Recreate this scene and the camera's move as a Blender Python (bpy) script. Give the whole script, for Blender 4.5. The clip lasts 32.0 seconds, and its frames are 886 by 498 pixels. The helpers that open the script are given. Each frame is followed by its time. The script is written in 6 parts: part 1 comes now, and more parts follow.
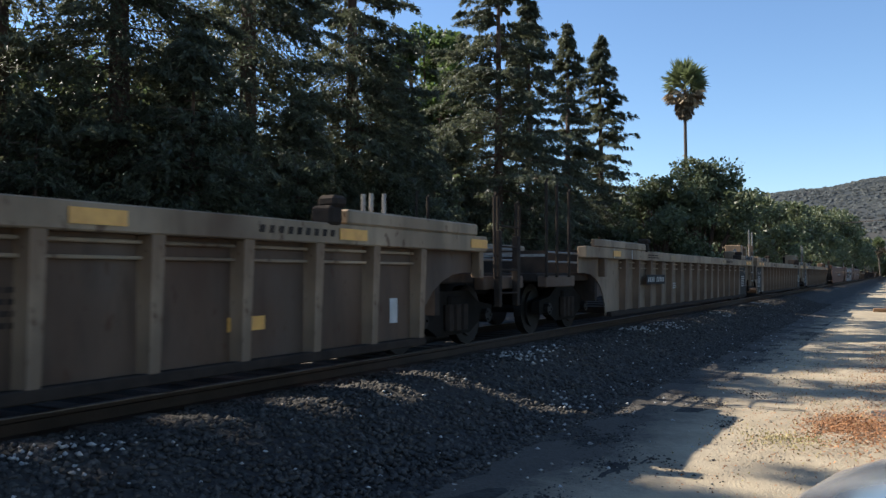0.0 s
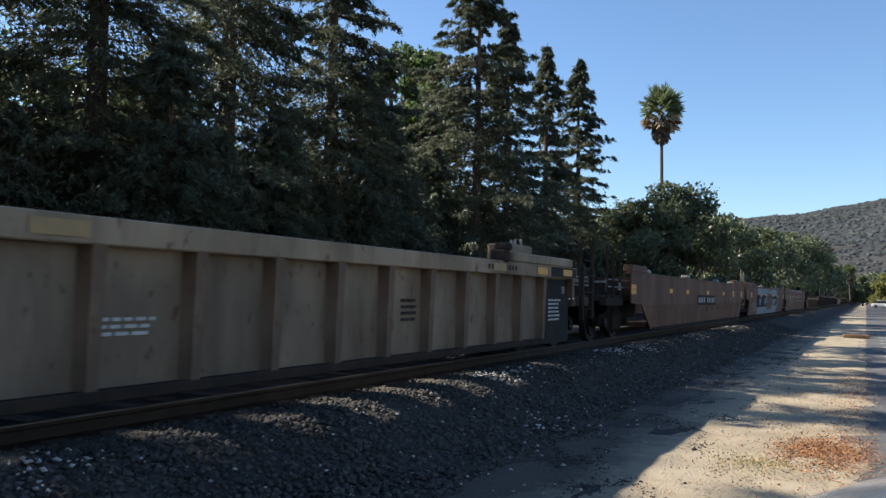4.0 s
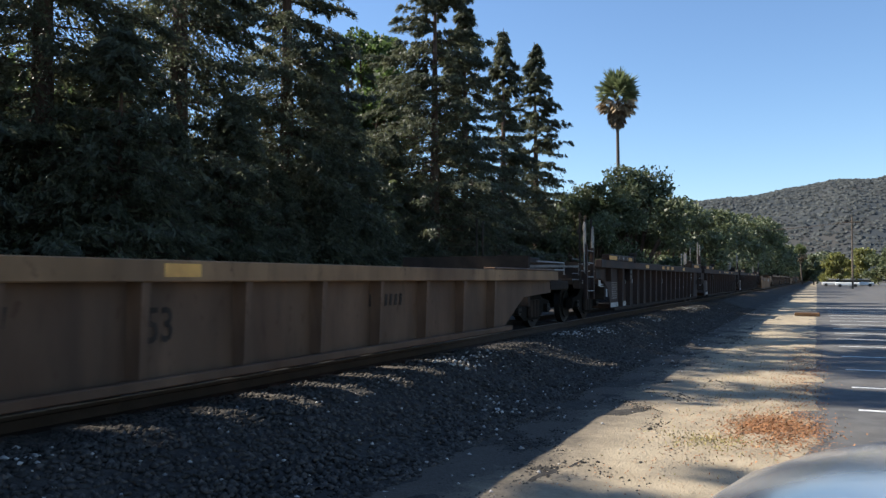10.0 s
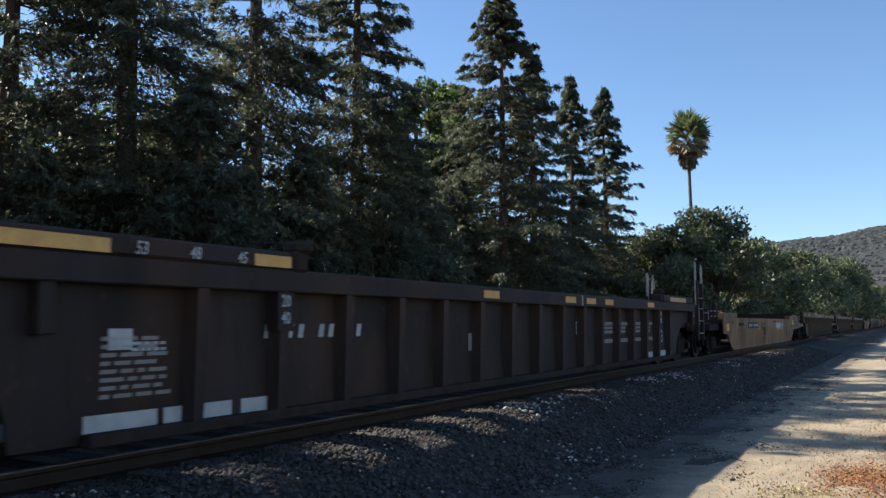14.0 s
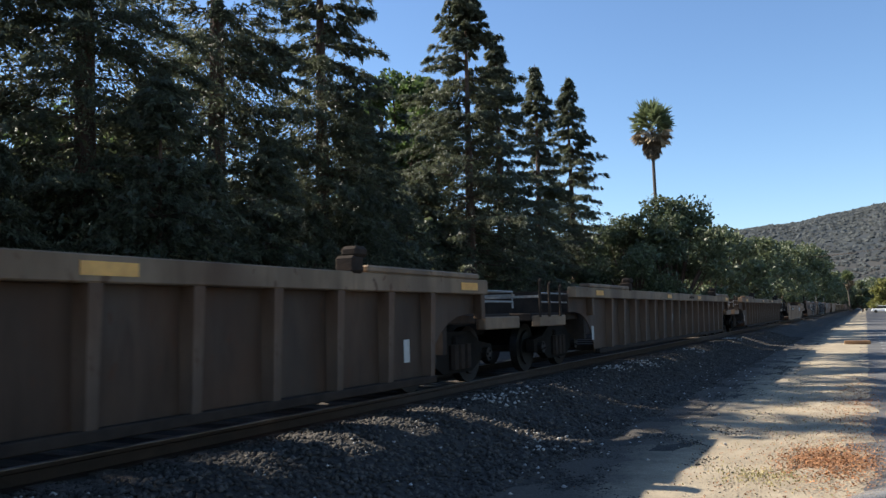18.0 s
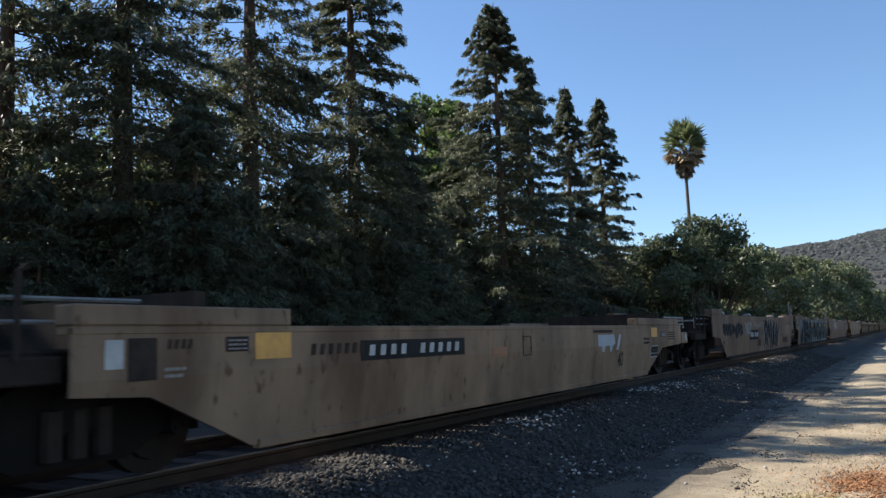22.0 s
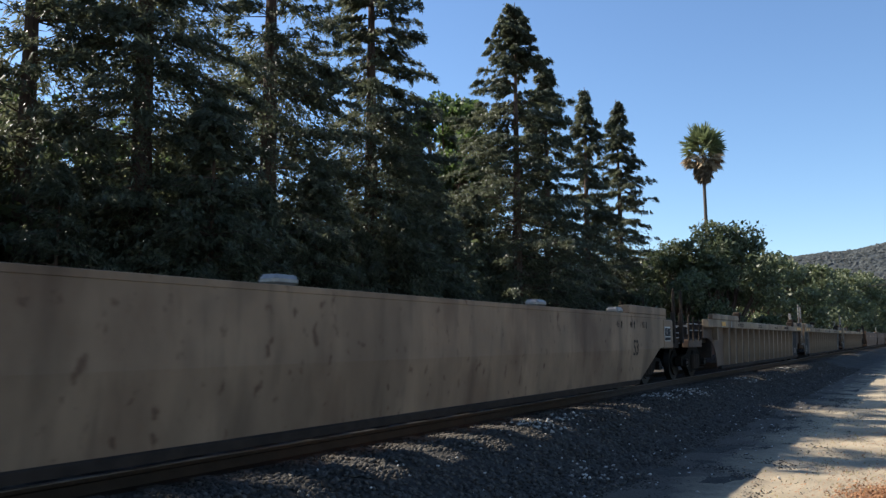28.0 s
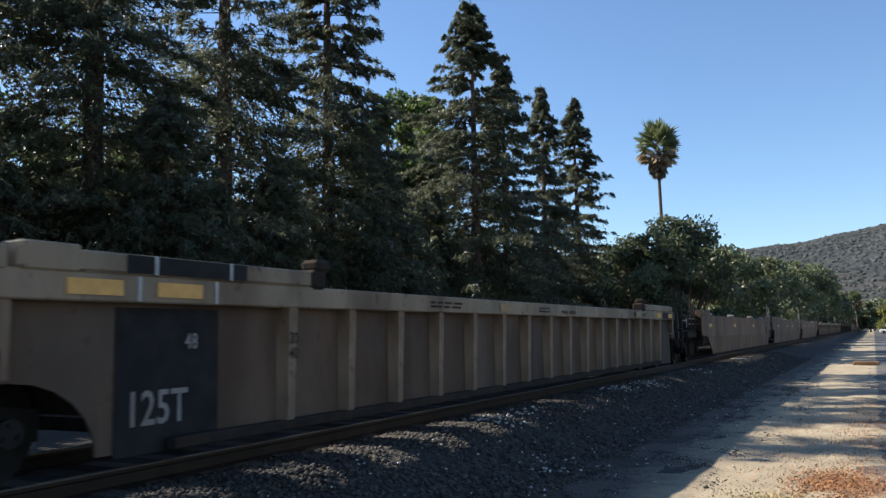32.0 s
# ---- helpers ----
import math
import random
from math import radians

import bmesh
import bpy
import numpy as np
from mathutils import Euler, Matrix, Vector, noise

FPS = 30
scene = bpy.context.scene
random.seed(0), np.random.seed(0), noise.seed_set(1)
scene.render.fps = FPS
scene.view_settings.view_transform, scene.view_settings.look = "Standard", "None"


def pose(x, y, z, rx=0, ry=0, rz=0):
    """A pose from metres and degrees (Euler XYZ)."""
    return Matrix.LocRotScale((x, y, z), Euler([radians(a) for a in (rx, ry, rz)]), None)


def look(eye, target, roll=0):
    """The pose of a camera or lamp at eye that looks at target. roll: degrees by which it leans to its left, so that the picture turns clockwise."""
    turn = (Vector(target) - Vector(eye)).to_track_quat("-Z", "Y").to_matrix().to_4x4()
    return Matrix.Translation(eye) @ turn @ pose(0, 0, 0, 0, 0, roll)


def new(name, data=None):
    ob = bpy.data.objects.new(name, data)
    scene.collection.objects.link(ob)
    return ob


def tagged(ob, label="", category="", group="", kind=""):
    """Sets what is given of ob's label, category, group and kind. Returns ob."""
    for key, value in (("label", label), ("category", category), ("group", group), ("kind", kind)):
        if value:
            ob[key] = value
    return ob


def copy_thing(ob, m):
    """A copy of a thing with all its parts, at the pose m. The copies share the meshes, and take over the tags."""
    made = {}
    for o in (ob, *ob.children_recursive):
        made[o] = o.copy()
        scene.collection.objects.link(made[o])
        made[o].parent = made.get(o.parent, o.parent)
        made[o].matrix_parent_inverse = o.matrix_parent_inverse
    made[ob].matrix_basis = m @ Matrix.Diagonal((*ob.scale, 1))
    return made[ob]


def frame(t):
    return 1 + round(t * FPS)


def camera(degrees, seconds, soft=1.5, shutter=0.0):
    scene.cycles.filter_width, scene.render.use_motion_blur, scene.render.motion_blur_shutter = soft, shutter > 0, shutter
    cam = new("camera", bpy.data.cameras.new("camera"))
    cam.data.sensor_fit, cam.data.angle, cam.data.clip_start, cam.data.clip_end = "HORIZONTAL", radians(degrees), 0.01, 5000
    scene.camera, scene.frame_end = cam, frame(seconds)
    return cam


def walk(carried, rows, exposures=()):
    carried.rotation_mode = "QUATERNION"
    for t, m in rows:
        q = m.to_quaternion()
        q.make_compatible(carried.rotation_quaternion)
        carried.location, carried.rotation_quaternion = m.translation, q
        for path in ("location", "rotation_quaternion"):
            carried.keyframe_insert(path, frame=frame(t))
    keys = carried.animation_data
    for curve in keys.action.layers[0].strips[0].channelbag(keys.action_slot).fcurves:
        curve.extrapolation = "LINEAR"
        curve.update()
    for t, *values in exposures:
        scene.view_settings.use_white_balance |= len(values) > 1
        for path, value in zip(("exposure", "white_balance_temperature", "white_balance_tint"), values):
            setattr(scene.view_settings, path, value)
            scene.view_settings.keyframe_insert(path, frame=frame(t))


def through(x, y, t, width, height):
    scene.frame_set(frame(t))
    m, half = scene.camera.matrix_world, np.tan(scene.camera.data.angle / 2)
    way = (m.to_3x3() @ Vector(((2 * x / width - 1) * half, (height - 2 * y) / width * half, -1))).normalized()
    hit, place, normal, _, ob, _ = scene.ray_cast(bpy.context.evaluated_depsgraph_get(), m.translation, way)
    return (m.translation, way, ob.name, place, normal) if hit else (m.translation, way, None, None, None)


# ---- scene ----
cam = camera(57.6, 32.0, soft=1.4, shutter=0.08)
EXPOSURES = [(0.0, 1.14), (32.0, 1.14)]
PATH = [
    (0.0, pose(-0.017, -0.087, 1.605, 91.76, 0.00, 29.36)),
    (0.5, pose(-0.014, -0.082, 1.605, 92.37, -0.61, 28.43)),
    (1.0, pose(-0.018, -0.074, 1.608, 92.62, -0.60, 27.30)),
    (1.5, pose(-0.010, -0.067, 1.608, 92.53, -0.47, 26.79)),
    (2.0, pose(-0.005, -0.064, 1.608, 92.42, -0.79, 26.59)),
    (2.5, pose(-0.014, -0.067, 1.604, 92.20, -0.92, 26.91)),
    (3.0, pose(-0.020, -0.072, 1.605, 92.49, -0.96, 27.21)),
    (3.5, pose(-0.020, -0.079, 1.605, 92.91, -1.15, 27.55)),
    (5.5, pose(0.008, -0.092, 1.617, 93.45, -0.30, 27.40)),
    (6.0, pose(0.001, -0.095, 1.632, 93.47, -0.58, 26.31)),
    (6.5, pose(0.002, -0.097, 1.627, 93.03, -0.87, 26.69)),
    (7.0, pose(-0.016, -0.107, 1.622, 92.36, -0.67, 27.53)),
    (7.5, pose(-0.007, -0.110, 1.616, 92.05, -0.25, 29.63)),
    (8.0, pose(-0.000, -0.111, 1.603, 92.79, -0.71, 32.43)),
    (8.5, pose(-0.016, -0.107, 1.605, 92.01, -0.01, 32.36)),
    (9.0, pose(-0.014, -0.093, 1.600, 91.66, 1.30, 30.60)),
    (9.5, pose(-0.002, -0.066, 1.615, 91.98, 0.54, 28.93)),
    (10.0, pose(0.012, -0.049, 1.603, 92.17, 0.05, 24.88)),
    (10.5, pose(0.017, -0.026, 1.594, 93.59, 1.23, 25.65)),
    (11.0, pose(0.019, -0.011, 1.592, 94.77, 0.00, 26.28)),
    (11.5, pose(0.008, -0.005, 1.596, 95.14, -0.67, 25.96)),
    (12.0, pose(0.015, -0.007, 1.592, 94.92, -0.21, 26.84)),
    (12.5, pose(-0.000, -0.014, 1.587, 94.50, -0.18, 29.79)),
    (13.0, pose(-0.018, -0.010, 1.588, 94.56, -0.22, 30.25)),
    (13.5, pose(-0.002, -0.005, 1.594, 95.36, 0.30, 29.74)),
    (15.5, pose(-0.004, 0.023, 1.588, 95.43, 0.60, 30.13)),
    (16.0, pose(-0.003, 0.027, 1.583, 95.45, 0.87, 30.00)),
    (16.5, pose(-0.001, 0.032, 1.587, 95.47, 1.04, 29.37)),
    (17.0, pose(0.005, 0.041, 1.593, 95.58, 1.34, 28.74)),
    (17.5, pose(0.003, 0.044, 1.597, 95.07, 1.57, 28.15)),
    (18.0, pose(0.008, 0.039, 1.593, 94.81, 1.46, 27.65)),
    (18.5, pose(0.004, 0.044, 1.590, 95.07, 1.42, 28.07)),
    (19.0, pose(0.010, 0.046, 1.590, 95.06, 1.47, 27.60)),
    (19.5, pose(0.014, 0.050, 1.588, 94.78, 1.46, 27.40)),
    (20.0, pose(0.021, 0.060, 1.588, 94.99, 1.70, 27.15)),
    (20.5, pose(0.021, 0.068, 1.590, 95.79, 1.89, 27.08)),
    (21.0, pose(0.024, 0.060, 1.595, 96.79, 1.92, 27.49)),
    (21.5, pose(0.023, 0.037, 1.592, 96.97, 1.99, 27.85)),
    (22.0, pose(0.019, 0.035, 1.591, 96.49, 1.91, 29.99)),
    (22.5, pose(0.013, 0.039, 1.588, 96.35, 1.78, 32.08)),
    (23.0, pose(0.022, 0.058, 1.597, 96.64, 1.85, 32.38)),
    (23.5, pose(0.027, 0.064, 1.601, 97.03, 1.40, 32.29)),
    (24.0, pose(0.026, 0.066, 1.601, 96.94, 0.95, 32.24)),
    (24.5, pose(0.020, 0.067, 1.599, 97.00, 0.69, 33.01)),
    (25.0, pose(0.007, 0.063, 1.597, 97.00, 0.80, 33.52)),
    (25.5, pose(-0.011, 0.054, 1.598, 97.02, 0.79, 32.97)),
    (26.0, pose(-0.023, 0.047, 1.599, 97.14, 0.88, 32.58)),
    (26.5, pose(-0.026, 0.046, 1.603, 96.34, 0.36, 31.21)),
    (28.5, pose(-0.011, 0.061, 1.600, 96.44, 0.25, 30.83)),
    (29.0, pose(-0.012, 0.063, 1.598, 96.20, 0.31, 31.29)),
    (29.5, pose(-0.014, 0.065, 1.595, 95.33, 0.64, 30.58)),
    (30.0, pose(-0.014, 0.058, 1.600, 95.34, 0.56, 28.07)),
    (30.5, pose(-0.011, 0.057, 1.608, 95.80, 0.61, 27.29)),
    (31.0, pose(-0.010, 0.058, 1.607, 95.89, 0.93, 27.39)),
    (31.5, pose(-0.011, 0.064, 1.609, 96.07, 1.42, 28.33)),
    (32.0, pose(-0.006, 0.065, 1.600, 96.17, 1.27, 28.04)),
]
walk(cam, PATH, EXPOSURES)

# world, sun, exposure
world = bpy.data.worlds.new("sky")
scene.world = world
world.use_nodes = True
SUN_EL, SUN_AZ = 35.3, 96.0   # elevation; degrees to the left of the track's direction
wn = world.node_tree.nodes
sky = wn.new("ShaderNodeTexSky")
sky.sky_type = "NISHITA"
sky.sun_disc = False
sky.sun_elevation = radians(SUN_EL)
sky.sun_rotation = radians(-SUN_AZ)
sky.air_density, sky.dust_density, sky.ozone_density = 1.0, 0.12, 5.2
wn["Background"].inputs["Strength"].default_value = 0.085
world.node_tree.links.new(sky.outputs["Color"], wn["Background"].inputs["Color"])

sun = new("sun", bpy.data.lights.new("sun", "SUN"))
sun.data.energy, sun.data.angle, sun.data.color = 4.5, radians(0.53), (1.0, 0.93, 0.82)
_e, _a = radians(SUN_EL), radians(SUN_AZ)
sun.matrix_world = look((0, 0, 0), (math.sin(_a) * math.cos(_e), -math.cos(_a) * math.cos(_e), -math.sin(_e)))

# ---------------------------------------------------------------- materials


def mat(name, base, other=None, scale=4.0, rough=0.7, metal=0.0, bump=0.0, bump_scale=40.0, dirt=None, dirt_scale=0.8,
        dirt_amount=0.45, stretch=(1, 1, 1), per_object=0.0, per_island=0.0, spec=0.5):
    m = bpy.data.materials.new(name)
    m.use_nodes = True
    nt = m.node_tree
    n, l = nt.nodes, nt.links
    b = n["Principled BSDF"]
    b.inputs["Roughness"].default_value = rough
    b.inputs["Metallic"].default_value = metal
    b.inputs["Specular IOR Level"].default_value = spec
    tc = n.new("ShaderNodeTexCoord")
    mp = n.new("ShaderNodeMapping")
    mp.inputs["Scale"].default_value = stretch
    l.new(tc.outputs["Object"], mp.inputs["Vector"])

    def tex(sc, detail=6.0):
        t = n.new("ShaderNodeTexNoise")
        t.inputs["Scale"].default_value = sc
        t.inputs["Detail"].default_value = detail
        l.new(mp.outputs["Vector"], t.inputs["Vector"])
        return t.outputs["Fac"]

    def ramp(fac, lo, hi):
        r = n.new("ShaderNodeMapRange")
        r.inputs["From Min"].default_value, r.inputs["From Max"].default_value = lo, hi
        l.new(fac, r.inputs["Value"])
        return r.outputs["Result"]

    def mix(fac, c1, c2):
        x = n.new("ShaderNodeMix")
        x.data_type = "RGBA"
        if hasattr(fac, "links"):
            l.new(fac, x.inputs[0])
        else:
            x.inputs[0].default_value = fac
        for sock, c in ((x.inputs[6], c1), (x.inputs[7], c2)):
            if hasattr(c, "links"):
                l.new(c, sock)
            else:
                sock.default_value = (*c, 1)
        return x.outputs[2]

    col = mix(ramp(tex(scale), 0.35, 0.65), base, other or tuple(0.75 * v for v in base))
    if dirt:
        f = ramp(tex(dirt_scale, 8.0), 0.48, 0.7)
        mm = n.new("ShaderNodeMath")
        mm.operation = "MULTIPLY"
        mm.inputs[1].default_value = dirt_amount
        l.new(f, mm.inputs[0])
        col = mix(mm.outputs[0], col, dirt)
    if per_object or per_island:
        src = n.new("ShaderNodeObjectInfo").outputs["Random"] if per_object else n.new("ShaderNodeNewGeometry").outputs["Random Per Island"]
        amount = per_object or per_island
        r = n.new("ShaderNodeMapRange")
        r.inputs["To Min"].default_value, r.inputs["To Max"].default_value = 1 - amount, 1 + amount
        l.new(src, r.inputs["Value"])
        hs = n.new("ShaderNodeHueSaturation")
        l.new(r.outputs["Result"], hs.inputs["Value"])
        l.new(col, hs.inputs["Color"])
        col = hs.outputs["Color"]
    l.new(col, b.inputs["Base Color"])
    if bump:
        bp = n.new("ShaderNodeBump")
        bp.inputs["Strength"].default_value = bump
        bp.inputs["Distance"].default_value = 0.02
        l.new(tex(bump_scale), bp.inputs["Height"])
        l.new(bp.outputs["Normal"], b.inputs["Normal"])
    return m


def leaf_mat(name, base, other, rough=0.5, through=0.35):
    m = mat(name, base, other, scale=0.6, rough=rough, per_island=0.35)
    nt = m.node_tree
    b = nt.nodes["Principled BSDF"]
    tr = nt.nodes.new("ShaderNodeBsdfTranslucent")
    src = b.inputs["Base Color"].links[0].from_socket
    g = nt.nodes.new("ShaderNodeHueSaturation")
    g.inputs["Value"].default_value = 1.5
    nt.links.new(src, g.inputs["Color"])
    nt.links.new(g.outputs["Color"], tr.inputs["Color"])
    mx = nt.nodes.new("ShaderNodeMixShader")
    mx.inputs[0].default_value = through
    nt.links.new(b.outputs[0], mx.inputs[1])
    nt.links.new(tr.outputs[0], mx.inputs[2])
    nt.links.new(mx.outputs[0], nt.nodes["Material Output"].inputs["Surface"])
    return m


M_GRAVEL = mat("ballast_stone", (0.088, 0.079, 0.069), (0.045, 0.041, 0.036), scale=9, rough=0.85, bump=0.6, bump_scale=30, per_island=0.4, spec=0.15)
M_BALLAST = mat("ballast_bed", (0.056, 0.051, 0.045), (0.032, 0.029, 0.026), scale=14, rough=0.9, bump=1.0, bump_scale=26, dirt=(0.095, 0.083, 0.067), dirt_scale=0.9, spec=0.15)
M_PALESTONEFLECK = mat("pale_stone", (0.5, 0.47, 0.43), (0.33, 0.31, 0.28), scale=15, rough=0.8, per_island=0.3, spec=0.15)


def shoulder_mat():
    """Dry dirt that turns into gravelly earth towards the track, with an uneven edge."""
    m = mat("shoulder_dirt", (0.42, 0.345, 0.24), (0.32, 0.262, 0.182), scale=1.7, rough=0.95, bump=0.8, bump_scale=45, dirt=(0.27, 0.225, 0.16), dirt_scale=0.7, spec=0.15)
    n, l = m.node_tree.nodes, m.node_tree.links
    b = n["Principled BSDF"]
    src = b.inputs["Base Color"].links[0].from_socket
    tc = n.new("ShaderNodeTexCoord")
    sep = n.new("ShaderNodeSeparateXYZ")
    l.new(tc.outputs["Object"], sep.inputs[0])
    fac = sep.outputs["X"]
    for scale, amount in ((0.7, 1.3), (4.0, 0.7), (22.0, 0.5)):
        t = n.new("ShaderNodeTexNoise")
        t.inputs["Scale"].default_value = scale
        t.inputs["Detail"].default_value = 6.0
        l.new(tc.outputs["Object"], t.inputs["Vector"])
        k = n.new("ShaderNodeMath")
        k.operation = "MULTIPLY_ADD"
        k.inputs[1].default_value = amount
        l.new(t.outputs["Fac"], k.inputs[0])
        l.new(fac, k.inputs[2])
        fac = k.outputs[0]
    r = n.new("ShaderNodeMapRange")
    r.inputs["From Min"].default_value, r.inputs["From Max"].default_value = -1.25, -0.35
    l.new(fac, r.inputs["Value"])
    g = n.new("ShaderNodeTexNoise")
    g.inputs["Scale"].default_value = 30.0
    l.new(tc.outputs["Object"], g.inputs["Vector"])
    grit = n.new("ShaderNodeMix")
    grit.data_type = "RGBA"
    l.new(g.outputs["Fac"], grit.inputs[0])
    grit.inputs[6].default_value, grit.inputs[7].default_value = (0.055, 0.048, 0.041, 1), (0.125, 0.108, 0.088, 1)
    x = n.new("ShaderNodeMix")
    x.data_type = "RGBA"
    l.new(r.outputs["Result"], x.inputs[0])
    l.new(grit.outputs[2], x.inputs[6])
    l.new(src, x.inputs[7])
    l.new(x.outputs[2], b.inputs["Base Color"])
    return m


M_SHOULDER = shoulder_mat()
M_PEBBLE = mat("dirt_pebble", (0.33, 0.27, 0.2), (0.17, 0.14, 0.11), scale=20, rough=0.9, per_island=0.35, spec=0.15)
M_LITTER = mat("fallen_leaf", (0.36, 0.17, 0.07), (0.25, 0.11, 0.045), scale=20, rough=0.8, per_island=0.45)
M_GRASS = mat("dry_grass_blade", (0.36, 0.29, 0.12), (0.27, 0.23, 0.09), scale=8, rough=0.8, per_island=0.3)
M_ASPHALT = mat("worn_asphalt", (0.13, 0.126, 0.122), (0.09, 0.088, 0.086), scale=3, rough=0.85, bump=0.4, bump_scale=90, dirt=(0.23, 0.21, 0.18), dirt_scale=0.5, spec=0.15)
M_PAINT = mat("road_paint", (0.75, 0.75, 0.72), (0.55, 0.55, 0.52), scale=9, rough=0.7)
# Very dark: the shade under the trees is put into this colour.
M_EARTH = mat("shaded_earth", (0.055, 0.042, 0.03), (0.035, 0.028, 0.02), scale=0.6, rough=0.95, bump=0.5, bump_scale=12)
M_STEEL = mat("rail_steel", (0.05, 0.034, 0.025), (0.035, 0.025, 0.019), scale=5, rough=0.6, metal=0.3, bump=0.2, spec=0.15)
M_SHINE = mat("rail_head_steel", (0.17, 0.16, 0.15), (0.12, 0.11, 0.10), scale=6, rough=0.42, metal=1.0)
M_TIE = mat("tie_timber", (0.10, 0.075, 0.055), (0.06, 0.05, 0.04), scale=3, rough=0.9, bump=0.5, stretch=(1, 6, 6))
M_BARK = mat("bark", (0.13, 0.08, 0.055), (0.07, 0.045, 0.035), scale=3, rough=0.95, bump=0.8, bump_scale=8, stretch=(4, 4, 0.6))
M_PALMBARK = mat("palm_bark", (0.10, 0.077, 0.058), (0.07, 0.053, 0.04), scale=6, rough=0.95, bump=0.6, stretch=(1, 1, 4))
M_NEEDLE = leaf_mat("redwood_needles", (0.102, 0.106, 0.06), (0.065, 0.075, 0.043), rough=0.5, through=0.4)
M_OAK = leaf_mat("oak_leaves", (0.115, 0.13, 0.062), (0.08, 0.098, 0.046), through=0.3)
M_GREEN = leaf_mat("bright_leaves", (0.085, 0.125, 0.035), (0.06, 0.09, 0.028), through=0.45)
M_YELLOWLEAF = leaf_mat("yellowing_leaves", (0.2, 0.19, 0.055), (0.13, 0.14, 0.045), through=0.4)
M_PALM = leaf_mat("palm_fronds", (0.12, 0.145, 0.062), (0.09, 0.11, 0.05), through=0.35)
M_THATCH = mat("dead_fronds", (0.34, 0.26, 0.16), (0.22, 0.16, 0.1), scale=5, rough=0.9, per_island=0.3)
M_SKIRT = mat("hanging_dead_fronds", (0.19, 0.14, 0.09), (0.12, 0.09, 0.06), scale=5, rough=0.95, per_island=0.3)
# Distance haze is mixed into these grey-blue colours; tree tone lifted against self-shading.
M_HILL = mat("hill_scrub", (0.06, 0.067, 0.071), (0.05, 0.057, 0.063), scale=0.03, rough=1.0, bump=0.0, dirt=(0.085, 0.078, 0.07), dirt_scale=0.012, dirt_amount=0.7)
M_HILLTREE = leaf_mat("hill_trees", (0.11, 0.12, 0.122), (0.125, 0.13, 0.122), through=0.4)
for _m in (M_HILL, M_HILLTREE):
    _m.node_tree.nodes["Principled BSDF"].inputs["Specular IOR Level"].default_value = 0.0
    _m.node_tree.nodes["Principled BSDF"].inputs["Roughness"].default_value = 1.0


def car_paint(name, base, other, grime=(0.10, 0.085, 0.07), amount=0.55, rust=(0.075, 0.034, 0.017), streaks=0.55):
    """Weathered paint: blotches, rain streaks and rust spots."""
    m = mat(name, base, other, scale=1.3, rough=0.65, bump=0.15, bump_scale=18, dirt=grime, dirt_scale=0.7, dirt_amount=amount, stretch=(1, 1, 0.5), spec=0.2)
    nt = m.node_tree
    n, l = nt.nodes, nt.links
    b = n["Principled BSDF"]
    src = b.inputs["Base Color"].links[0].from_socket
    tc = n.new("ShaderNodeTexCoord")
    for scale, stretch, lo, hi, colour, fac in ((0.8, (1, 1, 0.8), 0.5, 0.7, tuple(min(0.8, 1.45 * v) for v in base), 0.7), (1.5, (1, 1, 0.30), 0.46, 0.72, tuple(0.5 * v for v in base), streaks), (2.6, (1, 1, 0.16), 0.52, 0.74, tuple(0.4 * v for v in base), 0.7), (7.0, (1, 1, 0.2), 0.58, 0.76, tuple(0.45 * v for v in base), 0.5), (0.9, (1, 1, 0.55), 0.50, 0.68, rust, 0.6), (9.0, (1, 1, 0.6), 0.62, 0.70, rust, 0.7)):
        mp = n.new("ShaderNodeMapping")
        mp.inputs["Scale"].default_value = stretch
        mp.inputs["Location"].default_value = (scale, 0.7 * scale, 0)
        l.new(tc.outputs["Object"], mp.inputs["Vector"])
        t = n.new("ShaderNodeTexNoise")
        t.inputs["Scale"].default_value = scale
        t.inputs["Detail"].default_value = 7.0
        l.new(mp.outputs["Vector"], t.inputs["Vector"])
        r = n.new("ShaderNodeMapRange")
        r.inputs["From Min"].default_value, r.inputs["From Max"].default_value, r.inputs["To Max"].default_value = lo, hi, fac
        l.new(t.outputs["Fac"], r.inputs["Value"])
        x = n.new("ShaderNodeMix")
        x.data_type = "RGBA"
        l.new(r.outputs["Result"], x.inputs[0])
        l.new(src, x.inputs[6])
        x.inputs[7].default_value = (*colour, 1)
        src = x.outputs[2]
    l.new(src, b.inputs["Base Color"])
    return m


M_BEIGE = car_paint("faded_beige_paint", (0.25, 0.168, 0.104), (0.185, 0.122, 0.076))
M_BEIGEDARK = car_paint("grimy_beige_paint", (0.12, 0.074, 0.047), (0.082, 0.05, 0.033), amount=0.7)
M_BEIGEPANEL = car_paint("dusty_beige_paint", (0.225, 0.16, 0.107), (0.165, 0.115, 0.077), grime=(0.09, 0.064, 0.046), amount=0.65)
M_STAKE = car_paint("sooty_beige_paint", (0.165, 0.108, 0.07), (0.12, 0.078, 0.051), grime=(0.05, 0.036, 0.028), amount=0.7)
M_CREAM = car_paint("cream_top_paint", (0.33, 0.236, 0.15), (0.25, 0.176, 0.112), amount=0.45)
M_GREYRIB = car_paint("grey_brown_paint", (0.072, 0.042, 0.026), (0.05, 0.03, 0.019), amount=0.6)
M_BROWN = car_paint("oxide_brown_paint", (0.172, 0.082, 0.05), (0.13, 0.061, 0.038), grime=(0.075, 0.042, 0.03))
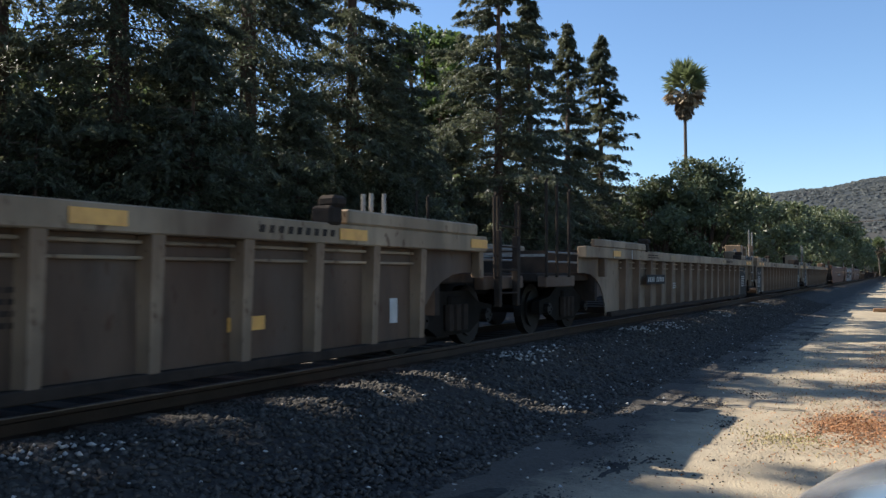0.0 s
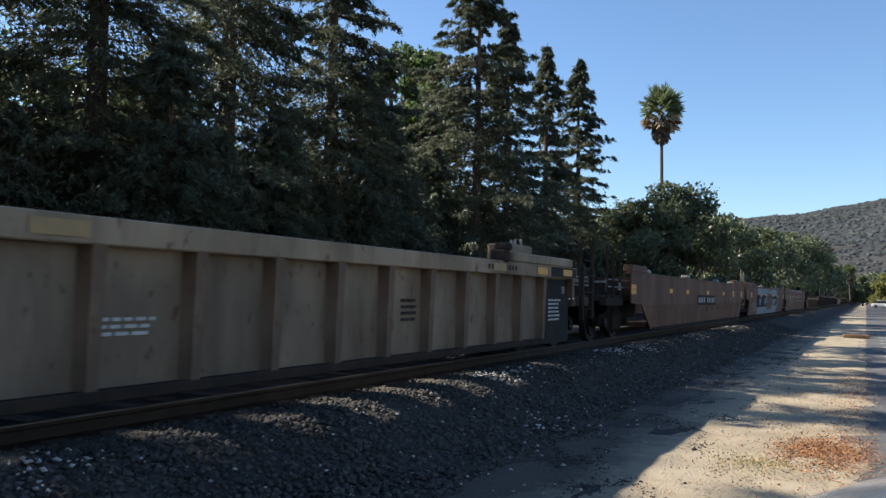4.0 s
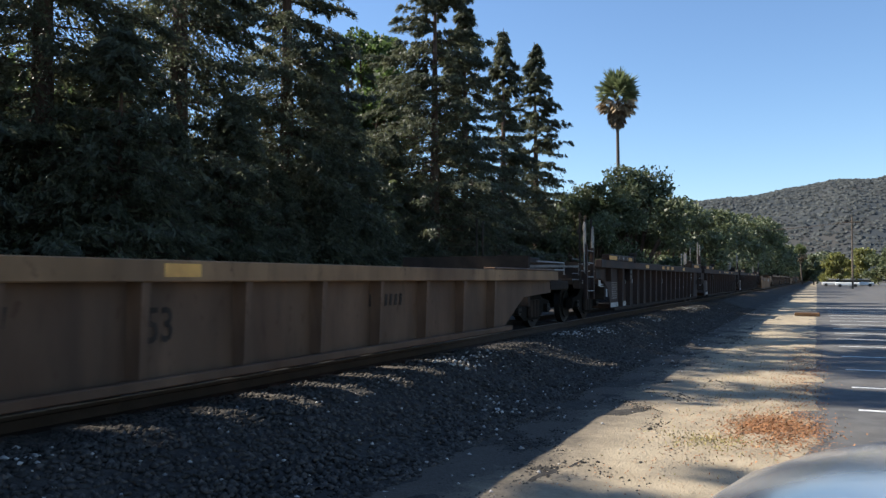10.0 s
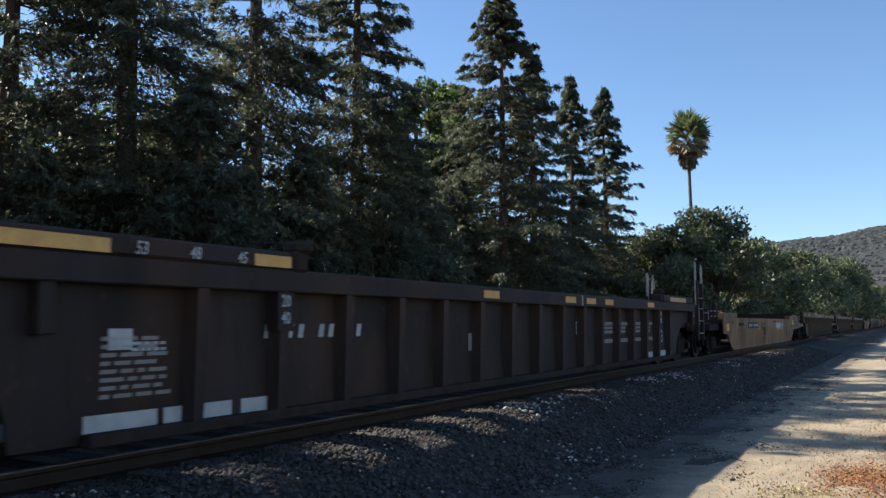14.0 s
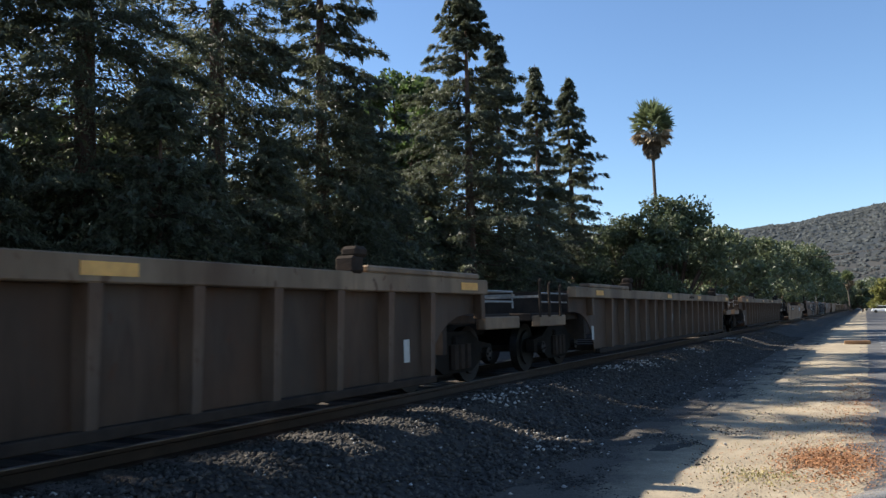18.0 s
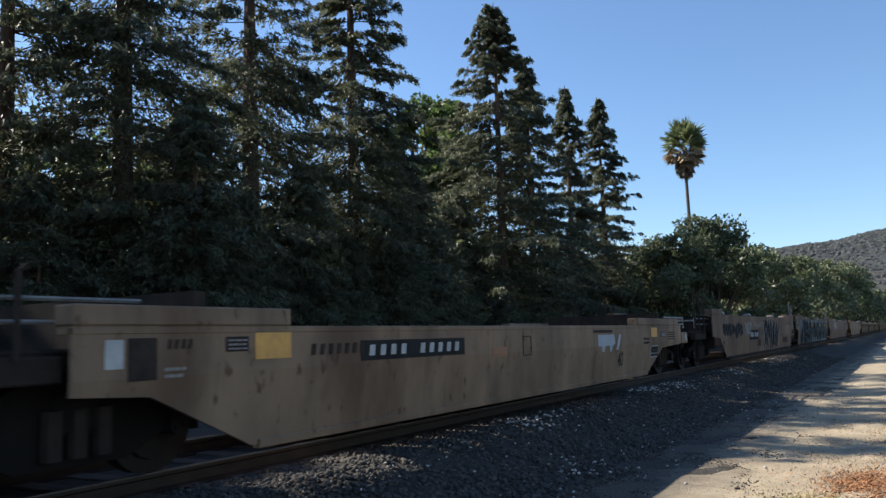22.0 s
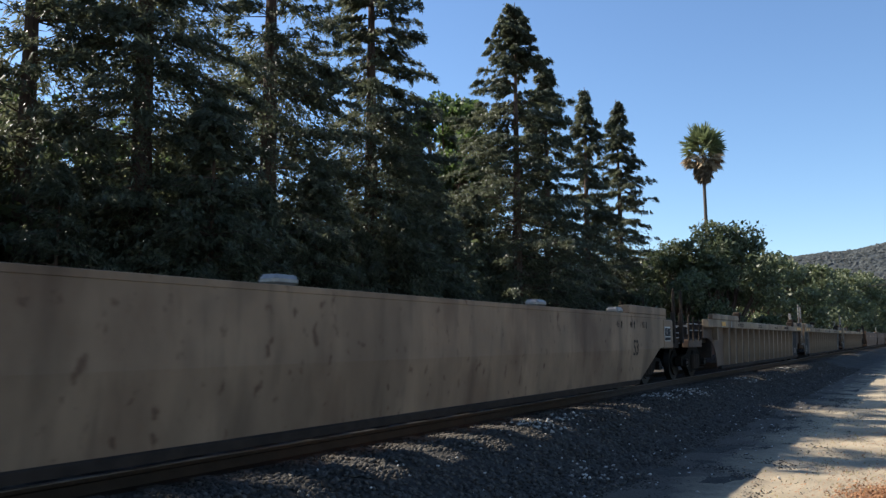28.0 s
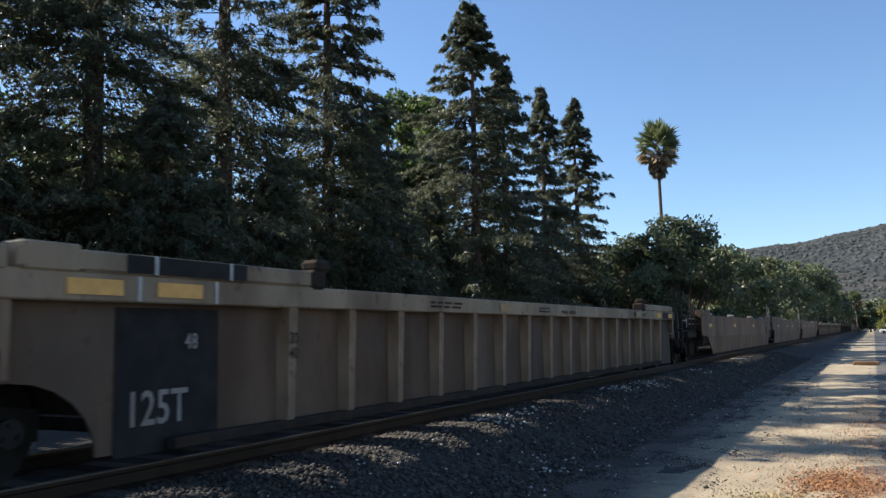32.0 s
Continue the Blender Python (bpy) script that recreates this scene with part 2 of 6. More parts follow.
M_DARK = car_paint("dark_maroon_paint", (0.036, 0.022, 0.018), (0.025, 0.016, 0.013), grime=(0.05, 0.036, 0.03))
M_YELLOW = car_paint("golden_yellow_paint", (0.28, 0.158, 0.078), (0.21, 0.118, 0.06), grime=(0.10, 0.06, 0.04), amount=0.65)
M_PALETAN = car_paint("pale_beige_paint", (0.28, 0.178, 0.106), (0.22, 0.138, 0.083), grime=(0.13, 0.085, 0.055), amount=0.6)
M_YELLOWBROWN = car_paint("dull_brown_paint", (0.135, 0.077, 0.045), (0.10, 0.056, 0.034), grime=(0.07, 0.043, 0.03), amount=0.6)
M_TAN = car_paint("tan_paint", (0.205, 0.122, 0.074), (0.16, 0.094, 0.058), grime=(0.075, 0.052, 0.038), amount=0.75)
M_RUST = mat("rusty_underframe", (0.046, 0.034, 0.026), (0.03, 0.023, 0.019), scale=6, rough=0.9, bump=0.3, spec=0.08)
M_IRON = mat("truck_iron", (0.018, 0.015, 0.0125), (0.013, 0.011, 0.009), scale=5, rough=0.9, bump=0.3, spec=0.06)
M_WHEEL = mat("wheel_steel", (0.018, 0.015, 0.0125), (0.013, 0.011, 0.009), scale=7, rough=0.6, metal=0.1, spec=0.2)
M_GRAB = mat("galvanised_bar", (0.27, 0.25, 0.225), (0.19, 0.17, 0.15), scale=12, rough=0.45, metal=0.4)
M_REFLECT = mat("yellow_reflector", (0.74, 0.36, 0.07), (0.6, 0.28, 0.055), scale=9, rough=0.4)
M_FADED = mat("faded_orange_reflector", (0.36, 0.15, 0.06), (0.27, 0.12, 0.055), scale=7, rough=0.6)
M_OCHRE = mat("worn_ochre_reflector", (0.36, 0.22, 0.085), (0.27, 0.175, 0.08), scale=6, rough=0.6)
M_WHITE = mat("white_stencil", (0.5, 0.48, 0.44), (0.38, 0.36, 0.33), scale=6, rough=0.7)
M_BLACK = mat("black_panel", (0.014, 0.013, 0.013), (0.026, 0.023, 0.021), scale=4, rough=0.7, spec=0.15)
M_STENCIL = mat("dark_stencil", (0.028, 0.022, 0.018), (0.055, 0.04, 0.03), scale=5, rough=0.75, spec=0.1)
M_TAGBLUE = mat("spray_blue", (0.013, 0.013, 0.014), (0.026, 0.025, 0.025), scale=3, rough=0.75, spec=0.1)
M_TAGPALE = mat("spray_pale_grey", (0.4, 0.41, 0.41), (0.31, 0.32, 0.32), scale=2, rough=0.65)
M_TAGFIELD = mat("rolled_grey_paint", (0.29, 0.295, 0.29), (0.235, 0.24, 0.235), scale=1.5, rough=0.7, dirt=(0.18, 0.15, 0.125), dirt_scale=1.4, dirt_amount=0.6, stretch=(1, 1, 0.4), spec=0.15)
M_TAGWORN = mat("worn_white_spray", (0.36, 0.33, 0.3), (0.22, 0.19, 0.165), scale=3.5, rough=0.75, dirt=(0.19, 0.12, 0.075), dirt_scale=2.2, dirt_amount=0.8, spec=0.15)
M_TAGFAINT = mat("faded_spray_grey", (0.27, 0.23, 0.2), (0.22, 0.18, 0.15), scale=2, rough=0.7)
M_TAGEDGE = mat("spray_teal_edge", (0.24, 0.36, 0.36), (0.32, 0.38, 0.37), scale=2, rough=0.6)
M_TAGTEAL = mat("spray_teal", (0.135, 0.19, 0.178), (0.19, 0.165, 0.145), scale=1.6, rough=0.7, spec=0.15)
M_TAGPINK = mat("spray_mauve", (0.22, 0.11, 0.1), (0.17, 0.09, 0.085), scale=2, rough=0.6)
M_SILVER = mat("silver_car_paint", (0.56, 0.55, 0.53), (0.52, 0.51, 0.5), scale=3, rough=0.12, metal=0.4)
M_GLASS = mat("dark_glass", (0.02, 0.025, 0.03), rough=0.05)
M_TYRE = mat("tyre_rubber", (0.02, 0.02, 0.02), (0.03, 0.03, 0.03), rough=0.9)
M_LAMPGLASS = mat("headlight_glass", (0.6, 0.62, 0.65), rough=0.08)
M_CARWHITE = mat("white_car_paint", (0.75, 0.75, 0.74), (0.7, 0.7, 0.69), rough=0.3)
M_POLE = mat("pole_timber", (0.13, 0.095, 0.07), (0.09, 0.07, 0.05), scale=4, rough=0.9, stretch=(1, 1, 0.2))

# ---------------------------------------------------------------- mesh tools


def part(name, bm, material, parent=None, label=""):
    me = bpy.data.meshes.new(name)
    bm.to_mesh(me)
    bm.free()
    me.materials.append(material)
    ob = new(name, me)
    ob.parent = parent
    if label:
        tagged(ob, label)
    return ob


def again(ob, parent, m=None, label=""):
    """Another part on the same mesh."""
    o = new(ob.name.split(".")[0], ob.data)
    o.parent = parent
    if m is not None:
        o.matrix_basis = m
    if label:
        tagged(o, label)
    return o


def thing(name, label, category, group="", at=(0, 0, 0), kind=""):
    e = new(name)
    e.location = at
    return tagged(e, label, category, group, kind)


def box(bm, x0, x1, y0, y1, z0, z1, bevel=0.0):
    vs = [bm.verts.new((x, y, z)) for x in (x0, x1) for y in (y0, y1) for z in (z0, z1)]
    fs = [(0, 1, 3, 2), (4, 6, 7, 5), (0, 4, 5, 1), (2, 3, 7, 6), (0, 2, 6, 4), (1, 5, 7, 3)]
    faces = [bm.faces.new([vs[i] for i in f]) for f in fs]
    if bevel:
        bmesh.ops.bevel(bm, geom=list({e for f in faces for e in f.edges}), offset=bevel, segments=1, affect="EDGES")
    return faces


def bx(*a, bevel=0.0):
    bm = bmesh.new()
    box(bm, *a, bevel=bevel)
    return bm


def prism(bm, outline, x0, x1, axis="x"):
    """A slab between x0 and x1 whose outline is a list of (y, z) (axis x), (x, z) (axis y) or (x, y) (axis z)."""
    def p(u, v, w):
        return {"x": (w, u, v), "y": (u, w, v), "z": (u, v, w)}[axis]
    a = [bm.verts.new(p(u, v, x0)) for u, v in outline]
    b = [bm.verts.new(p(u, v, x1)) for u, v in outline]
    bm.faces.new(a)
    bm.faces.new(b[::-1])
    for i in range(len(a)):
        j = (i + 1) % len(a)
        bm.faces.new((a[i], b[i], b[j], a[j]))
    bmesh.ops.recalc_face_normals(bm, faces=bm.faces)
    return bm


def tube(bm, points, radius, sides=6, radii=None):
    pts = [Vector([float(c) for c in p]) for p in points]
    rings = []
    for i, p in enumerate(pts):
        d = (pts[min(i + 1, len(pts) - 1)] - pts[max(i - 1, 0)]).normalized()
        u = d.cross(Vector((0, 0, 1)) if abs(d.z) < 0.9 else Vector((1, 0, 0))).normalized()
        v = d.cross(u)
        r = float(radii[i]) if radii else radius
        rings.append([bm.verts.new(p + r * (math.cos(2 * math.pi * k / sides) * u + math.sin(2 * math.pi * k / sides) * v)) for k in range(sides)])
    for a, b in zip(rings, rings[1:]):
        for k in range(sides):
            bm.faces.new((a[k], a[(k + 1) % sides], b[(k + 1) % sides], b[k]))
    bm.faces.new(rings[0][::-1])
    bm.faces.new(rings[-1])
    return bm


def disc(bm, x0, x1, y, z, r, sides=20):
    prism(bm, [(y + r * math.cos(2 * math.pi * k / sides), z + r * math.sin(2 * math.pi * k / sides)) for k in range(sides)], x0, x1)
    return bm


def soup(name, verts, faces, material, parent=None, label=""):
    me = bpy.data.meshes.new(name)
    me.from_pydata([tuple(v) for v in verts], [], [tuple(f) for f in faces])
    me.materials.append(material)
    ob = new(name, me)
    ob.parent = parent
    if label:
        tagged(ob, label)
    return ob


def quads(name, pos, along, across, material, parent=None):
    """Many diamond-shaped blades: centre, half-length vector, half-width vector."""
    n = len(pos)
    v = np.stack([pos - along, pos + across, pos + along, pos - across], 1).reshape(-1, 3).astype(np.float32)
    me = bpy.data.meshes.new(name)
    me.vertices.add(4 * n)
    me.vertices.foreach_set("co", v.ravel())
    me.loops.add(4 * n)
    me.loops.foreach_set("vertex_index", np.arange(4 * n, dtype=np.int32))
    me.polygons.add(n)
    me.polygons.foreach_set("loop_start", np.arange(0, 4 * n, 4, dtype=np.int32))
    me.polygons.foreach_set("loop_total", np.full(n, 4, dtype=np.int32))
    me.update(calc_edges=True)
    me.materials.append(material)
    ob = new(name, me)
    ob.parent = parent
    return ob


def unit_vectors(v):
    return v / np.maximum(np.linalg.norm(v, axis=1, keepdims=True), 1e-6)


# ---------------------------------------------------------------- ground
RAIL_Z, TRACK_X = 0.60, -6.2


def ground_height(x):
    pts = ((-400, 0.2), (-14, 0.15), (-9.6, 0.1), (-8.2, 0.44), (-4.55, 0.44), (-3.5, 0.10), (-2.6, 0.02), (-1.6, 0.0), (400, 0.0))
    for (xa, za), (xb, zb) in zip(pts, pts[1:]):
        if xa <= x <= xb:
            f = (x - xa) / (xb - xa)
            return za + (zb - za) * f
    return 0.0


def strip(name, x0, x1, y0, y1, nx, ny, material, rough=0.0, lift=0.0, label="", category="", near=None, kind="structure", profile=None, seed=0):
    xs = np.linspace(x0, x1, nx)
    ys = np.linspace(y0, y1, ny) if near is None else near
    verts, faces = [], []
    for y in ys:
        for x in xs:
            h = rough * (noise.noise((x * 1.3, y * 1.3, seed)) + 0.6 * noise.noise((x * 4, y * 4, 3 + seed)) + 0.4 * noise.noise((x * 9, y * 9, 7 + seed))) if rough else 0
            verts.append((x, y, ground_height(x) + h + lift + (profile(x) if profile else 0)))
    for j in range(len(ys) - 1):
        for i in range(nx - 1):
            a = j * nx + i
            faces.append((a, a + 1, a + nx + 1, a + nx))
    ob = soup(name, verts, faces, material)
    for p in ob.data.polygons:
        p.use_smooth = True
    return tagged(ob, label, category, kind=kind)


def steps(*stops):
    out = []
    for (a, n), (b, _) in zip(stops, stops[1:]):
        out += list(np.linspace(a, b, n, endpoint=False))
    return out + [stops[-1][0]]


YS = steps((-640, 24), (-60, 30), (-5, 80), (20, 90), (60, 60), (200, 30), (700, 1))
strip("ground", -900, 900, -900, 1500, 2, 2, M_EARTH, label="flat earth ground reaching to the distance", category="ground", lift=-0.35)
strip("ground_tree_side", -60, -9.2, 0, 1, 14, 2, M_EARTH, rough=0.06, near=YS, label="earth under the trees beyond the track, tree shade put into its colour", category="ground")
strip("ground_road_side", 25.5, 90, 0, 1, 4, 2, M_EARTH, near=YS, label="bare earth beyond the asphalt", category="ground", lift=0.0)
strip("ballast_bed", -9.3, -1.9, 0, 1, 46, 2, M_BALLAST, rough=0.018, near=YS, label="dark grey crushed stone ballast bed under the track", category="ballast")
def shoulder_profile(x):
    """The shoulder thins out over the foot of the ballast and over the edge of the asphalt."""
    return min(0.0, 0.06 * (x + 2.75)) - max(0.0, 0.11 * (x + 0.12))


strip("dirt_shoulder", -3.5, 0.3, 0, 1, 50, 2, M_SHOULDER, rough=0.026, near=YS, lift=0.008, profile=shoulder_profile, seed=23, label="pale dry dirt shoulder, gravelly towards the ballast", category="ground")
strip("pavement", -0.3, 26, 0, 1, 6, 2, M_ASPHALT, near=YS, lift=0.0, label="worn grey asphalt parking strip beside the dirt", category="pavement")
for k, y in enumerate((-1.8, 0.8, 3.3, 5.9, 8.4, 11.1, 13.4, 16.0, 18.7, 21.5, 24.1, 26.6, 29.2, 31.8, 34.4, 37.0, 39.6, 42.2, 44.8, 47.4, 50.0)):
    part("trim_stall_line", bx(0.45, 5.2, y - 0.05, y + 0.05, 0.0, 0.005), M_PAINT)
    tagged(bpy.context.scene.collection.objects[-1], "worn white painted parking stall line on asphalt", "road marking", "stall lines", "structure")

# track
track = thing("track", "rusty railway track with bright rail heads on timber ties", "railway track", kind="structure")
for sx in (-0.75, 0.75):
    x = TRACK_X + sx
    bm = bmesh.new()
    prism(bm, [(x - 0.07, 0.43), (x + 0.07, 0.43), (x + 0.07, 0.45), (x + 0.012, 0.47), (x + 0.012, 0.55), (x + 0.036, 0.565), (x + 0.036, 0.592),
               (x - 0.036, 0.592), (x - 0.036, 0.565), (x - 0.012, 0.55), (x - 0.012, 0.47), (x - 0.07, 0.45)], -640, 700, "y")
    r = part("rail", bm, M_STEEL, track)
    part("rail_head", bx(x - 0.03, x + 0.03, -640, 700, 0.592, RAIL_Z), M_SHINE, r, "polished rail head")
bm = bx(TRACK_X - 1.3, TRACK_X + 1.3, -0.11, 0.11, 0.34, 0.455, bevel=0.01)
tie = part("tie", bm, M_TIE, track)
tie.location = (0, -4, 0)
for k in range(1, 150):
    again(tie, track, pose(random.uniform(-0.03, 0.03), -4 + 0.53 * k, random.uniform(-0.008, 0.004)))

# loose stones, leaf litter and grass


def scatter(name, count, xr, yr, size, material, label, category, flat=0.55, seed=1, weight=None, lift=0.0):
    """Small irregular stones, joined."""
    rnd = np.random.RandomState(seed)
    base = np.array([(1, 0, 0), (-1, 0, 0), (0, 1, 0), (0, -1, 0), (0, 0, 1), (0, 0, -1)], float)
    tri = np.array([(0, 2, 4), (2, 1, 4), (1, 3, 4), (3, 0, 4), (2, 0, 5), (1, 2, 5), (3, 1, 5), (0, 3, 5)])
    f = rnd.uniform(0, 1, count) ** 1.6
    y = yr[0] + (yr[1] - yr[0]) * f
    x = rnd.uniform(xr[0], xr[1], count)
    if weight:
        keep = np.array([rnd.uniform() < weight(a, b) for a, b in zip(x, y)])
        x, y = x[keep], y[keep]
    n = len(x)
    s = size * rnd.uniform(0.45, 1.25, (n, 1, 1))
    v = base[None] * rnd.uniform(0.6, 1.25, (n, 6, 1)) * s
    v[:, :, 2] *= flat
    a, b = rnd.uniform(0, 6.283, n), rnd.uniform(-0.5, 0.5, n)
    ca, sa, cb, sb = np.cos(a), np.sin(a), np.cos(b), np.sin(b)
    rot = np.stack([ca * cb, -sa, ca * sb, sa * cb, ca, sa * sb, -sb, 0 * a, cb], 1).reshape(n, 3, 3)
    v = np.einsum("nij,nkj->nki", rot, v)
    z = np.array([ground_height(q) for q in x])
    v += np.stack([x, y, z + lift + 0.25 * size * flat], 1)[:, None]
    faces = (tri[None] + 6 * np.arange(n)[:, None, None]).reshape(-1, 3)
    me = bpy.data.meshes.new(name)
    me.vertices.add(6 * n)
    me.vertices.foreach_set("co", v.reshape(-1).astype(np.float32))
    me.loops.add(24 * n)
    me.loops.foreach_set("vertex_index", faces.reshape(-1).astype(np.int32))
    me.polygons.add(8 * n)
    me.polygons.foreach_set("loop_start", np.arange(0, 24 * n, 3, dtype=np.int32))
    me.polygons.foreach_set("loop_total", np.full(8 * n, 3, dtype=np.int32))
    me.update(calc_edges=True)
    me.materials.append(material)
    return tagged(new(name, me), label, category, kind="stuff")


scatter("ballast_stones", 36000, (-5.3, -2.9), (0.5, 45), 0.034, M_GRAVEL, "grey crushed ballast stones on the slope of the bed", "stones", 0.75, 2)
scatter("ballast_stones_near", 26000, (-3.0, -1.2), (1, 26), 0.018, M_GRAVEL, "grey ballast stones scattered on the dirt", "stones", 0.7, 3, lambda x, y: max(0.06, min(0.9, (-1.35 - x) / 1.1)))
scatter("pale_stones", 700, (-4.7, -1.5), (1, 40), 0.022, M_PALESTONEFLECK, "few pale stones among the dark ballast", "stones", 0.6, 8, lambda x, y: 0.35 + 0.65 * (x < -4.2), lift=0.02)
# Clusters of pale stones here stand in for sun flecks by the rail.
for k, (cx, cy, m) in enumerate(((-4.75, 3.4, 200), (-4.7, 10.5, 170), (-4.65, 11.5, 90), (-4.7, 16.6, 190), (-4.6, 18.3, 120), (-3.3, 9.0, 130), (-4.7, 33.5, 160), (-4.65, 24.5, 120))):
    scatter("pale_stones", m, (cx - 0.35, cx + 0.4), (cy - 0.55, cy + 0.6), 0.025 if cy < 10 else 0.034, M_PALESTONEFLECK, "cluster of pale stones standing in for a sun fleck on the ballast edge", "stones", 0.7, 20 + k, lambda x, y: 0.5 * math.exp(-7 * ((x - cx) ** 2 + 0.6 * (y - cy) ** 2)) + 0.03, lift=0.02)
scatter("dirt_pebbles", 12000, (-2.4, 0.1), (2.5, 26), 0.011, M_PEBBLE, "small pebbles on the dry dirt", "pebbles", 0.6, 4)


def litter(name, count, cx, cy, sx, sy, size, material, label, category, up=0.35, seed=1):
    rnd = np.random.RandomState(seed)
    p = np.stack([cx + sx * rnd.normal(0, 1, count), cy + sy * rnd.normal(0, 1, count), rnd.uniform(0.012, 0.03, count)], 1)
    a = unit_vectors(np.stack([rnd.normal(0, 1, count), rnd.normal(0, 1, count), rnd.normal(0, up, count)], 1)) * size * rnd.uniform(0.5, 1.3, (count, 1))
    b = unit_vectors(np.cross(a, np.stack([rnd.normal(0, 0.3, count), rnd.normal(0, 0.3, count), np.ones(count)], 1))) * size * 0.55
    return tagged(quads(name, p, a, b, material), label, category, kind="stuff")


litter("fallen_leaves", 6000, -0.42, 9.3, 0.24, 0.5, 0.016, M_LITTER, "drift of orange-brown fallen leaves on the dirt", "leaves", seed=3)
litter("fallen_leaves_strip", 3500, -0.25, 14.0, 0.2, 4.5, 0.016, M_LITTER, "brown fallen leaves along the edge of the asphalt", "leaves", seed=4)
litter("scattered_leaves", 2600, -1.0, 11.0, 0.55, 4.5, 0.014, M_LITTER, "dry brown leaves strewn over the dirt", "leaves", seed=9)
litter("dry_grass", 700, -0.95, 8.3, 0.25, 0.25, 0.014, M_GRASS, "patch of dry yellowish grass on the dirt", "grass", 1.2, seed=5)
litter("dry_grass_strip", 1500, -1.0, 15, 0.6, 5, 0.014, M_GRASS, "sparse dry grass on the dirt shoulder", "grass", 1.2, seed=6)
part("wheel_stop", bx(-0.9, 0.1, 38.2, 38.5, 0.0, 0.16, bevel=0.03), M_YELLOW)
tagged(bpy.context.scene.collection.objects[-1], "worn yellow timber lying on the dirt shoulder", "kerb")

# the silver car beside which the camera is held
car = thing("parked_car", "silver sport utility car parked along the asphalt edge", "car", at=(0.62, 0, 0.0))
BONNET = ((0.72, 0.94, 1.13), (1.1, 0.935, 1.125), (1.5, 0.92, 1.11), (1.8, 0.905, 1.10), (2.05, 0.88, 1.09), (2.35, 0.83, 1.075), (2.6, 0.76, 1.055), (2.8, 0.67, 1.04), (3.0, 0.55, 1.015), (3.15, 0.43, 0.985), (3.27, 0.30, 0.94), (3.33, 0.16, 0.88))


def loft(rows, material, name, parent):
    verts, faces = [], []
    n = len(rows[0])
    for r in rows:
        verts += r
    for i in range(len(rows) - 1):
        for j in range(n - 1):
            faces.append((i * n + j, i * n + j + 1, (i + 1) * n + j + 1, (i + 1) * n + j))
    ob = soup(name, verts, faces, material, parent)
    for p in ob.data.polygons:
        p.use_smooth = True
    return ob


rows = []
for y, w, z in BONNET:
    w += 0.04
    half = [(0, z + 0.085), (0.35 * w, z + 0.08), (0.62 * w, z + 0.06), (0.8 * w, z + 0.028), (0.9 * w, z - 0.005), (0.96 * w, z - 0.045), (w, z - 0.10)]
    rows.append([(-x, y, h) for x, h in half[::-1]] + [(x, y, h) for x, h in half[1:]])
loft(rows, M_SILVER, "bonnet", car)
rows = []
for y, w, z in BONNET:
    w += 0.04
    drop = [(w + 0.012, z - 0.108), (w + 0.035, z - 0.2), (w + 0.04, 0.62), (w + 0.02, 0.30)]
    rows.append([(-x, y, h) for x, h in drop])
loft(rows, M_SILVER, "fender", car)
loft([[(-x, y, h) for x, y, h in r] for r in rows], M_SILVER, "fender", car)
part("front_bumper", bx(-0.5, 0.5, 3.15, 3.4, 0.3, 0.84, bevel=0.06), M_SILVER, car)
for s in (-1, 1):
    part("headlight", bx(s * 0.52 - 0.14, s * 0.52 + 0.14, 2.98, 3.12, 0.78, 0.92, bevel=0.04), M_LAMPGLASS, car, "clear headlight")
part("body", bx(-0.50, 0.97, -3.6, 0.72, 0.3, 1.06, bevel=0.05), M_SILVER, car)
part("cabin", prism(bmesh.new(), [(0.70, 1.06), (0.0, 1.62), (-3.3, 1.62), (-3.55, 1.06)], -0.50, 0.86), M_GLASS, car, "dark glazed cabin")
part("roof", bx(-0.50, 0.84, -3.3, -0.02, 1.62, 1.68, bevel=0.02), M_SILVER, car)
for y in (2.3, -2.6):
    for s in (-1, 1):
        part("wheel", disc(bmesh.new(), (0.86 if s > 0 else (-0.8 if y > 0 else -0.44)) - 0.11, (0.86 if s > 0 else (-0.8 if y > 0 else -0.44)) + 0.11, y, 0.36, 0.36, 22), M_TYRE, car)

scatter("pale_stones", 420, (-5.2, -2.0), (1, 40), 0.026, M_PALESTONEFLECK, "pale stones among the dark ballast", "stones", 0.7, 12)

# ---------------------------------------------------------------- trees


def blades(name, pos, along, across, material, parent=None):
    """Many narrow three-cornered sprays: middle, half-length vector, half-width vector at the root."""
    n = len(pos)
    v = np.stack([pos - along + across, pos + along, pos - along - across], 1).reshape(-1, 3).astype(np.float32)
    me = bpy.data.meshes.new(name)
    me.vertices.add(3 * n)
    me.vertices.foreach_set("co", v.ravel())
    me.loops.add(3 * n)
    me.loops.foreach_set("vertex_index", np.arange(3 * n, dtype=np.int32))
    me.polygons.add(n)
    me.polygons.foreach_set("loop_start", np.arange(0, 3 * n, 3, dtype=np.int32))
    me.polygons.foreach_set("loop_total", np.full(n, 3, dtype=np.int32))
    me.update(calc_edges=True)
    me.materials.append(material)
    ob = new(name, me)
    ob.parent = parent
    return ob


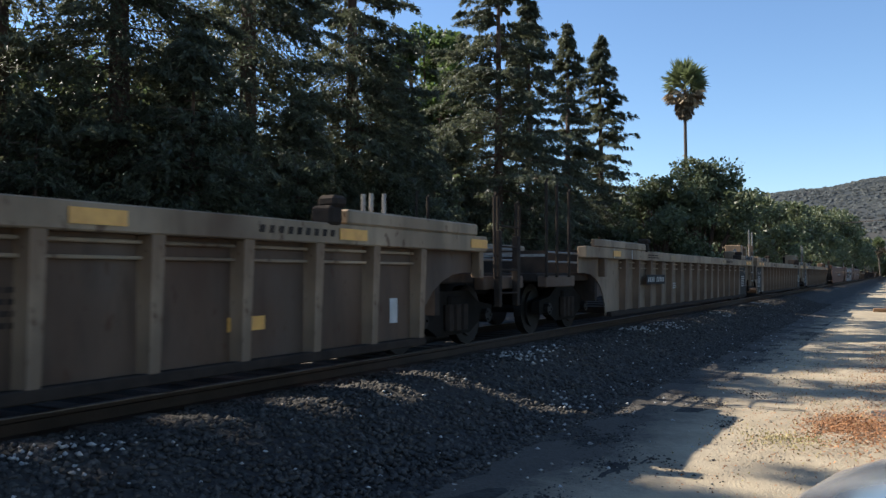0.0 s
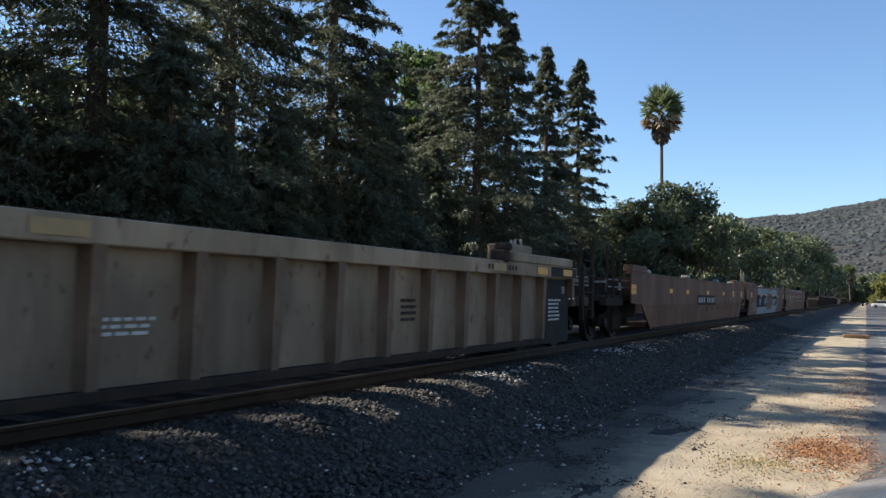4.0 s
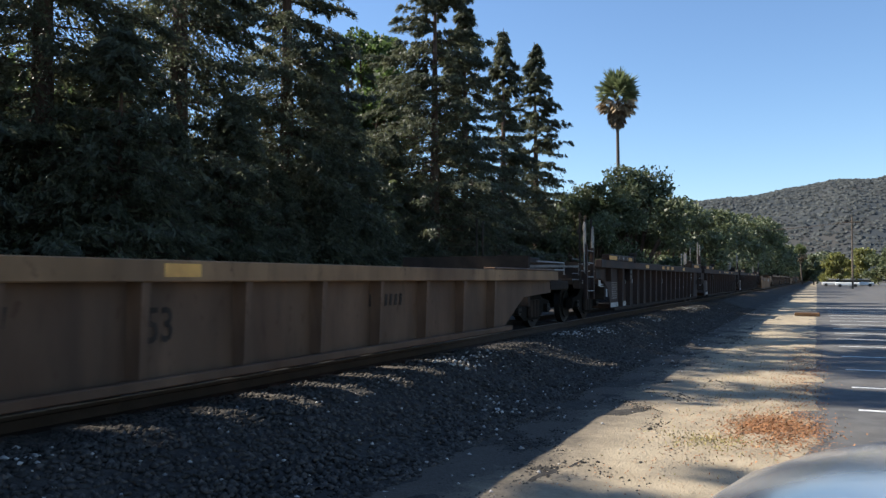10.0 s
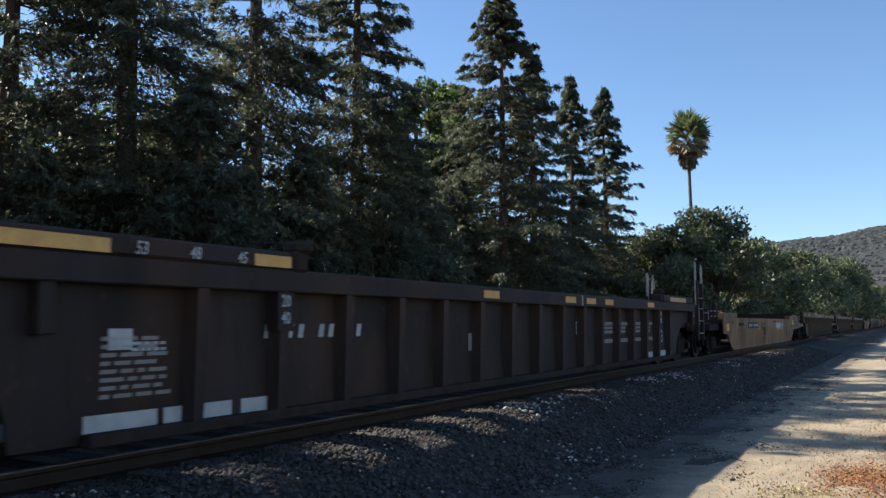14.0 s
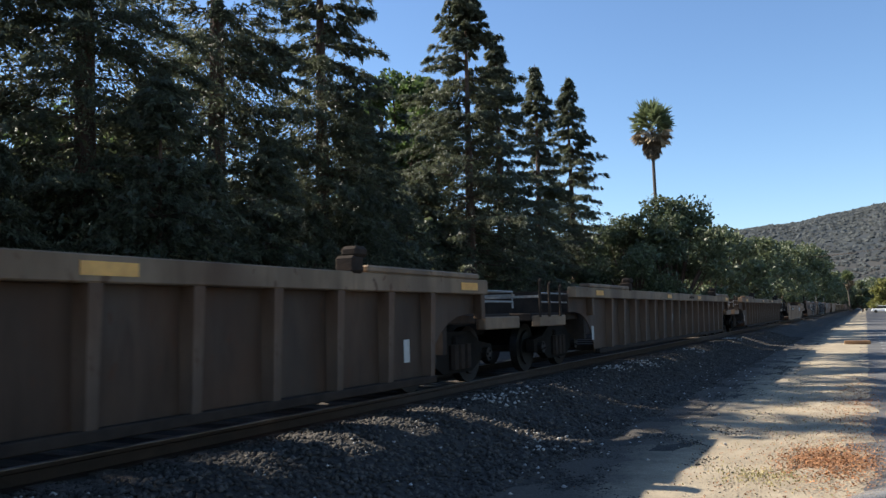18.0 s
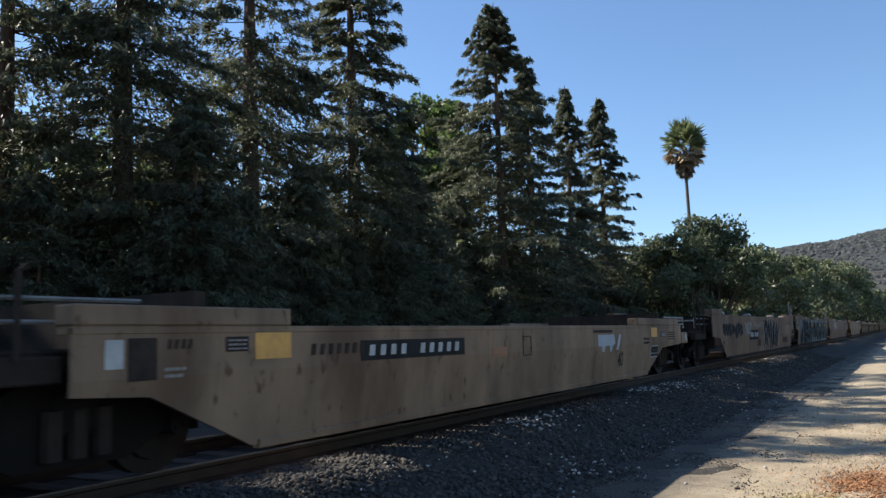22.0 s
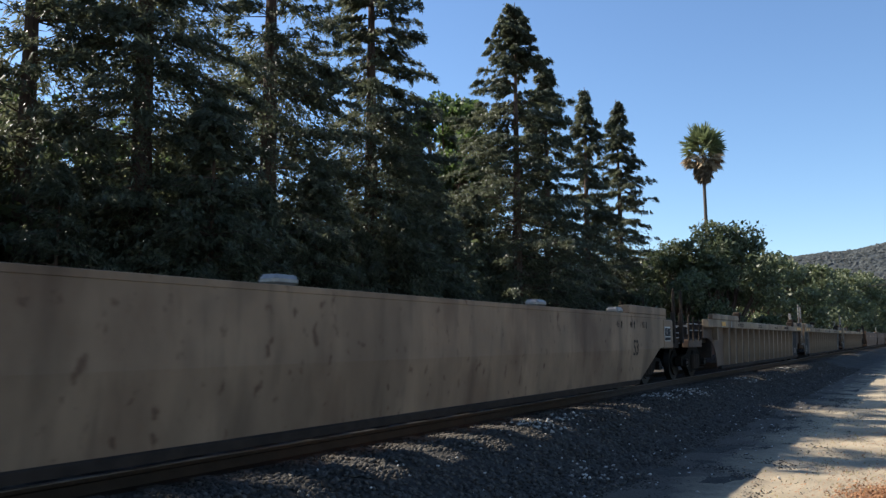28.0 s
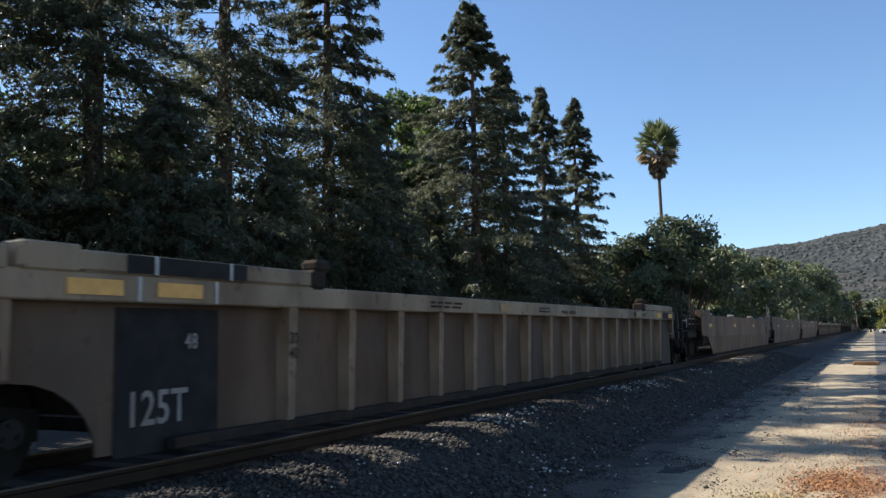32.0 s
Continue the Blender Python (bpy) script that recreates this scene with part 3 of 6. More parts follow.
def conifer_meshes(h, reach, seed, low=0.06, density=1.0, top=0.0, taper=0.82, blade=0.12, thick=1.5, high=1.0, core=0):
    """Trunk with limbs, and a crown of drooping sprays; core: the number of dense sprays close to the trunk."""
    rnd = np.random.RandomState(seed)
    bm = bmesh.new()
    lean = rnd.uniform(-0.01, 0.01, 2)
    tube(bm, [(lean[0] * z, lean[1] * z, z) for z in np.linspace(0, h, 9)], 0, 9, [max(0.02, 0.0175 * h * (1 - f) ** 0.9) for f in np.linspace(0, 1, 9)])
    pos, along, across = [], [], []
    z = low * h
    while z < h * 0.985:
        f = z / h
        length = reach * ((1 - f) ** taper + top) * min(1.0, 0.78 + 1.6 * f)
        for _ in range(rnd.randint(5, 8)):
            az = rnd.uniform(0, 2 * math.pi)
            ln = length * rnd.uniform(0.62, 1.1) * (1 + 0.3 * noise.noise((1.3 * math.cos(az), 1.3 * math.sin(az), z * 0.35 + seed)))
            rise = rnd.uniform(-0.12, 0.2) + 0.45 * f ** 2
            d = np.array([math.cos(az), math.sin(az), 0.0])
            tip = lambda s: np.array([0, 0, z]) + d * ln * s + np.array([0, 0, ln * (rise * s - 0.42 * s * s + 0.14 * s ** 4)])
            if ln > 0.5:
                tube(bm, [tip(0), tip(0.5), tip(0.95)], 0, 3, [0.004 * h * (1 - f) * 0.5 + 0.014, 0.014, 0.006])
            side = np.array([-d[1], d[0], 0.0])
            # twigs to both sides of the branch, each hung with sprays
            twigs = max(4, int(ln * 5.0))
            n = 3 * max(6, int(1.75 * density * (thick if f < 0.5 else high) * (6 + 9 * min(ln, 2.2))))
            s0 = rnd.uniform(0.05, 1.0, twigs) ** 0.8
            root = np.array([tip(v) for v in s0])
            tl = (0.30 * ln * (1.08 - s0) + 0.22) * rnd.uniform(0.6, 1.2, twigs)
            td = unit_vectors(d * rnd.uniform(0.35, 0.9, (twigs, 1)) + side * rnd.choice((-1, 1), (twigs, 1)) * rnd.uniform(0.3, 1.0, (twigs, 1)) + np.array([0, 0, -1]) * rnd.uniform(0.0, 0.45, (twigs, 1)))
            which = rnd.randint(0, twigs, n)
            q = rnd.uniform(0.0, 1.05, (n, 1))
            p = root[which] + td[which] * tl[which][:, None] * q + np.array([0, 0, -0.12]) * q * q + rnd.normal(0, 0.05, (n, 3))
            a = unit_vectors(td[which] + rnd.normal(0, 0.45, (n, 3)) + np.array([0, 0, -0.35]))
            size = rnd.uniform(0.5, 1.25, (n, 1)) * blade * (1.15 - 0.55 * s0[which][:, None] * np.clip(q, 0, 1))
            pos.append(p)
            along.append(a * size)
            flat = np.array([0, 0, 1.0]) + rnd.normal(0, 0.7, (n, 3))
            across.append(unit_vectors(np.cross(a, flat)) * size * rnd.uniform(0.2, 0.38, (n, 1)))
        z += rnd.uniform(0.019, 0.034) * h * (1.0 if f < 0.8 else 0.6)
    if core:
        f = max(low, 0.02) + (0.5 - low) * rnd.uniform(0, 1, core) ** 1.4
        az = rnd.uniform(0, 2 * math.pi, core)
        r = reach * 0.62 * (1 - f) ** taper * np.sqrt(rnd.uniform(0.01, 1, core))
        p = np.stack([r * np.cos(az), r * np.sin(az), f * h - 0.15 * r], 1)
        a = unit_vectors(np.stack([np.cos(az), np.sin(az), np.full(core, -0.6)], 1) + rnd.normal(0, 0.6, (core, 3)))
        size = rnd.uniform(0.5, 1.1, (core, 1)) * blade
        pos.append(p)
        along.append(a * size)
        across.append(unit_vectors(np.cross(a, rnd.normal(0, 1, (core, 3)))) * size * rnd.uniform(0.25, 0.42, (core, 1)))
    return bm, np.vstack(pos), np.vstack(along), np.vstack(across)


def conifer(h, reach, seed, label, at, density=1.0, low=0.06, group="row of redwoods", taper=0.82, **shape):
    t = thing("redwood_tree", label, "tree", group, at)
    bm, p, a, c = conifer_meshes(h, reach, seed, low, density, 0.0, taper, **shape)
    part("trunk", bm, M_BARK, t)
    blades("crown", p, a, c, M_NEEDLE, t)
    return t


def broadleaf(name, h, reach, seed, label, at, material, n=14000, leaf=0.13, trunk=0.3, group="", blobs=34, low=0.1):
    rnd = np.random.RandomState(seed)
    t = thing(name, label, "tree", group, at)
    bm = bmesh.new()
    fork = h * low
    tube(bm, [(0, 0, 0), (0.05, 0.03, fork * 0.5), (0.1, 0, fork)], 0, 8, [0.03 * h * trunk / 0.3, 0.024 * h * trunk / 0.3, 0.02 * h * trunk / 0.3])
    pos, along, across = [], [], []
    for k in range(blobs):
        az, rr = rnd.uniform(0, 2 * math.pi), math.sqrt(rnd.uniform(0.02, 1))
        f = rnd.uniform(0, 1)
        r = reach * rr * math.sqrt(max(0.12, 1 - (1.45 * f - 0.45) ** 2))
        c = np.array([r * math.cos(az), r * math.sin(az), fork + (h - fork) * (0.06 + 0.84 * f)])
        tube(bm, [(0.1, 0, fork * 0.9), tuple(0.5 * c + np.array([0, 0, fork * 0.4])), tuple(c)], 0, 5, [0.011 * h, 0.007 * h, 0.002 * h])
        m = n // blobs
        size = reach * rnd.uniform(0.20, 0.42)
        d = unit_vectors(rnd.normal(0, 1, (m, 3)))
        rad = rnd.uniform(0.25, 1.0, (m, 1)) ** 0.5
        lump = np.array([noise.noise(tuple(v * 2.2 + k)) for v in d])[:, None]
        p = c + d * size * rad * (1 + 0.55 * lump) * np.array([1, 1, 0.72])
        a = unit_vectors(rnd.normal(0, 1, (m, 3)) + np.array([0, 0, -0.3]))
        s = leaf * rnd.uniform(0.6, 1.4, (m, 1))
        pos.append(p)
        along.append(a * s)
        across.append(unit_vectors(np.cross(a, rnd.normal(0, 1, (m, 3)))) * s * 0.55)
    part("trunk", bm, M_BARK, t)
    p = np.vstack(pos)
    keep = p[:, 2] > 0.1
    quads("crown", p[keep], np.vstack(along)[keep], np.vstack(across)[keep], material, t)
    return t


def polar(az, rng, z=None):
    z = (0.12 if az > 3 else 0.0) if z is None else z
    return (-rng * math.sin(radians(az)), rng * math.cos(radians(az)), z)


TALL = "tall dark green redwood with drooping sprays, backlit"
big = conifer(24, 5.9, 11, TALL, polar(51.5, 25.5), 2.6, taper=0.8, high=1.1, blade=0.115, core=24000)
mid = conifer(22.5, 5.7, 12, TALL, polar(35.9, 33.0), 2.6, taper=0.8, high=1.25, blade=0.12, core=24000)
slim = conifer(18.4, 5.2, 13, "slender pointed redwood with tiered sprays, backlit", polar(20.6, 54), 2.3, taper=0.84, blade=0.125, high=1.4, thick=1.1, core=2500)
main = conifer(21.1, 8.0, 14, "broad pointed redwood standing against the sky", polar(25.5, 45.5), 2.6, taper=0.76, blade=0.13, high=1.7, thick=1.3, core=7000)


for tree, turn in ((big, 290), (mid, 0)):
    tree.rotation_euler[2] = radians(turn)


def replant(src, az, rng, turn, scale=1.0, z=None):
    o = copy_thing(src, pose(*polar(az, rng, z), 0, 0, turn))
    o.scale = (scale, scale, scale)
    return o


replant(big, 43.2, 29.5, 80, 1.02)
thin = conifer(21, 4.8, 16, "tall redwood with thin sunlit branches", polar(58.5, 25.5), 1.1, 0.1, taper=0.75, high=0.65, core=1500)
thin.rotation_euler[2] = radians(90)
# Next three, mostly out of view, are added to dapple the ground with shade.
replant(mid, 66.5, 24.5, 150, 0.85)
replant(mid, 84, 21.5, 130, 1.0)
replant(mid, 94, 21.0, 0, 1.0)
replant(slim, 23.35, 49.0, 140, 1.03)
replant(slim, 18.2, 60.0, 250, 1.045)
replant(mid, 47, 37, 130, 0.5)
# younger redwoods that close the row low down, and dark understory behind them
young = conifer(8.6, 3.6, 15, "young redwood with branches down to the ground", polar(47, 23.5), 1.0, 0.01, "young redwoods", 0.7, blade=0.12, thick=1.7, core=4000)
young.rotation_euler[2] = radians(100)
# Those at 68.5 and 76 degrees are unseen, added to shade the ballast.
for az, rng, turn, s in ((56.5, 22.5, 30, 0.8), (39.8, 27.5, 100, 1.0), (33.6, 33, 170, 0.9), (30, 38.5, 300, 0.9), (31.8, 36, 75, 1.1), (33.2, 37, 190, 1.35), (28.6, 43, 15, 1.15), (22.8, 47, 140, 0.6), (88, 19, 20, 0.9), (62, 22.5, 250, 0.75), (43.5, 25.5, 310, 0.85), (36.5, 30.0, 200, 0.75), (17.4, 62, 20, 0.5), (76, 22, 130, 1.5), (68.5, 23, 330, 1.5)):
    replant(young, az, rng, turn, s * (0.88 if az > 35 else 0.95))
fill = broadleaf("understory_tree", 7.5, 3.8, 31, "dense dark understory tree in the shade of redwoods", polar(50, 30), M_OAK, n=6000, leaf=0.22, group="understory", low=0.08)
for az, rng, turn, s in ((42, 35, 100, 1.0), (36, 40, 170, 1.1), (31.5, 45, 300, 1.1), (27, 52, 10, 1.1), (23, 57, 75, 1.0), (20, 63, 140, 0.9), (58, 28, 190, 1.0), (67, 27, 20, 1.0), (77, 26, 60, 1.0), (17.5, 68, 120, 0.8)):
    replant(fill, az, rng, turn, s)
broadleaf("leafy_tree", 12.5, 5.0, 40, "sunlit pale green leafy tree behind the redwoods", polar(60.5, 36), M_GREEN, n=10000, leaf=0.2, low=0.15)
broadleaf("leafy_tree", 11.5, 4.6, 41, "sunlit pale green leafy tree behind the redwoods", polar(52, 40), M_GREEN, n=9000, leaf=0.2, low=0.15)
broadleaf("leafy_tree", 19.0, 3.9, 32, "bright green leafy tree rising behind the redwoods", polar(30.3, 54), M_GREEN, n=16000, leaf=0.2, low=0.3)
o1 = broadleaf("oak_tree", 9.6, 3.9, 33, "rounded olive green oak beside the track", polar(11.6, 58), M_OAK, n=22000, leaf=0.13, group="trees along the track")
replant(o1, 14.3, 55, 100, 0.86)
o2 = broadleaf("oak_tree", 9.5, 3.8, 34, "olive green oak in the row along the track", polar(8.4, 78), M_OAK, n=9500, leaf=0.18, group="trees along the track")
for az, rng, turn, s in ((7.0, 92, 80, 1.06), (6.1, 105, 150, 1.1), (5.4, 118, 10, 1.15), (4.8, 134, 60, 1.25), (4.2, 150, 130, 1.4), (3.7, 170, 200, 1.5), (3.2, 192, 270, 1.55),
                         (2.75, 220, 30, 1.5), (2.35, 255, 90, 1.4), (2.0, 300, 170, 1.4), (9.6, 71, 40, 0.8), (1.75, 350, 20, 1.4), (1.55, 410, 40, 1.4)):
    replant(o2, az, rng, turn, s)
# distant trees to the right of the road
y1 = broadleaf("yellowing_tree", 7.5, 3.6, 35, "yellowing leafy tree by the far end of the road", polar(-1.2, 210), M_YELLOWLEAF, n=7000, leaf=0.3, group="far trees")
replant(y1, -2.6, 230, 90, 1.2)
y2 = broadleaf("leafy_tree", 9, 5, 36, "green leafy tree by the far end of the road", polar(0.2, 260), M_OAK, n=7000, leaf=0.3, group="far trees")
for az, rng, turn, s in ((0.7, 330, 50, 1.1), (-0.5, 300, 120, 1.2), (-4.2, 200, 200, 1.0), (-6, 220, 20, 1.3), (-8, 210, 80, 1.2)):
    replant(y2, az, rng, turn, s)


def palm(at, hub, seed=5, size=1.0, label="tall slender fan palm with a skirt of dead fronds"):
    """hub: the height of the crown's middle; each frond is a stalk that ends in a fan of spikes."""
    rnd = np.random.RandomState(seed)
    t = thing("fan_palm", label, "palm tree", at=at)
    part("trunk", tube(bmesh.new(), [(0.35 * (1 - f) ** 2, 0, hub * f) for f in np.linspace(0, 1, 10)], 0, 10, [0.22 - 0.06 * f for f in np.linspace(0, 1, 10)]), M_PALMBARK, t)
    for name, count, material in (("fronds", 50, M_PALM), ("dry_fronds", 46, M_THATCH), ("skirt", 84, M_SKIRT)):
        pos, al, ac = [], [], []
        for k in range(count):
            az = k * 2.4 + rnd.uniform(-0.3, 0.3)
            f = (k + 0.5) / count
            if name == "fronds":
                el, root = -0.35 + 1.75 * f ** 0.9, 0.2 * f
                stalk, fan = (rnd.uniform(0.9, 1.4) if k % 3 else rnd.uniform(0.3, 0.8)), rnd.uniform(1.2, 1.55)
            elif name == "dry_fronds":
                el, root = rnd.uniform(-0.75, -0.1), -0.2 - 0.8 * f
                stalk, fan = rnd.uniform(0.95, 1.45), rnd.uniform(0.9, 1.25)
            else:
                el, root = rnd.uniform(-1.25, -0.75), -0.6 - 1.9 * f
                stalk, fan = rnd.uniform(0.9, 1.3) * (1 - 0.55 * f), rnd.uniform(0.7, 1.0) * (1 - 0.25 * f)
            stalk, fan = stalk * size, fan * size
            d = np.array([math.cos(az) * math.cos(el), math.sin(az) * math.cos(el), math.sin(el)])
            side = unit_vectors(np.cross(d, [0, 0, 1])[None] + 1e-4)[0]
            up = np.cross(side, d)
            roll = rnd.uniform(-1.2, 1.2)
            side, up = side * math.cos(roll) + up * math.sin(roll), up * math.cos(roll) - side * math.sin(roll)
            at0 = np.array([0, 0, hub + root * size])
            base = at0 + d * stalk
            pos.append((at0 + base) / 2)
            al.append(d * stalk / 2)
            ac.append(side * 0.05)
            m = 13
            droop = 0.12 if name == "fronds" else 0.5
            for q in range(m):
                s = (q - (m - 1) / 2) / ((m - 1) / 2)
                a = unit_vectors((d * math.cos(1.25 * s) + side * math.sin(1.25 * s) + up * rnd.uniform(-0.1, 0.16) + np.array([0, 0, -droop * (0.4 + abs(s))]))[None])[0]
                reach = fan * (1 - 0.25 * abs(s)) * rnd.uniform(0.8, 1.1) / 2
                pos.append(base + a * reach)
                al.append(a * reach)
                ac.append(unit_vectors(np.cross(a, up + 0.4 * rnd.normal(0, 1, 3))[None])[0] * 0.10 * size)
        quads(name, np.array(pos), np.array(al), np.array(ac), material, t)
    return t


palm(polar(12.58, 92), 22.3, 5, 1.16)
for az, rng, s in ((-1.75, 182, 1.0), (-2.6, 196, 1.0), (-0.9, 205, 1.0)):
    c = thing("far_car", "white car parked at the far end of the road", "car", "far parked cars", polar(az, rng, 0.0))
    part("body", bx(-2.2, 2.2, -0.9, 0.9, 0.3, 0.95, bevel=0.12), M_CARWHITE, c)
    part("cabin", prism(bmesh.new(), [(-1.5, 0.95), (-0.9, 1.55), (1.4, 1.6), (1.9, 0.95)], -0.75, 0.75, "y"), M_GLASS, c, "dark windows")
    part("roof", bx(-0.95, 1.45, -0.76, 0.76, 1.55, 1.64, bevel=0.03), M_CARWHITE, c)
    for x in (-1.35, 1.4):
        part("wheel", prism(bmesh.new(), [(x + 0.33 * math.cos(q), 0.33 + 0.33 * math.sin(q)) for q in np.linspace(0, 2 * math.pi, 16, endpoint=False)], -0.92, 0.92, "y"), M_TYRE, c)
pole = thing("utility_pole", "weathered timber utility pole with a crossarm and wires", "utility pole", at=polar(-2.05, 150, 0.0))
part("post", tube(bmesh.new(), [(0, 0, 0), (0.1, 0, 12)], 0, 8, [0.17, 0.11]), M_POLE, pole)
part("crossarm", bx(-1.1, 1.3, -0.06, 0.06, 11.0, 11.15), M_POLE, pole)
for x in (-0.9, 0.1, 1.1):
    part("wire", tube(bmesh.new(), [(x - 40 * f, -8 * f, 11.2 - 6 * f * (1 - f)) for f in np.linspace(0, 2, 12)], 0.02, 4), M_POLE, pole)
small_palm = palm(polar(0.95, 240), 9, 6, 0.9, "small distant fan palm beside the road")


# hills
def hills(name, dist, x0, x1, height, depth, seed, label):
    nx, ny = 150, 26
    verts, faces = [], []
    for j in range(ny):
        for i in range(nx):
            x = x0 + (x1 - x0) * i / (nx - 1)
            y = dist + depth * j / (ny - 1)
            f = j / (ny - 1)
            shape = math.sin(min(1.0, f * 1.25) * math.pi / 2) if f < 0.8 else math.cos((f - 0.8) / 0.2 * math.pi / 2)
            ridge = height(x) * (0.9 + 0.12 * noise.noise((x * 0.004, seed, 0)) + 0.035 * noise.noise((x * 0.02, seed, 5)))
            z = ridge * shape + 7 * noise.noise((x * 0.01, y * 0.01, seed)) * min(1, 3 * f) + 2.5 * noise.noise((x * 0.04, y * 0.04, seed)) * min(1, 3 * f)
            verts.append((x, y, max(z, -1)))
    for j in range(ny - 1):
        for i in range(nx - 1):
            a = j * nx + i
            faces.append((a, a + 1, a + nx + 1, a + nx))
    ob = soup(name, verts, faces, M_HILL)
    for p in ob.data.polygons:
        p.use_smooth = True
    tagged(ob, label, "hill", kind="structure")
    rnd = np.random.RandomState(seed)
    v = np.array(verts).reshape(ny, nx, 3)
    p = []
    for _ in range(26000):
        i, j = rnd.randint(0, nx - 1), rnd.randint(1, ny - 2)
        f, g = rnd.uniform(0, 1, 2)
        p.append(v[j, i] * (1 - f) * (1 - g) + v[j, i + 1] * f * (1 - g) + v[j + 1, i] * (1 - f) * g + v[j + 1, i + 1] * f * g)
    p = np.repeat(np.array(p), 4, axis=0)
    n = len(p)
    d = unit_vectors(rnd.normal(0, 1, (n, 3)))
    d[:, 2] = np.abs(d[:, 2])
    p = p + d * np.repeat(rnd.uniform(0.8, 2.4, n // 4), 4)[:, None]
    up = unit_vectors(0.5 * d + np.array([0, -0.7, 0.6]) + rnd.normal(0, 0.12, (n, 3)))
    a = unit_vectors(np.cross(up, rnd.normal(0, 1, (n, 3))))
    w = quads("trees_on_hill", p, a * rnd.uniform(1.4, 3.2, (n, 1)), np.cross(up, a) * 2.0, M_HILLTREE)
    tagged(w, "scrubby woods covering the distant hill, haze mixed into their colour", "woods", kind="stuff")


hills("hillside", 900, -700, 900, lambda x: 130 + 29 / (1 + math.exp(-(x + 60) / 70)) + 18 / (1 + math.exp(-(x - 250) / 80)), 500, 3, "brown wooded hill beyond the trees, haze mixed into its colour")

# ---------------------------------------------------------------- train
D = 4.7
SPEED = 2.97 * D
TOP, BOTTOM, HALF = 1.49, 0.21, 1.5
WHEEL_R = 0.42


def arch_outline(y0, y1, zb, zt, a0, a1, shoulder=1.02, other=None):
    """Side sheet with its lower corners cut away over the trucks: a0, a1 are the lengths of the cuts."""
    other = other or shoulder
    pts = [(y0, zt), (y0, shoulder)]
    for k in range(7):
        f = k / 6 * math.pi / 2
        pts.append((y0 + a0 * (0.25 + 0.75 * math.sin(f)), shoulder - (shoulder - zb) * (1 - math.cos(f))))
    for k in range(6, -1, -1):
        f = k / 6 * math.pi / 2
        pts.append((y1 - a1 * (0.25 + 0.75 * math.sin(f)), other - (other - zb) * (1 - math.cos(f))))
    return pts + [(y1, other), (y1, zt)]


def truck(unit, y):
    t = part("truck", bx(-1.1, 1.1, -0.18, 0.18, 0.42, 0.72, bevel=0.03), M_IRON, unit, "dark grimy cast iron truck")
    t.location = (0, y, 0)
    for s in (-1, 1):
        bm = bmesh.new()
        prism(bm, [(-1.15, 0.34), (-1.15, 0.56), (-0.72, 0.62), (-0.42, 0.78), (0.42, 0.78), (0.72, 0.62), (1.15, 0.56), (1.15, 0.34), (0.78, 0.36), (0.45, 0.2), (-0.45, 0.2), (-0.78, 0.36)],
              s * 0.98 - 0.07, s * 0.98 + 0.07)
        part("side_frame", bm, M_IRON, t)
        bm = bmesh.new()
        for k in (-0.2, 0, 0.2):
            tube(bm, [(s * 1.08, k, 0.26), (s * 1.08, k, 0.6)], 0.075, 8)
        part("spring_nest", bm, M_RUST, t)
    axles = []
    for ya in (-0.89, 0.89):
        bm = bmesh.new()
        for s in (-1, 1):
            disc(bm, s * 0.72 - 0.065, s * 0.72 + 0.065, 0, 0, WHEEL_R, 24)
            disc(bm, s * 0.79, s * 0.83, 0, 0, 0.30, 18)
            disc(bm, s * 0.83, s * 1.13, 0, 0, 0.10, 12)
            for k in range(3):
                a = 2 * math.pi * k / 3
                box(bm, min(s * 1.13, s * 1.15), max(s * 1.13, s * 1.15), 0.06 * math.cos(a) - 0.015, 0.06 * math.cos(a) + 0.015, 0.06 * math.sin(a) - 0.015, 0.06 * math.sin(a) + 0.015)
        tube(bm, [(-0.75, 0, 0), (0.75, 0, 0)], 0.08, 10)
        w = part("wheelset", bm, M_WHEEL, t, "steel wheels worn bright on an axle")
        w.location = (0, ya, WHEEL_R)
        axles.append((w, y + ya, ya))
    return axles


def hook_post(name, unit, x, y, z0, z1, lean, material, bar, r=0.045):
    bm = bmesh.new()
    box(bm, x - r, x + r, y - r, y + r, z0, z1 - 0.5, bevel=0.01)
    g = part(name, bm, material, unit)
    tube_bm = tube(bmesh.new(), [(x, y + lean * 0.02, z1 - 1.15), (x, y + lean * 0.10, z1 - 1.12), (x, y + lean * 0.12, z1 - 0.05), (x, y + lean * 0.07, z1), (x, y, z1 - 0.03), (x, y, z1 - 0.55)], 0.02, 6)
    part("grab_iron", tube_bm, bar, g, "bent steel grab iron")
    return g


def ladder(unit, y, paint, z1=2.55, bar=None):
    """A pair of tall posts with rungs at the side of the car's end."""
    bar = bar or M_GRAB
    hook_post("ladder_post", unit, HALF - 0.06, y - 0.3, 0.55, z1, -1, paint, bar)
    hook_post("ladder_post", unit, HALF - 0.06, y + 0.3, 0.55, z1 - 0.06, 1, paint, bar)
    for z in (0.74, 1.06, 1.38, 1.66):
        part("rung", tube(bmesh.new(), [(HALF - 0.03, y - 0.3, z), (HALF - 0.03, y + 0.3, z)], 0.014, 6), bar, unit)


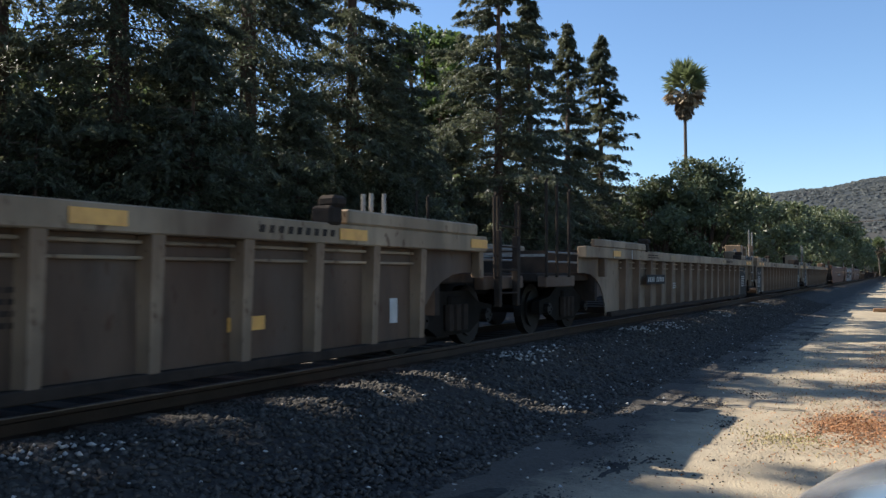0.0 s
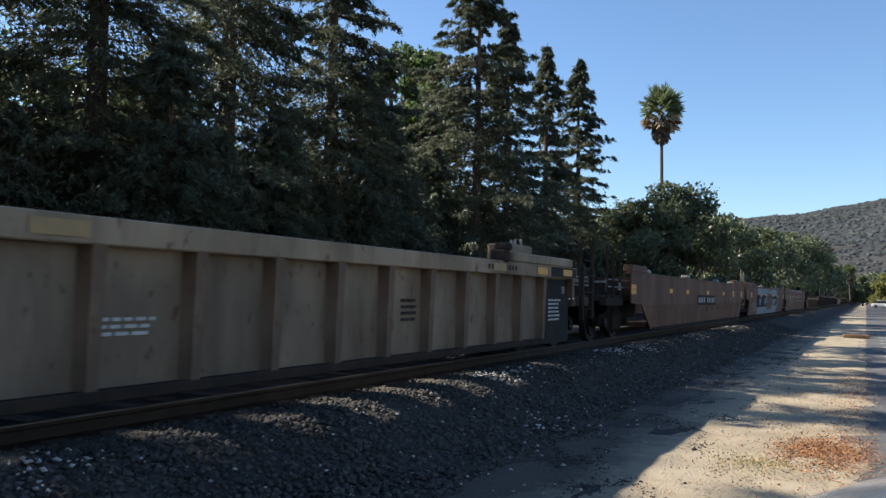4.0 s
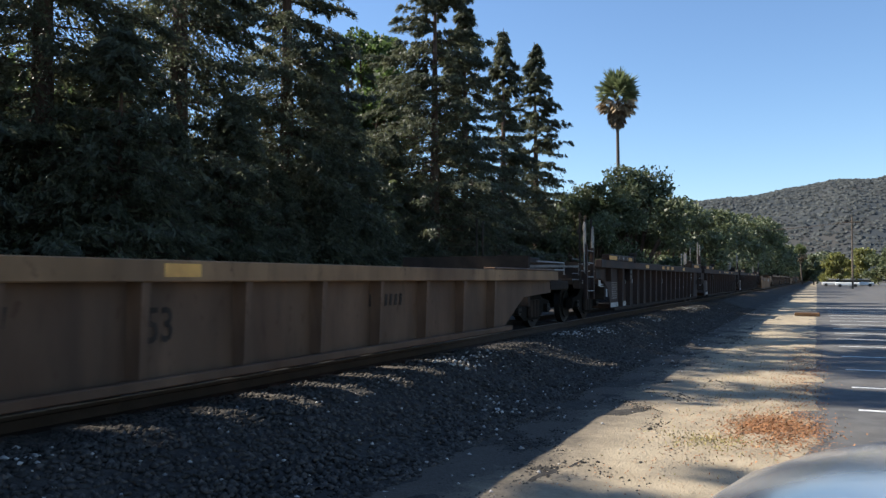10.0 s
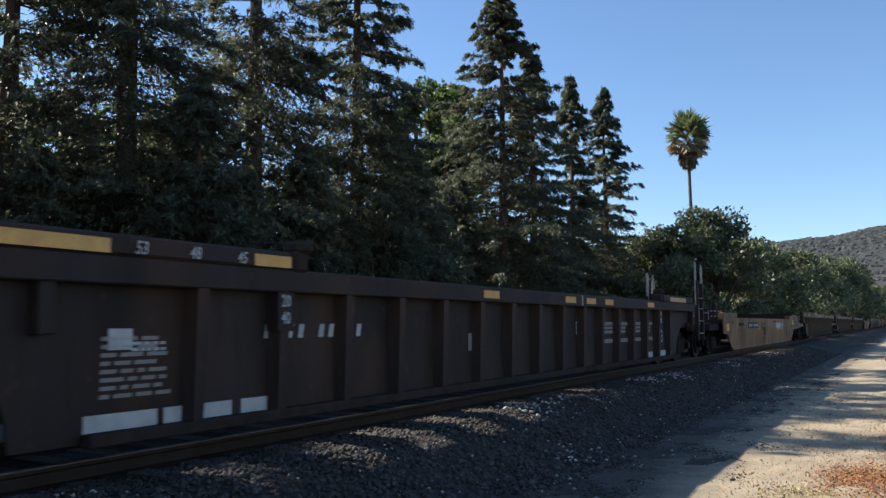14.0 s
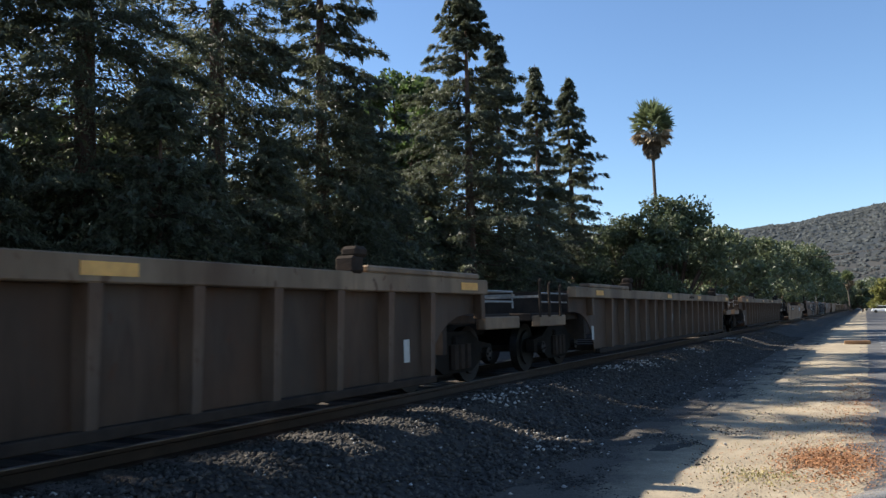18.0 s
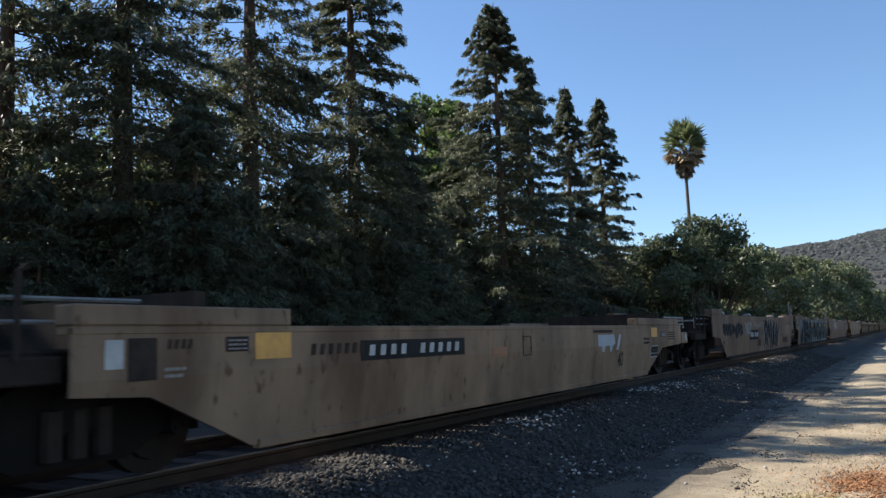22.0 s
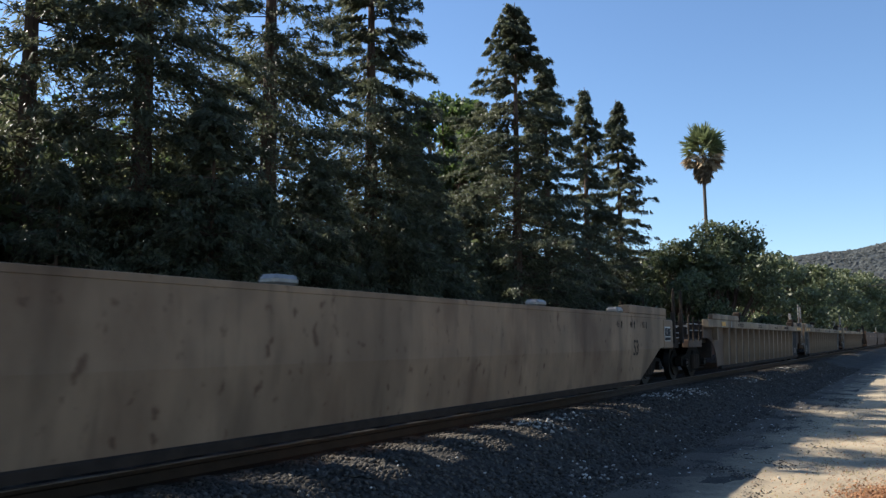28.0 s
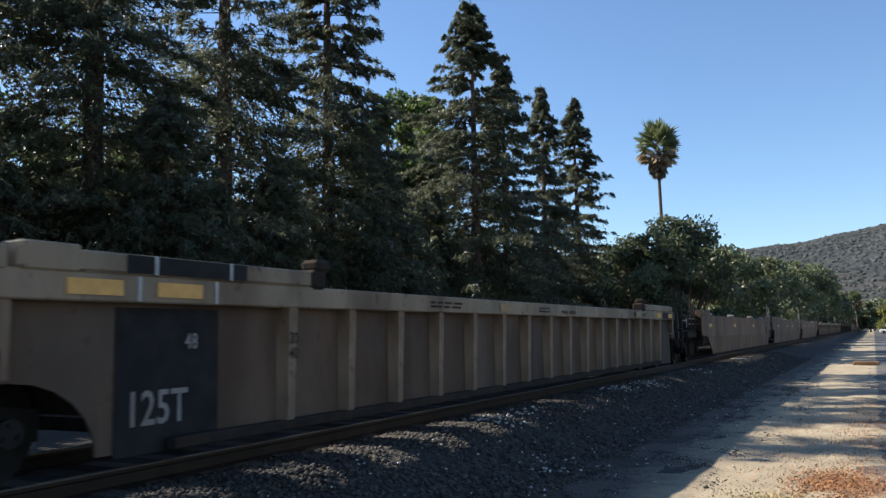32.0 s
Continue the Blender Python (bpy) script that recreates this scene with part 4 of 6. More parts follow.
def deck_rails(unit, y, tall=2.4):
    for x, ys in ((1.38, (-0.8, -0.35, 0.2)), (-1.38, (-0.2, 0.2))):
        for k, dy in enumerate(ys):
            part("stanchion", tube(bmesh.new(), [(x, y + dy, 0.95), (x, y + dy, tall - 0.04 * k), (x, y + dy + 0.05, tall + 0.03 - 0.04 * k)], 0.024, 6), M_RUST, unit)


def brake_wheel(unit, y, z=1.75):
    bm = bmesh.new()
    pts = [(0.9, y + 0.21 * math.cos(a), z + 0.21 * math.sin(a)) for a in np.linspace(0, 2 * math.pi, 17)]
    tube(bm, pts, 0.018, 5)
    for k in range(4):
        a = k * math.pi / 2
        tube(bm, [(0.9, y, z), (0.9, y + 0.21 * math.cos(a), z + 0.21 * math.sin(a))], 0.012, 4)
    tube(bm, [(0.8, y, z), (0.92, y, z)], 0.04, 6)
    part("brake_wheel", bm, M_RUST, unit, "round steel hand brake wheel")


def end_gear(unit, y, direction, end, paint, dark, sill, boxes=True, low=False):
    """What stands between the well and the coupling. direction: +1 if the unit lies towards greater y."""
    s = direction
    reach = 2.9 if end else 1.35
    y0, y1 = sorted((y + s * (0.45 if end else 0.15), y + s * reach))
    part("end_platform", bx(-1.2, 1.2, y0, y1, 0.88, 1.02, bevel=0.02), dark, unit)
    a, b = sorted((y + s * 0.45, y + s * min(reach, 1.75)))
    if not low:
        part("platform_sill", bx(1.2, 1.355, a, b, 0.79, 0.975, bevel=0.015), sill, unit)
    part("end_bulkhead", bx(-1.32, 1.32, min(y + s * reach, y + s * (reach + 0.12)), max(y + s * reach, y + s * (reach + 0.12)), 0.5, 1.45), dark, unit)
    if end:
        part("coupler", bx(-0.14, 0.14, min(y, y + s * 0.9), max(y, y + s * 0.9), 0.66, 0.95, bevel=0.04), M_IRON, unit)
        for z in (1.355, 1.2):
            part("handrail", tube(bmesh.new(), [(1.3, y + s * 0.6, 1.1), (1.3, y + s * 0.6, z), (1.3, y + s * 2.4, z)], 0.018, 6), M_GRAB, unit)
        part("cross_step", bx(-1.3, 1.3, min(y + s * 0.5, y + s * 0.62), max(y + s * 0.5, y + s * 0.62), 1.28, 1.32), M_GRAB, unit)
        if direction < 0 and sill is M_BEIGE:
            brake_wheel(unit, y + s * 1.3, 1.5)
    else:
        if paint is M_BEIGEPANEL and boxes and s < 0:
            e = part("end_box", bx(0.55, 1.12, y - 0.88, y - 0.43, 1.02, 2.08, bevel=0.02), M_CREAM, unit, "tall cream equipment box")
            # No hole is cut: a flat black patch gives its dark inside.
            part("opening", prism(bmesh.new(), [(y - 0.655 + 0.09 * math.cos(q), 1.5 + 0.1 * math.sin(q)) for q in np.linspace(0, math.pi, 9)], 1.12, 1.124), M_BLACK, e, "black arched patch standing in for a shaded hole")
            part("warning_plate", bx(1.12, 1.128, y - 0.86, y - 0.45, 1.2, 1.42), M_TAGFAINT, e, "worn plate with fine print")
            for q in range(5):
                part("print_line", bx(1.128, 1.131, y - 0.83, y - 0.5 - 0.03 * (q % 2), 1.225 + 0.036 * q, 1.24 + 0.036 * q), M_STENCIL, e)
        elif paint is M_BEIGEPANEL and boxes:
            bm = bmesh.new()
            box(bm, 0.30, 1.12, y - 0.08, y + 0.49, 1.98, 2.05, bevel=0.01)
            box(bm, 0.92, 1.12, y + 0.27, y + 0.49, 1.02, 1.98, bevel=0.01)
            e = part("end_cabinet", bm, M_CREAM, unit, "cream open-fronted end cabinet")
            # The dark tone stands in for shade inside the open cabinet.
            part("cabinet_back", bx(0.32, 0.94, y + 0.12, y + 0.26, 1.02, 1.98), dark, e)
        part("hose_box", bx(0.5, 1.1, min(y + s * 0.25, y + s * 0.85), max(y + s * 0.25, y + s * 0.85), 1.08, 1.355, bevel=0.03), dark, unit)


def stakes_on(unit, y0, y1, zb, zt, n, paint, width=0.16, x0=1.345, x1=1.488):
    mesh = None
    for k in range(n):
        y = y0 + (y1 - y0) * k / (n - 1)
        if mesh is None:
            bm = bmesh.new()
            a = [(x0, -width / 2, zb), (x0, width / 2, zb), (x1 - 0.035, width / 2 - 0.03, zb), (x1 - 0.035, -width / 2 + 0.03, zb)]
            b = [(x0, -width / 2, zt), (x0, width / 2, zt), (x1, width / 2 - 0.02, zt), (x1, -width / 2 + 0.02, zt)]
            va, vb = [bm.verts.new(p) for p in a], [bm.verts.new(p) for p in b]
            bm.faces.new(va[::-1])
            bm.faces.new(vb)
            for i in range(4):
                bm.faces.new((va[i], va[(i + 1) % 4], vb[(i + 1) % 4], vb[i]))
            mesh = part("side_stake", bm, paint, unit)
            mesh.location = (0, y, 0)
        else:
            again(mesh, unit, pose(0, y, 0))


def well_floor(unit, y0, y1, dark):
    first = None
    # Unseen beams, made more and wider than real to block sun through the well.
    n = 13
    for k in range(n):
        y = y0 + (y1 - y0) * (k + 0.5) / n
        if first is None:
            first = part("floor_beam", bx(-1.30, 1.30, -0.32, 0.32, 0.24, 0.36), dark, unit)
            first.location = (0, y, 0)
        else:
            again(first, unit, pose(0, y, 0))


def ribbed(unit, L, e0, e1, side, chord, stake, dark, top=TOP, bottom=BOTTOM, raised=0.15, last=1.6, lead=2.45, ledges=True, low0=False, low1=False):
    """low0, low1: whether the sheet comes down close over the truck at that end."""
    y0, y1 = (1.95 if e0 else 0.5), L - (1.95 if e1 else 0.5)
    a0, a1 = (1.5 if e0 else 1.0), (1.5 if e1 else 0.5)
    a0, a1 = (0.88 if low0 else a0), (0.94 if low1 else a1)
    out = arch_outline(y0, y1, bottom, top - 0.18, a0, a1, 0.76 if low0 else 1.02, 0.79 if low1 else 1.02)
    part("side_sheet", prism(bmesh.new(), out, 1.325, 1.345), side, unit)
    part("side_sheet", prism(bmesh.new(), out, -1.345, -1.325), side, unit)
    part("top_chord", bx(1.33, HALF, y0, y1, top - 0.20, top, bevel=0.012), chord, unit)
    part("top_chord", bx(-HALF, -1.33, y0, y1, top - 0.20, top, bevel=0.012), chord, unit)
    part("bottom_sill", bx(1.36, 1.46, y0 + 1.5, y1 - 1.5, bottom - 0.02, bottom + 0.07, bevel=0.01), dark, unit)
    part("bottom_sill", bx(-1.46, -1.36, y0 + 1.5, y1 - 1.5, bottom - 0.02, bottom + 0.07), dark, unit)
    n = round((y1 - y0 - lead - last) / 0.955) + 1
    stakes_on(unit, y0 + lead, y1 - last, bottom + 0.05, top - 0.19, n, stake)
    for z in (1.235, 1.12) if ledges else ():
        part("side_ledge", bx(1.344, 1.395, y0 + 2.3, y1 - 1.65, z - 0.014, z + 0.014, bevel=0.006), chord, unit)
    for y, low in ((y0 + 0.02 if low0 else y0 + 1.15, low0), (y1 if low1 else y1 - 0.1, low1)):
        w = 0.12 if low else 0.06
        post = part("end_stake", bx(1.34, 1.47, y - w, y + w, 0.78 if low else 0.95, top - 0.19, bevel=0.01), stake, unit)
        if low:
            # The stake stays solid; its hole's darkness is a black patch on the face.
            part("slot", bx(1.468, 1.473, y - 0.05, y + 0.05, 0.80, 0.98), M_BLACK, post, "black patch standing in for a shaded hole in the stake")
    first = (y0 + 0.8, y0 + 3.75) if e0 else (y0 + 0.62, y0 + 3.13) if low0 else (y0 + 0.3, y0 + 3.45)
    if low0:
        part("end_block", bx(1.28, HALF + 0.02, y0 + 0.17, y0 + 0.6, top - 0.01, top + 0.18, bevel=0.015), chord, unit)
        part("end_block", bx(1.28, HALF + 0.01, y0 - 0.13, y0 + 0.08, top - 0.02, top + 0.14, bevel=0.015), chord, unit)
    if low1:
        part("end_block", bx(1.28, HALF + 0.02, y1 - 0.42, y1 - 0.12, top - 0.01, top + 0.15, bevel=0.015), chord, unit)
    for a, b in (first, (y1 - 2.72, y1 - 0.5) if low1 else (y1 - 3.1, y1 - 0.3)):
        part("corner_cap", bx(1.30, HALF + 0.015, a, b, top, top + raised, bevel=0.02), chord, unit)
        part("corner_cap", bx(-HALF - 0.015, -1.30, a, b, top, top + raised, bevel=0.02), chord, unit)
    for y in (first[1] + 0.12, y1 - (2.95 if low1 else 3.3)):
        latch = part("corner_latch", bx(1.28, HALF + 0.03, y - 0.10, y + 0.10, top - 0.02, top + 0.17, bevel=0.03), dark, unit)
        part("latch_head", bx(1.33, HALF + 0.05, y - 0.07, y + 0.15, top + 0.15, top + 0.27, bevel=0.035), dark, latch)
    well_floor(unit, y0 + 1.5, y1 - 1.5, dark)
    return y0, y1


WAIST, LEAN = 0.80, 0.13


def fold_in(bm, rise=0.0):
    """Bends what lies below the waist inwards; rise: the height of the mesh's own origin."""
    bmesh.ops.bisect_plane(bm, geom=list(bm.verts) + list(bm.edges) + list(bm.faces), plane_co=(0, 0, WAIST - rise), plane_no=(0, 0, 1))
    for v in bm.verts:
        drop = WAIST - rise - v.co.z
        if drop > 1e-5:
            v.co.x -= math.copysign(LEAN * drop, v.co.x)
    return bm


def settle(unit):
    """Lays the markings of a folded side on its lower half."""
    for o in unit.children:
        if o.type == "MESH" and len(o.data.vertices) and not o.children:
            xs = [v.co.x + o.location.x for v in o.data.vertices]
            low = min(v.co.z for v in o.data.vertices) + o.location.z
            if min(xs) > HALF and max(xs) < HALF + 0.06 and low < WAIST:
                bm = bmesh.new()
                bm.from_mesh(o.data)
                shift = o.location.x
                for v in bm.verts:
                    v.co.x += shift
                fold_in(bm, o.location.z)
                for v in bm.verts:
                    v.co.x -= shift
                bm.to_mesh(o.data)
                bm.free()


def smooth(unit, L, e0, e1, side, dark, top=TOP, bottom=0.18, raised=0.17):
    y0, y1 = (1.95 if e0 else 0.5), L - ((2.61 if side is M_BROWN else 1.95) if e1 else 0.5)
    bm = bmesh.new()
    o = [(y0, top), (y0, 0.85), (y0 + 0.9, 0.8), (y0 + 2.2, bottom)] if e0 else [(y0, top), (y0, 0.98), (y0 + 0.8, 0.94), (y0 + 0.95, bottom)]
    o += ([(y1 - 0.6, bottom), (y1 - 0.35, 0.8)] if side is M_BROWN else [(y1 - 1.7, bottom), (y1 - 0.5, 0.8)]) + [(y1, 0.85), (y1, top)] if e1 else [(y1 - 0.95, bottom), (y1 - 0.8, 0.94), (y1, 0.98), (y1, top)]
    part("side_sheet", fold_in(prism(bm, o, HALF - 0.03, HALF)), side, unit)
    part("side_sheet", fold_in(prism(bmesh.new(), o, -HALF, -HALF + 0.03)), side, unit)
    bm = bmesh.new()
    prism(bm, [(HALF - 0.02, bottom - 0.03), (HALF + 0.035, bottom - 0.03), (HALF + 0.035, bottom + 0.04), (HALF - 0.02, bottom + 0.06)], y0 + (2.25 if e0 else 1.0), y1 - (1.75 if e1 else 1.0), "y")
    part("bottom_sill", fold_in(bm), dark, unit)
    part("top_chord", bx(HALF - 0.14, HALF + 0.006, y0, y1, top - 0.05, top + 0.012, bevel=0.006), side, unit)
    part("top_chord", bx(-HALF - 0.006, -HALF + 0.14, y0, y1, top - 0.05, top + 0.012, bevel=0.006), side, unit)
    caps = 1.4 if e0 else 3.35
    for a, b in ((y0, y0 + caps), (y1 - 2.45, y1)):
        part("corner_cap", bx(HALF - 0.2, HALF + 0.012, a, b, top + 0.012, top + raised, bevel=0.015), side, unit)
        part("corner_cap", bx(-HALF - 0.012, -HALF + 0.2, a, b, top + 0.012, top + raised, bevel=0.015), side, unit)
    for y in (y0 + caps + 0.4, (y0 + y1) / 2 - 2.6, (y0 + y1) / 2 + 2.8, y1 - 2.85):
        part("container_guide", bx(HALF - 0.25, HALF - 0.02, y - 0.16, y + 0.16, top, top + 0.11, bevel=0.04), M_GRAB, unit)
    well_floor(unit, y0 + 1.9, y1 - 1.9, dark)
    return y0, y1


def belly(unit, L, side, dark, ribs=0, chord=None):
    """Single shallow car whose side deepens towards the middle."""
    top, bottom = 1.155, 0.18
    y0, y1 = 1.7, L - 1.7
    out = [(y0, top), (y0, 0.70), (y0 + 0.65, 0.66), (y0 + 1.75, bottom), (y1 - 2.7, bottom), (y1 - 1.65, 0.68), (y1, 0.74), (y1, top)]
    xs = 1.345 if ribs else HALF
    for x in (xs - 0.03, -xs):
        bm = prism(bmesh.new(), out, x, x + 0.03)
        part("side_sheet", bm if ribs else fold_in(bm), side, unit)
    part("top_chord", bx(HALF - 0.16, HALF + 0.006, y0, y1, top - (0.17 if ribs else 0.05), top + 0.01, bevel=0.01), chord, unit)
    part("top_chord", bx(-HALF - 0.006, -HALF + 0.16, y0, y1, top - 0.05, top + 0.01, bevel=0.01), side, unit)
    if ribs:
        stakes_on(unit, y0 + 3.4, y1 - 3.4, bottom + 0.03, top - 0.17, ribs, side, 0.13)
    bm = bx(HALF - 0.05, HALF + 0.03, y0 + 1.8, y1 - 2.75, bottom - 0.03, bottom + 0.05, bevel=0.01)
    part("bottom_sill", bm if ribs else fold_in(bm), side, unit)
    for a, b in ((y0, y0 + (3.3 if ribs else 2.15)), (y1 - 3.5, y1 - 0.25)):
        part("corner_cap", bx(HALF - 0.2, HALF + 0.012, a, b, top + 0.01, top + (0.05 if ribs else 0.16), bevel=0.015), side, unit)
        part("corner_cap", bx(-HALF - 0.012, -HALF + 0.2, a, b, top + 0.01, top + (0.05 if ribs else 0.16), bevel=0.015), side, unit)
    well_floor(unit, y0 + 3.5, y1 - 3.5, dark)
    return y0, y1


def patch(unit, name, y, z, w, h, material, x=None, label=""):
    x = HALF + 0.004 if x is None else x
    return part(name, bx(x, x + 0.004, y - w / 2, y + w / 2, z - h / 2, z + h / 2), material, unit, label)


def words(unit, text, y, z, h, material, x=None, slant=0.0, squeeze=0.8, label=""):
    x = HALF + 0.006 if x is None else x
    cu = bpy.data.curves.new("stencil", "FONT")
    cu.body, cu.size, cu.align_x, cu.align_y, cu.shear, cu.resolution_u, cu.offset = text, h * 1.35, "CENTER", "CENTER", slant, 2, 0.016 * h
    tmp = bpy.data.objects.new("stencil", cu)
    me = bpy.data.meshes.new_from_object(tmp)
    bpy.data.objects.remove(tmp)
    me.transform(Matrix(((0, 0, 1, 0), (squeeze, 0, 0, 0), (0, 1, 0, 0), (0, 0, 0, 1))))
    me.materials.clear()
    me.materials.append(material)
    ob = new("stencil", me)
    ob.parent, ob.location = unit, (x, y, z)
    tagged(ob, label or "painted number " + text)
    return ob


def bars(unit, y, z, w, h, n, material, x=None, rows=1, label="unreadable painted lettering"):
    """One row: a bar for each character; several rows: lines of small print, a bar for each word."""
    x = HALF + 0.005 if x is None else x
    bm = bmesh.new()
    rnd = random.Random(int(1000 * y + 100 * z))
    for r in range(rows):
        hh = (0.72 if rows == 1 else 0.5) * h / rows
        zb = z + h / 2 - h * (r + 0.85) / rows
        lean = 0.2 * hh
        if rows == 1:
            spans = [(y - w / 2 + w * (k + 0.15) / n, 0.46 * w / n) for k in range(n) if not (n == 10 and k == 4)]
        else:
            spans, at = [], -0.5
            stop = rnd.uniform(0.25, 0.5)
            while at < stop:
                ln = rnd.uniform(0.1, 0.32)
                spans.append((y + at * w, min(ln, 0.5 - at) * w))
                at += ln + 0.06
        for ya, ww in spans:
            prism(bm, [(ya, zb), (ya + ww, zb), (ya + ww + lean, zb + hh), (ya + lean, zb + hh)], x, x + 0.004)
    return tagged(part("lettering", bm, material, unit), label, kind="stuff")


def ribbon(bm, pts, width, x):
    pts = [Vector((0, a, b)) for a, b in pts]
    prev = None
    for i, p in enumerate(pts):
        d = (pts[min(i + 1, len(pts) - 1)] - pts[max(i - 1, 0)]).normalized()
        nrm = Vector((0, -d.z, d.y)) * width / 2
        q = (bm.verts.new((x, *(p + nrm)[1:])), bm.verts.new((x, *(p - nrm)[1:])))
        if prev:
            bm.faces.new((prev[0], prev[1], q[1], q[0]))
        prev = q


def stroke(rnd, y, z, w, h):
    """A gently bent stroke inside a letter's cell."""
    kind = rnd.random()
    if kind < 0.45:
        a, b = (y + w * rnd.uniform(-0.45, 0.45), z + h * rnd.uniform(0.3, 0.5)), (y + w * rnd.uniform(-0.45, 0.45), z - h * rnd.uniform(0.3, 0.5))
    elif kind < 0.75:
        s = rnd.choice((-1, 1))
        a, b = (y - w * rnd.uniform(0.3, 0.55), z + s * h * rnd.uniform(0.05, 0.45)), (y + w * rnd.uniform(0.3, 0.55), z + s * h * rnd.uniform(-0.1, 0.4))
    else:
        r0, r1, t0, t1 = 0.36 * w, 0.36 * h, rnd.uniform(0, 6), rnd.uniform(2.2, 4.4)
        return [(y + r0 * math.cos(t0 + t1 * f), z + r1 * math.sin(t0 + t1 * f)) for f in np.linspace(0, 1, 14)]
    k = rnd.uniform(-0.28, 0.28)
    d = (b[0] - a[0], b[1] - a[1])
    return [(a[0] + d[0] * f - d[1] * k * math.sin(math.pi * f), a[1] + d[1] * f + d[0] * k * math.sin(math.pi * f)) for f in np.linspace(0, 1, 9)]


def graffiti(unit, y, z, w, h, letters, fill, edge=None, seed=1, thick=0.12, x=None, label="spray-painted graffiti letter", n=3):
    """Letter by letter, each of a few strokes; edge: the paint of a wider outline below."""
    x = HALF + 0.005 if x is None else x
    rnd = random.Random(seed)
    for k in range(letters):
        strokes = [stroke(rnd, y - w / 2 + w * (k + 0.5) / letters, z, w / letters, h) for _ in range(n)]
        lift = 0.0022 * (k % 2)
        if edge:
            bm = bmesh.new()
            for q, s in enumerate(strokes):
                ribbon(bm, s, thick * 1.45, x + lift + 0.0006 * q)
            part("letter_outline", bm, edge, unit, "pale outline of a graffiti letter")
        bm = bmesh.new()
        for q, s in enumerate(strokes):
            ribbon(bm, s, thick, x + 0.006 + lift + 0.0006 * q)
        part("graffiti_letter", bm, fill, unit, label)


UNITS = []


def make_unit(kind, a, b, e0, e1, label, pale=False):
    """One car of the train between the couplings a and b, given at the clip's start in units of D."""
    L = (b - a) * D
    name, lab = {"beige": ("well_car", "faded beige ribbed well car with a cream top chord"), "dark": ("well_car", "dark maroon ribbed well car"),
                 "grey": ("well_car", "grimy grey-brown ribbed well car"), "brown": ("well_car", "oxide brown smooth-sided well car"),
                 "tan": ("well_car", "tan smooth-sided well car"), "yellow": ("well_car", "golden yellow shallow well car with sloping ends"),
                 "yellowrib": ("well_car", "golden yellow shallow ribbed well car")}[kind]
    u = thing(name, label or lab, "railway car", "cars of the train", (TRACK_X, a * D, RAIL_Z))
    # Most recessed sheets take a darker tone than the chord above them.
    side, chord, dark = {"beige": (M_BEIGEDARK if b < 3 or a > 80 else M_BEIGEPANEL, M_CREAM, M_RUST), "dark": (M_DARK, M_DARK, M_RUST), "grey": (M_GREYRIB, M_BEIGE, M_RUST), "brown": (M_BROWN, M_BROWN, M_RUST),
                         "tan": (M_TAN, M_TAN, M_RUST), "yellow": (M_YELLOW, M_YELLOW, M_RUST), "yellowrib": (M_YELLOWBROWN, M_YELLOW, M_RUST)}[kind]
    if pale:
        side = chord = M_PALETAN
    close = (kind == "beige" and not e0 and a < 110, kind == "beige" and not e1 and a < 110)
    if kind in ("beige", "dark", "grey"):
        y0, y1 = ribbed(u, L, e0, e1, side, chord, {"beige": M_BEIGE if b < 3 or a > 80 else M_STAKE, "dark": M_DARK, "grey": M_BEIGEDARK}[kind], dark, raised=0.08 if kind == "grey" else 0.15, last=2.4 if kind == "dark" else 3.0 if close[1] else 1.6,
                        lead=2.89 if close[0] else 2.45, ledges=kind == "beige" and a < 5, low0=close[0], low1=close[1])
    elif kind in ("brown", "tan"):
        y0, y1 = smooth(u, L, e0, e1, side, dark, *((1.55,) if kind == "brown" else (1.46,)))
    else:
        y0, y1 = belly(u, L, side, dark, 11 if kind == "yellowrib" else 0, chord)
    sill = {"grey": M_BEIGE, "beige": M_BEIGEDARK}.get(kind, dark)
    end_gear(u, 0, 1, e0, side, dark, sill, b < 80, close[0])
    end_gear(u, L, -1, e1, side, dark, sill, b < 80, close[1])
    tall = {"yellow": 1.75, "yellowrib": 1.75, "tan": 2.15, "brown": 2.2, "grey": 1.7}.get(kind, 2.42 if a > 86 else 2.62)
    if kind in ("brown", "tan") and e1:
        back = -0.28 if kind == "tan" else 0.0
        part("end_panel", bx(1.28, HALF + 0.012 if kind == "tan" else 1.46, y1 + 0.07 + back, y1 + (0.47 if kind == "tan" else 0.86), 0.80, 1.40, bevel=0.02), side, u)
        if kind == "tan":
            part("top_rack", tube(bmesh.new(), [(1.4, y1 + q, z) for q, z in ((-0.2, 1.4), (-0.2, 1.62), (0.3, 1.62), (0.3, 1.4))], 0.022, 5), M_RUST, u)
        frame_bm = tube(bmesh.new(), [(1.475, y1 + q, z) for q, z in ((0.16, 1.12), (0.16, 1.37), (0.59, 1.37), (0.59, 1.12), (0.16, 1.12))], 0.014, 5)
        if kind == "brown":
            part("grab_iron", frame_bm, M_GRAB, u, "pale steel grab frame")
        if kind == "brown":
            part("handrail", tube(bmesh.new(), [(1.2, y1 + 0.35, 1.95), (1.2, y1 + 1.0, 1.97), (1.2, y1 + 1.0, 1.0)], 0.014, 5), M_GRAB, u)
        if kind == "tan":
            for q in (0.95, 0.3):
                hook_post("end_post", u, HALF - 0.08, L - 0.14 - q, 0.9, 2.08, 1, M_RUST, M_RUST)
        part("handrail", tube(bmesh.new(), [(0.7, y1 + 1.1, 1.0), (0.7, y1 + 1.1, 2.0)], 0.014, 5), M_RUST, u)
